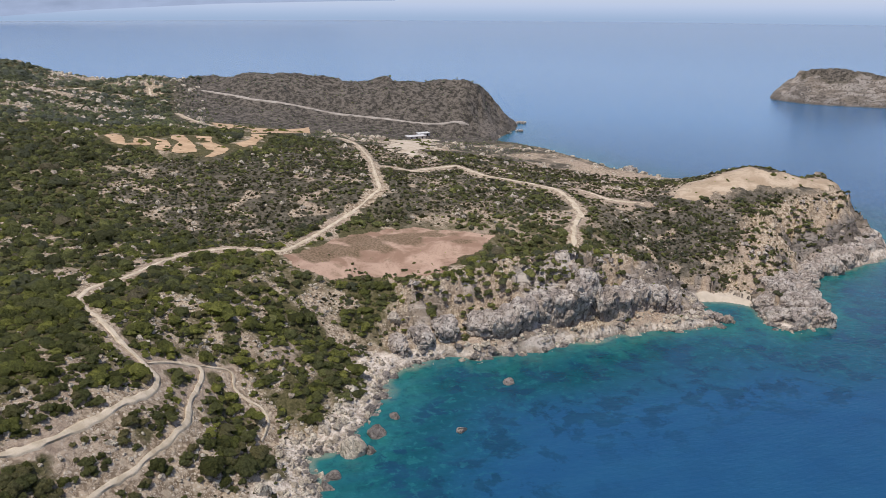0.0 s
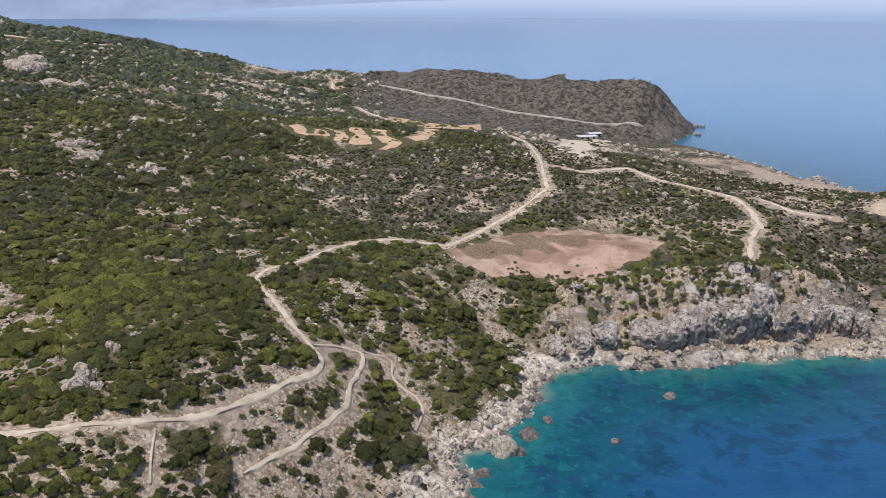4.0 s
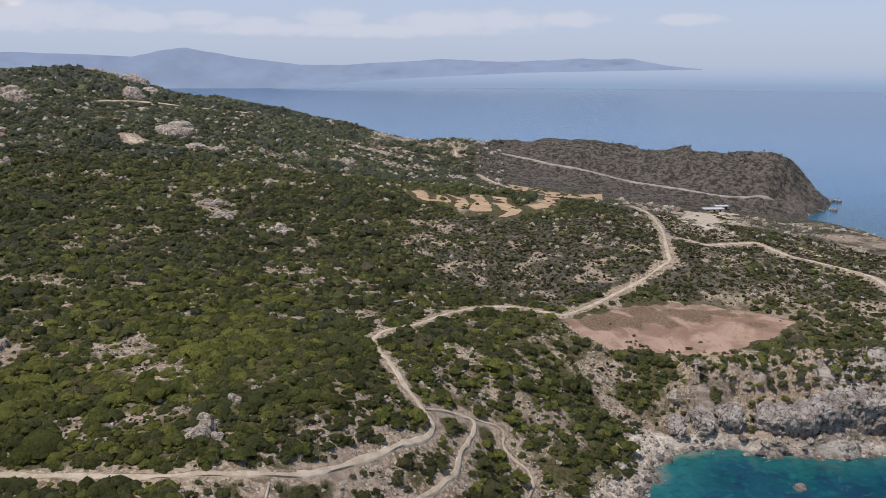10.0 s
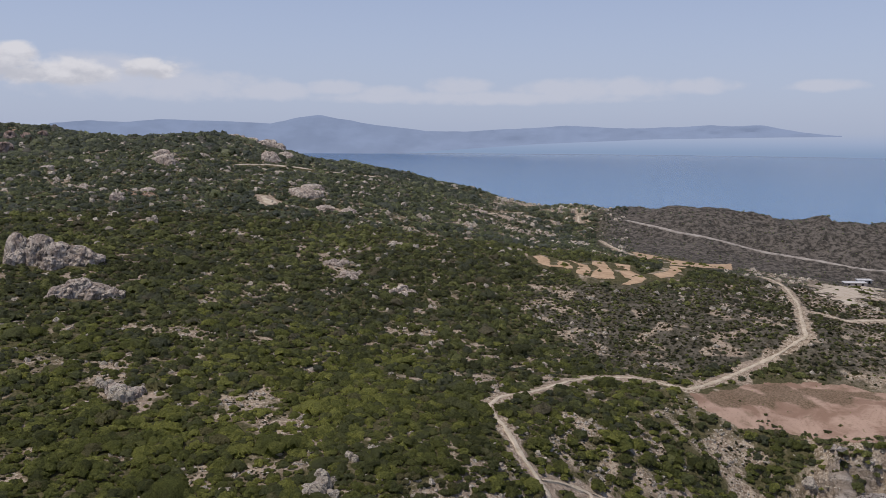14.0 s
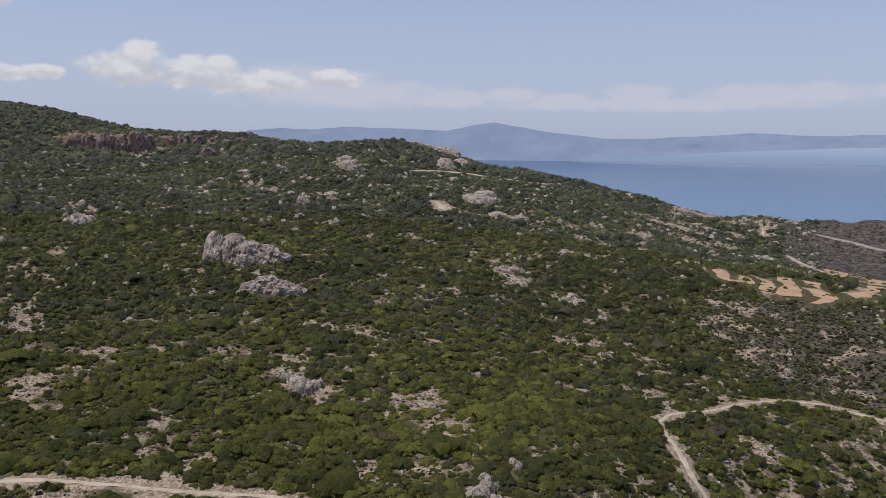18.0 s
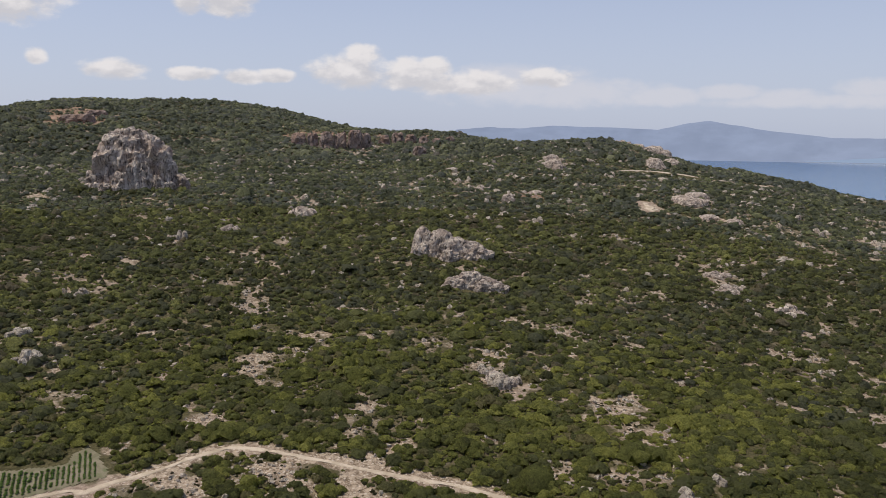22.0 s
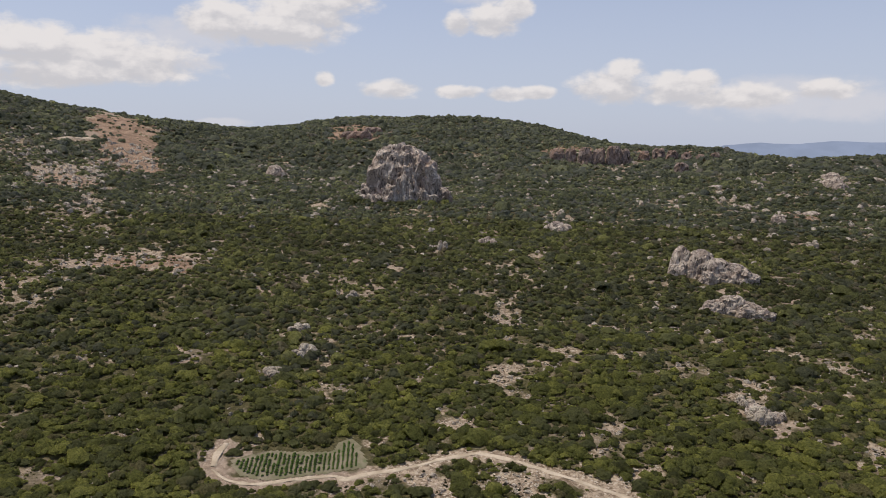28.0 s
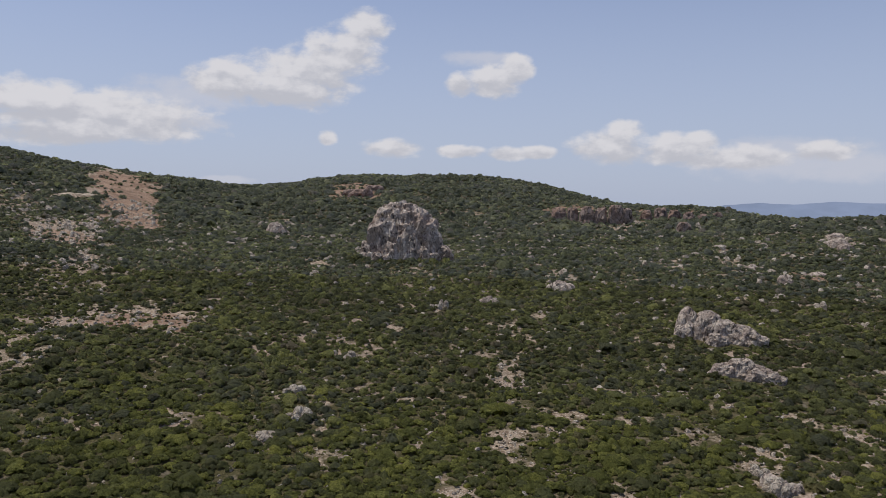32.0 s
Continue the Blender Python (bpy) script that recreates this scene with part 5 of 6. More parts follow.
# ---- plants ----
PHI = (1 + 5 ** 0.5) / 2
ICO_V = np.array([(-1, PHI, 0), (1, PHI, 0), (-1, -PHI, 0), (1, -PHI, 0), (0, -1, PHI), (0, 1, PHI), (0, -1, -PHI), (0, 1, -PHI),
                  (PHI, 0, -1), (PHI, 0, 1), (-PHI, 0, -1), (-PHI, 0, 1)]) / math.sqrt(1 + PHI * PHI)
ICO_F = np.array([(0, 11, 5), (0, 5, 1), (0, 1, 7), (0, 7, 10), (0, 10, 11), (1, 5, 9), (5, 11, 4), (11, 10, 2), (10, 7, 6), (7, 1, 8),
                  (3, 9, 4), (3, 4, 2), (3, 2, 6), (3, 6, 8), (3, 8, 9), (4, 9, 5), (2, 4, 11), (6, 2, 10), (8, 6, 7), (9, 8, 1)])


def split(v, f):
    """Each triangle into four, on the unit ball."""
    v, made, out = list(map(tuple, v)), {}, []

    def mid(a, b):
        k = (min(a, b), max(a, b))
        if k not in made:
            m = np.array(v[a]) + np.array(v[b])
            v.append(tuple(m / np.linalg.norm(m)))
            made[k] = len(v) - 1
        return made[k]

    for a, b, c in f:
        d, e, g = mid(a, b), mid(b, c), mid(c, a)
        out += [(a, d, g), (d, b, e), (g, e, c), (d, e, g)]
    return np.array(v), np.array(out)


OCT_V = np.array([(1, 0, 0), (-1, 0, 0), (0, 1, 0), (0, -1, 0), (0, 0, 1), (0, 0, -1)], float)
OCT_F = np.array([(0, 2, 4), (2, 1, 4), (1, 3, 4), (3, 0, 4), (2, 0, 5), (1, 2, 5), (3, 1, 5), (0, 3, 5)])
BALL_V, BALL_F = split(ICO_V, ICO_F)
BALL3_V, BALL3_F = split(BALL_V, BALL_F)
rng = np.random.default_rng(7)


def clumps(count, ball, jag=0.28, spread=0.62, low=0.25, high=0.72, size=(0.34, 0.56)):
    """A crown of uneven leafy clumps, about 1 across in half width and 1 high."""
    bv, bf = ball
    vs, fs, n = [], [], 0
    for k in range(count):
        if count > 2:
            a, r = k * 2.4 + rng.uniform(0, 1), spread * math.sqrt((k + 0.3) / count)
        else:
            a, r = rng.uniform(0, 6.28), spread * 0.5 * (k + 0.2)
        s = rng.uniform(*size)
        c = np.array([r * math.cos(a), r * math.sin(a), low + (high - low) * (1 - (r / max(spread, 0.01)) ** 2) * rng.uniform(0.6, 1.1)])
        q = np.array(Euler(rng.uniform(-3.1, 3.1, 3)).to_matrix())
        v = (bv * (1 + jag * rng.uniform(-1, 1, (len(bv), 1)))) @ q.T * s * np.array([1.0, 1.0, 0.8]) + c
        vs.append(v)
        fs.append(bf + n)
        n += len(v)
    return np.concatenate(vs), np.concatenate(fs)


HALF_F = OCT_F[:4]


def dome(keep=-0.25):
    """The upper part of a small ball, turned at random."""
    v = ICO_V @ np.array(Euler(rng.uniform(-3.1, 3.1, 3)).to_matrix()).T
    f = ICO_F[v[ICO_F].mean(1)[:, 2] > keep]
    used = np.unique(f)
    back = np.full(len(v), -1)
    back[used] = np.arange(len(used))
    return v[used], back[f]


def leafy(lobes, tufts, size, keep=-0.25, quads=True, flat=0.9, jag=0.26):
    """A crown of rounded leafy lobes with small tufts standing out of them; about 1 in half width and 1 high."""
    cent = []
    for k in range(lobes):
        if k == 0:
            cent.append((rng.uniform(-0.15, 0.15), rng.uniform(-0.15, 0.15), 0.16, rng.uniform(0.58, 0.72) if lobes > 1 else 0.85))
            continue
        a, r = k * 2.4 + rng.uniform(0, 1.2), rng.uniform(0.42, 0.7)
        cent.append((r * math.cos(a), r * math.sin(a), rng.uniform(-0.05, 0.3), rng.uniform(0.3, 0.5)))
    vs, fs, n = [], [], 0
    for cx, cy, cz, cr in cent:
        v, f = dome(keep)
        vs.append(v * (1 + jag * rng.uniform(-1, 1, (len(v), 1))) * cr * np.array([1, 1, flat]) + np.array([cx, cy, cz]))
        fs.append(f + n)
        n += len(v)
    for k in range(tufts):
        cx, cy, cz, cr = cent[k % lobes]
        d = rng.normal(size=3)
        d[2] = abs(d[2]) * 0.9 - 0.15
        d /= np.linalg.norm(d)
        c = np.array([cx, cy, cz]) + d * cr * np.array([1, 1, flat]) * rng.uniform(0.86, 1.08)
        up = d + rng.normal(0, 0.3, 3) + np.array([0, 0, 0.15])
        up /= np.linalg.norm(up)
        t = np.cross(up, rng.normal(size=3))
        t /= np.linalg.norm(t)
        b = np.cross(up, t)
        s = size * rng.uniform(0.65, 1.25)
        if quads:
            q = [c + t * s, c + b * s * 0.7 - up * s * 0.2, c - t * s, c - b * s * 0.7 - up * s * 0.2]
            fs.append(np.array([(0, 1, 2), (0, 2, 3)]) + n)
        else:
            q = [c + t * s * 1.15, c - t * s * 0.7 + b * s, c - t * s * 0.7 - b * s]
            fs.append(np.array([(0, 1, 2)]) + n)
        vs.append(np.array(q))
        n += len(q)
    return np.concatenate(vs), np.concatenate(fs)


def scatter(name, label, category, templates, places, sizes, heights, mat, smooth=True):
    """Many plants or stones that nobody could count, as one mesh."""
    pick = rng.integers(0, len(templates), len(places))
    turn = rng.uniform(0, 6.283, len(places))
    vs, fs, ts, n = [], [], [], 0
    for k, (tv, tf) in enumerate(templates):
        m = pick == k
        if not m.any():
            continue
        c, s = np.cos(turn[m])[:, None], np.sin(turn[m])[:, None]
        x = (tv[None, :, 0] * c - tv[None, :, 1] * s) * sizes[m][:, None] + places[m][:, 0:1]
        y = (tv[None, :, 0] * s + tv[None, :, 1] * c) * sizes[m][:, None] + places[m][:, 1:2]
        z = tv[None, :, 2] * heights[m][:, None] + places[m][:, 2:3]
        v = np.stack([x, y, z], -1)
        f = tf[None] + (np.arange(m.sum()) * len(tv))[:, None, None] + n
        vs.append(v.reshape(-1, 3))
        fs.append(f.reshape(-1, 3))
        ts.append(np.repeat(rng.uniform(0, 1, v.shape[0]), v.shape[1]))
        n += v.shape[0] * v.shape[1]
    me = mesh_of(name, np.concatenate(vs), np.concatenate(fs), mat, smooth)
    give(me, "tint", np.concatenate(ts))
    return tagged(new(name, me), label, category, kind="stuff")


def lattice(cell, near, far, b0, b1):
    """Jittered places on the plan between two distances and bearings."""
    n = int(far / cell) + 2
    i, j = np.meshgrid(np.arange(-n, n), np.arange(-n, n))
    x = (i.ravel() + rng.uniform(0.02, 0.98, i.size)) * cell
    y = (j.ravel() + rng.uniform(0.02, 0.98, i.size)) * cell
    d, b = np.hypot(x, y), np.degrees(np.arctan2(x, y))
    m = (d >= near) & (d < far) & (b > b0) & (b < b1)
    return x[m], y[m]


def plant_cover(x, y, s):
    """How thickly the scrub grows."""
    c = (0.95 + 0.12 * fbm(x, y, 45, 3, 17)) * np.clip(1.0 - np.where((np.hypot(x, y) < 235) & (x > -75), 0.6, np.interp(np.hypot(x, y), (300, 380, 700, 900), (1.15, 0.74, 0.74, 0.92))) * bareness(x, y), 0, 1)
    bearing = np.degrees(np.arctan2(x, y))
    cl = cliffness(x, y) * (0.15 + 0.85 * step(21.5, 28.5, bearing))
    u = 0.9 * x + 0.4 * y + 0.4 * s   # shrubs stand in streaks down the face
    streak = step(-0.25, 0.2, fbm(u, 0.28 * s, 9, 3, 58))
    c = c * (1 - (0.92 - 0.8 * streak) * cl * step(44, 26, s)) * (1 - 0.2 * cl) * (1 - 0.8 * cl * step(11, 6, s))
    c = c * step(7, 15, s + 4 * fbm(x, y, 14, 2, 15))
    c = c * (1 - 0.75 * area_value(x, y, RED_SLIP, 9)) * np.where((x > 40) & (np.hypot(x, y) > 640), 0.42, 1)
    c = c * (1 - garrigue(x, y) * (0.48 - 0.48 * step(-0.1, 0.4, fbm(x, y, 22, 3, 52))))
    lower = (np.hypot(x, y) < 235) & (x > -75)
    return c * np.where(lower, np.clip(1.22 + 0.7 * fbm(x, y, 11, 2, 59), 0.3, 1.5), 1)


CRAG_ROWS = CRAGS + CRAGS_EAST + CREST_CRAGS
NO_PLANTS = [(x * (1 + 0.3 * w / math.hypot(x, y)), y * (1 + 0.3 * w / math.hypot(x, y)), 0.4 * w) for x, y, w, h in CRAG_ROWS] + [(x * 0.992, y * 0.992, 0.5 * w + 1.7) for x, y, w in SLOPE_BOULDERS]


def grow(cell, near, far, b0, b1, sharp=0.5):
    x, y = lattice(cell, near, far, b0, b1)
    s = shore_dist(x, y)
    m = s > 6
    x, y, s = x[m], y[m], s[m]
    c = plant_cover(x, y, s)
    clear = rough(x, y)
    want = 0.16 + 0.6 * hashed(np.floor(x * 3.1), np.floor(y * 2.7), 5) + 0.26 * fbm(x, y, 9, 2, 19)
    m = (c > want) & (clear > np.interp(np.hypot(x, y), (200, 260, 330, 420), (0.08, 0.14, 0.25, 0.5)))
    for cx, cy, r in NO_PLANTS:
        m &= (x - cx) ** 2 + (y - cy) ** 2 > r * r
    x, y, c = x[m], y[m], c[m]
    return np.column_stack([x, y, height(x, y)]), c


GREEN = "dense olive-green evergreen scrub and low pines"
near_t = [leafy(5, 26, 0.14, 0.0) for _ in range(16)]
mid_t = [leafy(3, 12, 0.2, 0.0, False) for _ in range(16)]
far_t = [leafy(2, 7, 0.28, 0.0, False) for _ in range(14)]
crest_t = [leafy(1, 5, 0.36, 0.0, False) for _ in range(12)]
cushion_t = [clumps(2, (OCT_V, HALF_F), 0.3, 0.5, 0.05, 0.2, (0.6, 1.0)) for _ in range(10)]

STAND = (-45.0, 26.0, 148.0, 214.0)   # the stretch of slope below the road, whose shrubs are single things
def nearer(p):
    """The ragged border between the near scrub and that of the hillside."""
    stray = hashed(np.floor(p[:, 0] * 1.7), np.floor(p[:, 1] * 1.3), 9) - 0.5
    return np.hypot(p[:, 0], p[:, 1]) < 290 + 30 * fbm(p[:, 0], p[:, 1], 45, 3, 66) + 110 * stray


places, cover = grow(2.5, 150, 370, -92, 56)
ok = nearer(places)
places, cover = places[ok], cover[ok]
inside_stand = (places[:, 0] > STAND[0]) & (places[:, 0] < STAND[1]) & (places[:, 1] > STAND[2]) & (places[:, 1] < STAND[3])
order = np.flatnonzero(inside_stand)
single = order[np.argsort(places[order, 1])][:240]
rest = np.setdiff1d(np.arange(len(places)), single)
sz = 1.95 * np.exp(rng.normal(-0.05, 0.38, len(places))) * (0.6 + 0.5 * np.minimum(cover, 1)) * np.where((np.hypot(places[:, 0], places[:, 1]) < 235) & (places[:, 0] > -60), 0.88, 1.0) * (1 - 0.35 * cliffness(places[:, 0], places[:, 1])) * (1 - 0.45 * garrigue(places[:, 0], places[:, 1])) * (0.55 + 0.45 * step(0.05, 0.5, rough(places[:, 0], places[:, 1])))
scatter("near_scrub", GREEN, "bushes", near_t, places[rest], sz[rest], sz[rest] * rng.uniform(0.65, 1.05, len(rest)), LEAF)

mid_p, mid_c = grow(2.7, 205, 520, -92, 52)
ok = ~nearer(mid_p)
mid_p, mid_c = mid_p[ok], mid_c[ok]
ms = 2.0 * np.exp(rng.normal(-0.08, 0.36, len(mid_p))) * (0.65 + 0.4 * mid_c) * (1 - 0.4 * garrigue(mid_p[:, 0], mid_p[:, 1]))
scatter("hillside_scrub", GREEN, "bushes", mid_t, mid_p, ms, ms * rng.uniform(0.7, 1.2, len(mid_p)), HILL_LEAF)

CREST = polar(LANDFORMS["ridge"] + LANDFORMS["main_crest"] + LANDFORMS["west_crest"][:6] + LANDFORMS["far_cape"][4:13])
crest_b = np.degrees(np.arctan2(CREST[:, 0], CREST[:, 1]))
crest_o = np.argsort(crest_b)


def this_side(p, margin=35):
    """Not beyond the crest line."""
    b = np.degrees(np.arctan2(p[:, 0], p[:, 1]))
    return np.hypot(p[:, 0], p[:, 1]) < np.interp(b, crest_b[crest_o], np.hypot(CREST[:, 0], CREST[:, 1])[crest_o]) + margin


WOODS = "dark green pine woods on the far slopes"
# woods step paler and bluer with distance, haze painted in the leaf colour
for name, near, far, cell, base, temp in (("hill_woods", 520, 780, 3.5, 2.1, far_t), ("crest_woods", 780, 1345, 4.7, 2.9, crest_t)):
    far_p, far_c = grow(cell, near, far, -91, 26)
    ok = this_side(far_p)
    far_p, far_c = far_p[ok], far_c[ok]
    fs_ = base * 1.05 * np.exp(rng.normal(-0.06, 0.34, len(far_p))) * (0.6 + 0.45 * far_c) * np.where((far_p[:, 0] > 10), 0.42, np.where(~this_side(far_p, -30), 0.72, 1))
    scatter(name, WOODS, "woods", temp, far_p, fs_, fs_ * rng.uniform(0.65, 1.15, len(far_p)), HAZED_WOOD_LEAF if near < 700 else HAZED_CREST_LEAF)

# small cushion shrubs on the open ground
for cell, near, far, size in ((1.5, 120, 290, 0.6), (2.0, 290, 520, 0.85)):
    x, y = lattice(cell, near, far, -90, 50)
    s = shore_dist(x, y)
    m = s > 6
    x, y, s = x[m], y[m], s[m]
    b = bareness(x, y) * (1 - 0.6 * cliffness(x, y))
    g = garrigue(x, y) * (1 - 0.5 * cliffness(x, y))
    thick = np.where(near > 200, 0.12, 0.22) + 0.5 * step(0.0, 0.8, fbm(x, y, 10, 2, 65)) + 0.42 * g
    m = ((b > 0.25) | (g > 0.3)) & (rng.uniform(0, 1, len(x)) < thick) & (rough(x, y) > 0.2)
    x, y = x[m], y[m]
    cs = size * np.exp(rng.normal(0, 0.4, len(x)))
    scatter("cushion_scrub", "small dark cushion shrubs on stony ground", "bushes", cushion_t, np.column_stack([x, y, height(x, y) - 0.08]), cs, cs * 0.9, HEATH_LEAF)

# low round shrubs between the tracks above the shore
x, y = lattice(2.3, 140, 245, -28, 14)
m = (shore_dist(x, y) > 7) & (rough(x, y) > 0.1) & (rng.uniform(0, 1, len(x)) < 0.3 + 0.3 * fbm(x, y, 12, 2, 68))
x, y = x[m], y[m]
cs = 0.78 * np.exp(rng.normal(0, 0.3, len(x)))
scatter("low_scrub", "low round green shrubs on stony ground", "bushes", mid_t, np.column_stack([x, y, height(x, y) - 0.05]), cs, cs * 0.8, LEAF)

for key, count, size in (("red_field", 16, 0.7), ("red_field", 150, 0.24), ("terrace_a", 5, 1.4), ("terrace_b", 7, 1.5), ("terrace_d", 2, 1.3), ("terrace_e", 3, 1.4), ("terrace_c", 4, 1.4), ("terrace_f", 34, 1.7), ("terrace_g", 5, 1.5), ("bare_flat", 75, 1.3), ("headland_sand", 16, 0.9)):
    area = np.array(FIELDS[key])
    lo, hi = area.min(0), area.max(0)
    x, y = rng.uniform(lo[0], hi[0], count * 3), rng.uniform(lo[1], hi[1], count * 3)
    ok = inside(x, y, area)
    x, y = x[ok][:count], y[ok][:count]
    cs = size * np.exp(rng.normal(0, 0.4, len(x)))
    scatter("field_shrubs", "scattered dark shrubs on open earth", "bushes", mid_t, np.column_stack([x, y, height(x, y)]), cs, cs * 0.8, LEAF)

# dark shrubs hanging on the cliffs and the headland
rows = []
for cx, cy, half, deep in CLIFF_SCRUB:
    count = int(4 + 0.55 * half * deep)
    a, q = rng.uniform(0, 6.283, count), np.sqrt(rng.uniform(0, 1, count))
    b = math.atan2(cx, cy)
    u, v = half * q * np.cos(a), deep * q * np.sin(a)
    rows.append(np.column_stack([cx + u * math.cos(b) + v * math.sin(b), cy - u * math.sin(b) + v * math.cos(b)]))
rows = np.concatenate(rows)
rows = rows[shore_dist(rows[:, 0], rows[:, 1]) > 4]
ss = 1.15 * np.exp(rng.normal(0, 0.35, len(rows)))
scatter("cliff_scrub", "dark olive shrubs hanging on the cliffs", "bushes", near_t, np.column_stack([rows, height(rows[:, 0], rows[:, 1]) - 0.15]), ss, ss * 0.85, HILL_LEAF)

# a hedge of shrubs along the seaward edge of the red field, and pines about the foot of the crag
edge = np.array([(43, 290.5), (52, 286.5), (67, 287), (76, 286), (89, 281), (99, 276.5), (106, 281)])
u = np.sort(rng.uniform(0, 1, 34))
k = np.linspace(0, 1, len(edge))
hx, hy = np.interp(u, k, edge[:, 0]) + rng.normal(0, 0.9, 34), np.interp(u, k, edge[:, 1]) + rng.normal(-0.6, 1.2, 34)
hs = 1.7 * np.exp(rng.normal(0, 0.35, 34))
scatter("field_hedge", "uneven line of dark evergreen shrubs edging the red field", "bushes", near_t, np.column_stack([hx, hy, height(hx, hy) - 0.1]), hs, hs * 0.85, LEAF)
cx, cy, cw = CRAGS[0][:3]
bear = math.atan2(cx, cy)
a, q = rng.uniform(-0.62, 0.5, 110), rng.uniform(-0.42, -0.1, 110)
px_, py_ = cx + cw * (a * math.cos(bear) + (q + 0.3) * math.sin(bear)), cy + cw * (-a * math.sin(bear) + (q + 0.3) * math.cos(bear))
ps = 2.6 * np.exp(rng.normal(0, 0.3, 110))
scatter("crag_pines", "dark pines crowding the foot of the crag", "woods", mid_t, np.column_stack([px_, py_, height(px_, py_)]), ps, ps * 1.5, HILL_LEAF)

# single shrubs: stems and crown
shrub_kinds = []
for k in range(6):
    top = tagged(new("shrub"), "rounded dark green evergreen shrub on stony ground", "shrub", "shrubs below the road")
    v, f = leafy(8, 170, 0.085)
    me = mesh_of("crown", v, f, LEAF, True)
    give(me, "tint", np.full(len(v), 0.15 + 0.13 * k))
    crown = new("crown", me)
    crown.parent = top
    bm = bmesh.new()
    for j in range(5):
        a = j * 1.256 + k
        m = Matrix.Translation((0.12 * math.cos(a), 0.12 * math.sin(a), 0.14)) @ Matrix.Rotation(0.5, 4, (-math.sin(a), math.cos(a), 0))
        bmesh.ops.create_cone(bm, segments=5, radius1=0.05, radius2=0.02, depth=0.5, matrix=m)
    me = bpy.data.meshes.new("stems")
    bm.to_mesh(me)
    bm.free()
    me.materials.append(BARK)
    stems = new("stems", me)
    stems.parent = top
    shrub_kinds.append(top)
for n, i in enumerate(single):
    src = shrub_kinds[n % 6] if n >= 6 else shrub_kinds[n]
    m = Matrix.Translation(Vector(places[i]) - Vector((0, 0, 0.05))) @ Matrix.Rotation(rng.uniform(0, 6.28), 4, "Z")
    ob = copy_thing(src, m) if n >= 6 else src
    if n < 6:
        ob.matrix_basis = m
    k = float(sz[i])
    ob.scale = (k, k, k * rng.uniform(0.8, 1.1))


# ---- vineyard ----
def make_vines():
    area = np.array(FIELDS["vineyard"])
    p0, p1 = np.array((-205.0, 78.5)), np.array((-187.0, 108.0))
    along = (p1 - p0) / np.linalg.norm(p1 - p0)
    rowdir = np.array((-along[1], along[0]))
    vt = [clumps(3, (ICO_V, ICO_F), 0.3, 0.4, 0.4, 0.8, (0.42, 0.6)) for _ in range(5)]
    length = np.linalg.norm(p1 - p0)
    vs, fs, n = [], [], 0
    for k in range(int(length / 1.25) + 1):
        base = p0 + along * (k * 1.25)
        young = k * 1.25 > 0.66 * length   # the younger, closer part
        u = np.arange(-8, 34, 0.62 if young else 1.25) + (k % 2) * 0.5
        q = base + rowdir * u[:, None] + rng.uniform(-0.12, 0.12, (len(u), 2))
        ok = inside(q[:, 0], q[:, 1], area) & (from_line(q[:, 0], q[:, 1], area, True) > 1.9) & (rng.uniform(0, 1, len(u)) > 0.06)
        q = q[ok]
        z = height(q[:, 0], q[:, 1]) + 0.08
        for (x, y), zz in zip(q, z):
            v, f = vt[int(rng.integers(0, 5))]
            vs.append(v * rng.uniform(0.36, 0.56) * (1.05 if young else 1.5) * np.array([1, 1, 0.75]) + np.array([x, y, zz]))
            fs.append(f + n)
            n += len(v)
    me = mesh_of("grapevines", np.concatenate(vs), np.concatenate(fs), VINE_LEAF)
    tagged(new("grapevines", me), "rows of low green grapevines on tilled soil", "grapevines", kind="stuff")


make_vines()


# ---- rocks ----
BALL4_V, BALL4_F = split(BALL3_V, BALL3_F)
BALL5_V, BALL5_F = split(BALL4_V, BALL4_F)


def block(ball, seed, planes=10, soft=0.013, least=0.5, tall=1.0):
    """A blunt many-sided block on the unit ball, with broken faces."""
    r = np.random.default_rng(seed)
    v, f = ball
    n = r.normal(size=(planes, 3))
    n /= np.linalg.norm(n, axis=1)[:, None]
    d = r.uniform(least, 1.0, planes)
    dots = v @ n.T
    reach = np.where(dots > 0.05, d[None] / np.maximum(dots, 0.05), 9).min(1)
    reach = np.minimum(reach, 1.12)
    v0, v = v, v * np.array([1, 1, tall])
    o = Vector((seed * 3.17, seed * 1.31, seed * 0.73))
    bump = np.array([1.3 * noise.noise(Vector(p) * 2.3 + o) + 0.9 * noise.noise(Vector(p) * 5.7 + o) + 0.7 * noise.noise(Vector(p) * 13 + o) for p in v])
    crack = np.array([min(abs(noise.noise(Vector((p[0] * 2.6, p[1] * 2.6, p[2] * 1.1)) - o)), 0.6 * abs(noise.noise(Vector(p) * 4.4 + o * 2)) + 0.02) for p in v])
    bed = np.array([noise.noise(Vector((p[0] * 0.8, p[1] * 0.8, p[2] * 7.0)) + o) for p in v])
    v = v0
    return v * (reach * (1 + soft * 2 * bump - 0.15 * np.clip(0.06 - crack, 0, 1) / 0.06 + 0.05 * bed))[:, None], f


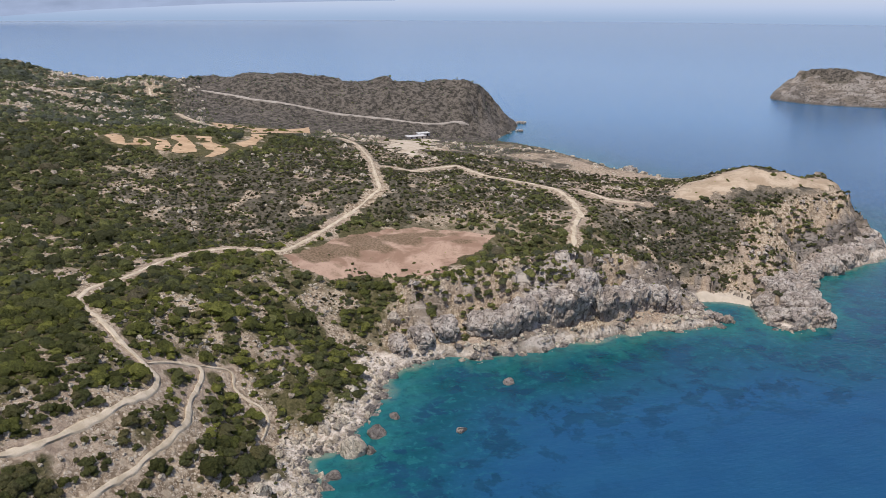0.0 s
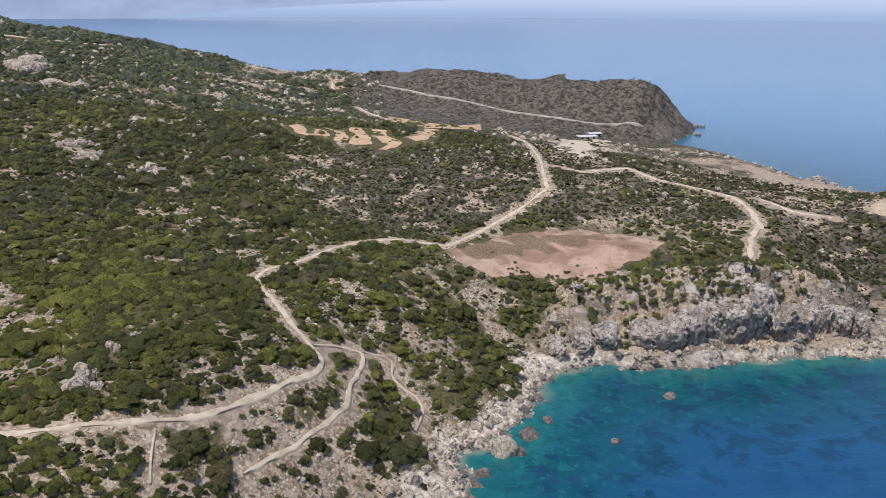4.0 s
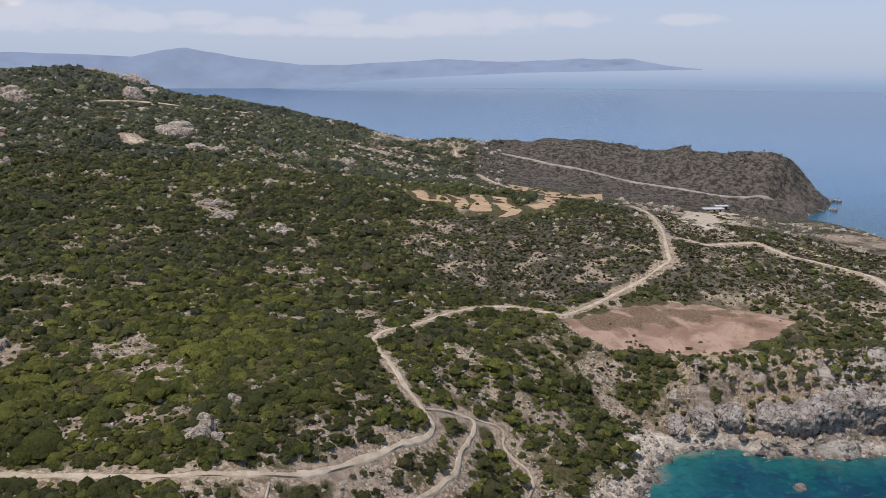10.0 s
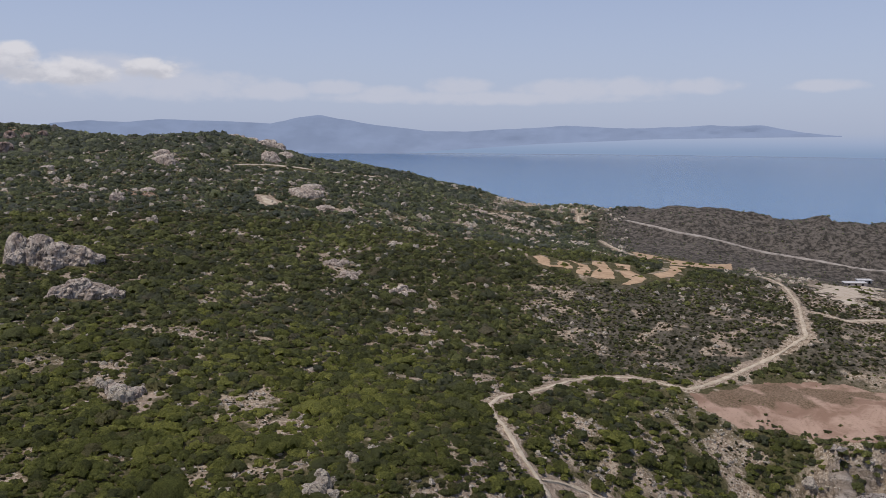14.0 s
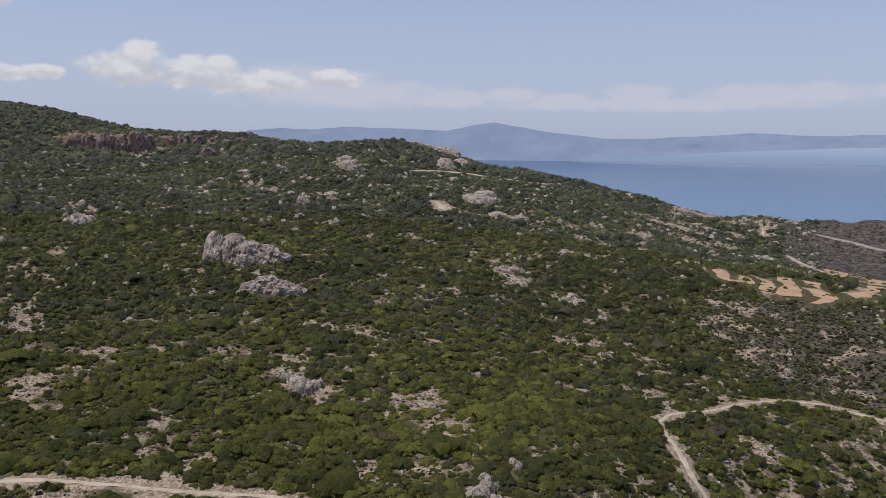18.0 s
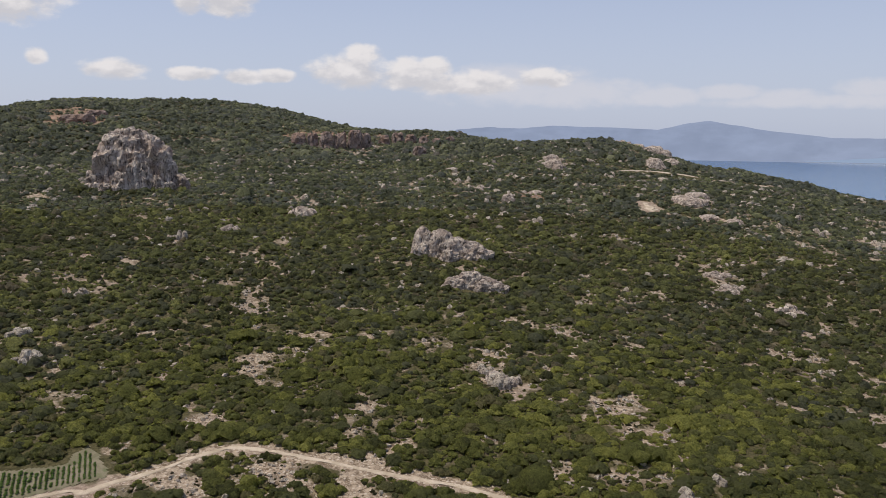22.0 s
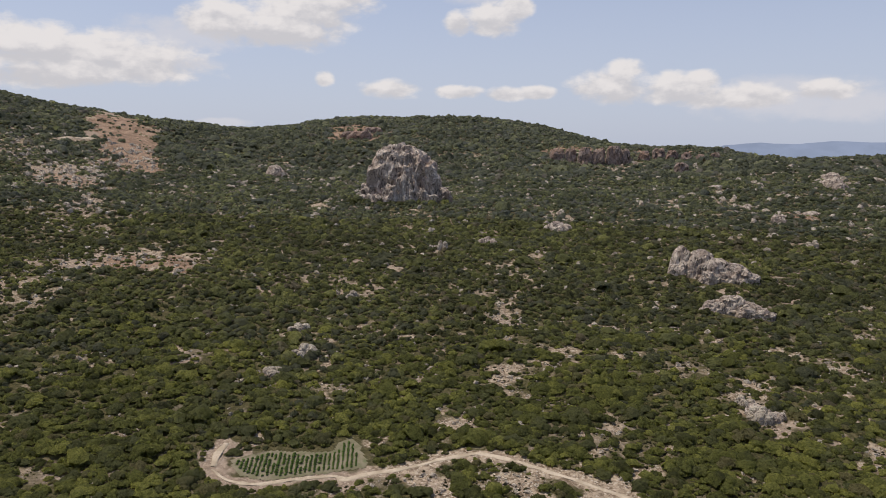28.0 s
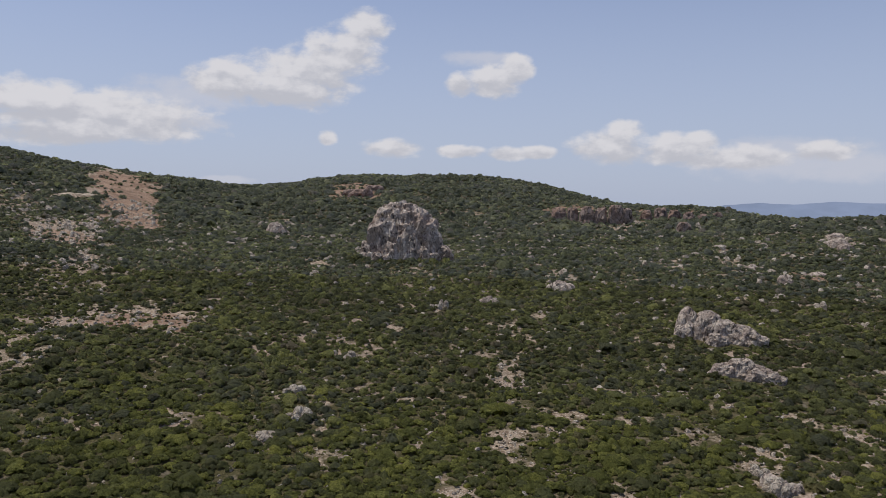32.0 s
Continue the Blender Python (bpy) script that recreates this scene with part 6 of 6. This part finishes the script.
def crag_face(ball, seed, size, square=3.0, cell=5.0, depth=1.0, trim=(0.62, 0.85)):
    """A steep body of broken rock, cut by planes and cracked into blocks that stand in and out."""
    v, f = ball
    r = np.random.default_rng(seed)
    o = Vector((seed * 2.7 % 37, seed * 1.9 % 41, seed * 0.7 % 29))
    size = np.array(size)
    # from a ball towards a box with rounded shoulders, then cut by planes
    p = v / (np.abs(v) ** square).sum(1)[:, None] ** (1 / square)
    n = r.normal(size=(9, 3)) * np.array([1, 1, 0.8])
    n /= np.linalg.norm(n, axis=1)[:, None]
    far = np.abs(n) @ np.ones(3)
    cut = (p @ n.T) / (far * r.uniform(*trim, 9))[None]
    p = p / np.maximum(cut.max(1), 1.0)[:, None]
    out = []
    for a in p * size:
        q = Vector(a)
        q += 0.9 * noise.noise_vector(q / (cell * 0.8) + o)
        near, spots = noise.voronoi(q / cell + o)
        small, bits = noise.voronoi(q / (cell * 0.42) - o)
        dent = 1.5 * noise.noise(spots[0] * 5.3) - 0.8 * max(0.0, 0.14 - (near[1] - near[0])) / 0.14
        dent += 0.7 * noise.noise(bits[0] * 7.7) + 0.3 * noise.noise(q / 0.9 + o)
        out.append(depth * dent)
    away = v * np.array([1, 1, 0.75])
    return p * size + away * np.array(out)[:, None], f


def rock(name, label, category, x, y, w, h, seed, mat, ball, group="", deep=0.8, turn=0.0, sink=0.12, shape=(4, 0.5, 0.74)):
    """A rock, or a weathered outcrop of several blocks grown together."""
    blocks, spread, main = shape
    ground = max(float(height(np.array([x]), np.array([y]))[0]), -0.6)
    r = np.random.default_rng(seed + 900)
    size = np.array([w / 2, w * deep / 2, h])
    top = None
    for k in range(blocks):
        if blocks == 1:
            v, f = block(ball, seed * 17 + k)
            top = new(name, mesh_of(name, v * size, f, mat))
            break
        if k == 0:
            top = new(name)
            grow_by, c = np.array((main, main + 0.06, 0.95)), np.array((r.uniform(-0.15, 0.15), 0.1, 0.0))
        else:
            a = r.uniform(-2.9, 0.4) if k % 2 else r.uniform(0, 6.28)
            q = r.uniform(0.6, 1.0) * spread
            grow_by = np.array((0.5, 0.5, 0.62)) * r.uniform(0.7, 1.15)
            c = np.array((q * math.cos(a), q * math.sin(a), r.uniform(-0.1, 0.22)))
        v, f = crag_face(ball, seed * 17 + k, grow_by * size, 2.5, max(1.2, 0.17 * w), 0.035 * w)
        ob = new("rock_face", mesh_of("rock_face", v, f, mat))
        ob.parent = top
        ob.matrix_basis = Matrix.Translation(c * size)
    top.matrix_basis = pose(x, y, ground - sink * h, 0, 0, turn)
    return tagged(top, label, category, group)


def make_tower(x, y, w, h, turn):
    """A domed crag with lower buttresses about its foot."""
    top = new("rock_tower")
    ground = float(height(np.array([x]), np.array([y]))[0])
    top.matrix_basis = pose(x, y, ground, 0, 0, turn)
    tagged(top, "tall domed grey limestone crag rising from the woods", "crag")
    # across, towards the back, half width, half depth, height, turn
    rows = [(-2.0, 6, 22.0, 20, 43, 0), (7, 2, 19.0, 17, 40, 8), (-12, 0, 13.5, 13, 36, -6), (20, -2, 10.5, 11, 26, 12), (-23, -3, 8, 9, 17, 20),
            (29, -7, 7, 6, 13, -10), (3, -12, 9, 7, 24, 5), (-9, -14, 7, 6, 15, -14), (14, -14, 6, 6, 12, 20), (-28, -9, 5, 5, 7, 0), (21, -15, 5, 4, 7, 30), (-18, -16, 5, 5, 7, -20)]
    for k, (u, v, half, deep, tall, a) in enumerate(rows):
        bv, bf = crag_face((BALL5_V, BALL5_F) if k < 2 else (BALL4_V, BALL4_F), 300 + k, (half, deep, tall * w / 60), 2.5 if k < 3 else 2.1, 6.5 if k < 3 else 4.5, 3.4 if k < 3 else 2.0, (0.8, 1.0))
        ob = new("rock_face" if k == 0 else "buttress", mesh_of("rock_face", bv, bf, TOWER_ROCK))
        ob.parent = top
        ob.matrix_basis = pose(u * w / 60, v * w / 60, -0.05 * h, 0, 0, a)


def make_outcrop(x, y, turn, rows, seed, label):
    """A broad outcrop of tilted slabs: rows of across, back, half width, half depth, height, tilt across, turn."""
    top = new("outcrop")
    ground = float(height(np.array([x]), np.array([y]))[0])
    top.matrix_basis = pose(x, y, ground - 0.6, 0, 0, turn)
    tagged(top, label, "rock outcrop", "outcrops on the hillside")
    for k, (u, v, half, deep, tall, tilt, a) in enumerate(rows):
        bv, bf = crag_face((BALL4_V, BALL4_F), seed + k, (half, deep, tall), 2.6, 3.4, 0.9)
        ob = new("rock_face", mesh_of("rock_face", bv, bf, LIMESTONE))
        ob.parent = top
        ob.matrix_basis = pose(u, v, 0, 0, tilt, a)


B4, B3, B2 = (BALL4_V, BALL4_F), (BALL3_V, BALL3_F), (BALL_V, BALL_F)
for n, (x, y, w, h) in enumerate(CRAGS + CRAGS_EAST + CREST_CRAGS):
    out = Vector((x, y)).normalized()
    turn = -math.degrees(math.atan2(x, y))
    if n == 0:
        make_tower(x + out.x * 20, y + out.y * 20, w, h, turn)
    elif n == 1:
        make_outcrop(x + out.x * 9, y + out.y * 9, turn, [(-15, 3, 6.5, 7, 15, 4, 10), (-7.5, 2, 7.5, 7, 14, 8, -6), (0, 0, 8.5, 7, 10.5, 12, 5), (9, -1, 7.5, 6, 8.2, 14, -8), (16, -2, 5.5, 5, 4.6, 12, 12), (-17, -4, 4, 4, 7, -5, 20), (-2, -7, 5, 3.5, 4.5, 5, 0)], 40, "broad grey limestone outcrop sloping down among pines")
    elif n == 2:
        make_outcrop(x + out.x * 5, y + out.y * 5, turn, [(-8, 1, 6, 5, 6.2, -6, 6), (-2, 2, 6.5, 5, 8.2, 4, -8), (5, 1, 5.5, 5, 5.8, 12, 10), (12, 0, 4.5, 4, 4.0, 8, -12), (-12, -2, 3, 3, 3.2, -8, 0)], 60, "low humped limestone outcrop with a pale top")
    else:
        rock("outcrop", "weathered grey limestone outcrop in the scrub", "rock outcrop", x + out.x * w * 0.3, y + out.y * w * 0.3, w, h * 0.8, 20 + n, PALE_STONE if w < 11 else LIMESTONE, B3, "outcrops on the hillside", 0.8, turn, 0.2, (6, 0.95, 0.5) if w < 14 else (4, 0.6, 0.74))
for n, (x, y, w, h) in enumerate(BOULDERS):
    out = Vector((x, y)).normalized()
    if 9 <= n <= 14 or n == 16:
        continue
    wet = n in (1, 2, 3, 4, 5, 6, 8)
    rock("boulder", "dark wet boulder standing in the shallows" if wet else "large pale limestone boulder on the shore",
         "boulder", x + out.x * w * 0.3, y + out.y * w * 0.3, w * (1.3 if n == 0 else 1.2), h * (1.2 if n == 0 else 1.0), 60 + n, DARK_STONE if wet else PALE_STONE, B3, "shore boulders", 0.85, n * 37, 0.08, (1, 0.0, 1.0))


for n, (x, y, w) in enumerate(SLOPE_BOULDERS):
    if min(float(from_line(np.array([x]), np.array([y]), line)[0]) - half for line, half in ROAD_LINES) < w / 2:
        continue
    rock("boulder", "broad pale boulder above the shore rubble" if w > 3 else "white limestone boulder among the shrubs", "boulder", x, y, w * 1.05, w * 0.52, 400 + n, PALE_STONE, B3 if w > 3 else B2,
         "boulders on the lower slope", 0.8, n * 53, 0.15, (1, 0.0, 1.0))


def stone_template(seed, ball=(ICO_V, ICO_F)):
    r = np.random.default_rng(seed)
    v = ball[0] * (1 + 0.32 * r.uniform(-1, 1, (len(ball[0]), 1))) * np.array([1, r.uniform(0.6, 0.9), r.uniform(0.5, 0.75)])
    return v, ball[1]


stones_t = [stone_template(k) for k in range(10)]
x, y = lattice(0.9, 150, 345, -10, 49)
s = shore_dist(x, y)
cl = cliffness(x, y)
band = step(14 - 5 * cl, 3, s + 4 * fbm(x, y, 14, 2, 33)) * step(-3.5, 0.5, s)
m = (rng.uniform(0, 1, len(x)) < band * np.where(cl > 0.5, 0.5, 0.75)) & (rough(x, y) > 0.5)
x, y, s = x[m], y[m], s[m]
sizes = 0.28 + 1.7 * rng.uniform(0, 1, len(x)) ** 4.5
dark = (s < 2.5) & (rng.uniform(0, 1, len(x)) < 0.5)
pl = np.column_stack([x, y, np.maximum(height(x, y), -0.2)])
scatter("shore_rubble", "pale limestone rubble and boulders along the water", "stones", stones_t, pl[~dark], sizes[~dark], sizes[~dark], PALE_STONE, False)
scatter("tideline_rocks", "dark wet rocks at the tideline", "stones", stones_t, pl[dark], sizes[dark] * 1.3, sizes[dark], DARK_STONE, False)

x, y = lattice(2.6, 120, 900, -90, 52)
s = shore_dist(x, y)
m = (s > 18) & ~((x > 40) & (np.hypot(x, y) > 640))
x, y, s = x[m], y[m], s[m]
b = bareness(x, y) * (1 - 0.5 * cliffness(x, y))
m = (rng.uniform(0, 1, len(x)) < 0.06 + 0.05 * (np.hypot(x, y) < 420) + 0.04 * (np.hypot(x, y) < 215) * (np.hypot(x, y) < 640) + 0.42 * b * step(0.2, 0.6, b) * np.where(x > 60, 0.4, 1) * (1 - 0.5 * garrigue(x, y)) * np.where(np.hypot(x, y) > 640, 0.55, 1)) & (rough(x, y) > 0.7)
x, y = x[m], y[m]
sizes = (0.35 + 1.4 * rng.uniform(0, 1, len(x)) ** 4) * np.clip(np.hypot(x, y) / 300, 0.8, 2.3)
scatter("scattered_stones", "grey-white limestone blocks scattered over open ground", "stones", stones_t, np.column_stack([x, y, height(x, y)]), sizes, sizes * 1.15, PALE_STONE, False)

BOX_V = np.array([(a, b, c) for a in (-0.62, 0.62) for b in (-0.62, 0.62) for c in (-0.62, 0.62)])
BOX_F = np.array([(0, 1, 3), (0, 3, 2), (4, 6, 7), (4, 7, 5), (0, 4, 5), (0, 5, 1), (2, 3, 7), (2, 7, 6), (0, 2, 6), (0, 6, 4), (1, 5, 7), (1, 7, 3)])


def shard(seed):
    r = np.random.default_rng(seed)
    q = np.array(Euler(r.uniform(-0.5, 0.5, 3)).to_matrix())
    return (BOX_V * (1 + 0.35 * r.uniform(-1, 1, (8, 3)))) @ q.T * np.array([1, r.uniform(0.55, 0.95), r.uniform(0.5, 0.85)]), BOX_F


shards_t = [shard(500 + k) for k in range(12)]
x, y = lattice(1.0, 120, 345, -92, 50)
s = shore_dist(x, y)
m = s > 12
x, y, s = x[m], y[m], s[m]
b = open_ground(x, y) * (1 - 0.4 * cliffness(x, y))
m = (rng.uniform(0, 1, len(x)) < np.where(x > 55, 0.3, np.where(x < -60, 0.3, 0.5)) * step(0.25, 0.75, b + 0.5 * fbm(x, y, 8, 2, 39))) & (rough(x, y) > 0.3)
x, y = x[m], y[m]
sizes = 0.16 + 1.0 * rng.uniform(0, 1, len(x)) ** 3.2
scatter("field_rubble", "small white limestone rubble strewn on dry soil", "stones", shards_t, np.column_stack([x, y, height(x, y)]), sizes, sizes * 0.9, PALE_STONE, False)

def cliff_part(name, label, x, y, z, half, deep, tall, lean, turn, seed, mat=CLIFF_ROCK, cell=4.0, depth=1.0, ball=B4):
    """A face or buttress of rock standing in the ground; lean tips it towards the sea."""
    bv, bf = crag_face(ball, seed, (half, deep, tall), 3.4, cell, depth)
    ob = new(name, mesh_of(name, bv, bf, mat))
    ob.matrix_basis = pose(x, y, z, 0, 0, turn) @ pose(0, 0, 0, lean, 0, 0)
    return tagged(ob, label, "rock outcrop", "buttresses of the cliff")


# overhanging faces at the foot of the cliff: place, half width, height, lean, turn
for n, (x, y, half, tall, lean, turn) in enumerate(CLIFF_FACES):
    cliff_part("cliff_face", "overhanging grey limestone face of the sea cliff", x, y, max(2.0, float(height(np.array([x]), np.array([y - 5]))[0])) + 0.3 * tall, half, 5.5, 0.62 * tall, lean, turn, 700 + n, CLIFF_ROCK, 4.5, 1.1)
for n, (x, y, half, tall) in enumerate(SPIT_ROCKS):
    cliff_part("spit_rock", "jagged pale limestone rock of the low spit", x, y, 0.3, half, half * 0.85, tall, 0, n * 47, 730 + n, CLIFF_ROCK, 3.2, 1.1)
for n, (x, y, half, tall) in enumerate(RED_CRAGS):
    ground = float(height(np.array([x]), np.array([y]))[0])
    cliff_part("red_crag", "reddish crag face standing among crest pines", x, y, ground, half, half * 0.7, tall, 0, -math.degrees(math.atan2(x, y)) + 15 * math.sin(n * 1.7), 760 + n, RED_ROCK, 5.0, 1.6, B3)

# blocks and ledges of the cliff face
x, y = lattice(2.3, 240, 480, 17, 52)
s = shore_dist(x, y)
cl = cliffness(x, y)
m = (s > 5) & (s < 44) & (rng.uniform(0, 1, len(x)) < cl * (0.1 + 0.4 * step(0.0, 0.6, fbm(x, y, 16, 2, 88)))) & (rough(x, y) > 0.6)
x, y = x[m], y[m]
sizes = 0.8 + 2.2 * rng.uniform(0, 1, len(x)) ** 2.5
ledge_t = [shard(540 + k) for k in range(12)]
scatter("cliff_blocks", "broken limestone blocks and ledges of the cliff face", "stones", ledge_t, np.column_stack([x, y, height(x, y) - 0.15 * sizes]), sizes, sizes * 0.9, CLIFF_ROCK, False)


# ---- sheds on the flat ----
def part(name, bm, mat, parent, label=""):
    me = bpy.data.meshes.new(name)
    bm.to_mesh(me)
    bm.free()
    me.materials.append(mat)
    ob = new(name, me)
    ob.parent = parent
    return tagged(ob, label) if label else ob


def slab(sx, sy, sz, x=0, y=0, z=0, tilt=0.0, bevel=0.05):
    bm = bmesh.new()
    bmesh.ops.create_cube(bm, size=1, matrix=Matrix.Translation((x, y, z)) @ Matrix.Rotation(tilt, 4, "X") @ Matrix.Diagonal((sx, sy, sz, 1)))
    bmesh.ops.bevel(bm, geom=bm.edges[:], offset=bevel, segments=1, affect="EDGES")
    return bm


SHED_WALL = earth_material("shed_plaster", (0.42, 0.37, 0.32), (0.52, 0.47, 0.41), (0.30, 0.26, 0.22), 0.8)
SHED_ROOF = earth_material("shed_sheet_roof", (0.46, 0.44, 0.42), (0.58, 0.56, 0.53), (0.36, 0.32, 0.28), 0.8)
DOORWAY_SHADE = earth_material("doorway_shade", (0.03, 0.027, 0.024), (0.05, 0.045, 0.04), (0.02, 0.02, 0.02), 1.0)


def shed(x, y, long, deep, tall, turn, label):
    top = tagged(new("shed"), label, "shed")
    top.matrix_basis = pose(x, y, float(height(np.array([x]), np.array([y]))[0]) - 0.2, 0, 0, turn)
    part("wall", slab(long, deep, tall, 0, 0, tall / 2), SHED_WALL, top)
    part("roof", slab(long + 0.8, deep + 0.9, 0.18, 0, 0, tall + 0.25, 0.09, 0.03), SHED_ROOF, top, "pale sheet roof")
    # no real openings: near-black panels on the wall stand for their inner shade
    for k in range(3):
        part("doorway", slab(1.6, 0.06, 1.9, (k - 1) * long * 0.3, -deep / 2 - 0.02, 1.0, 0, 0.01), DOORWAY_SHADE, top, "near-black panel for the shade inside a doorway")


shed(205, 658, 17, 5, 2.4, 8, "long low farm shed with a pale sheet roof")
shed(216, 672, 11, 4.5, 2.3, 8, "small low farm shed with a pale roof")
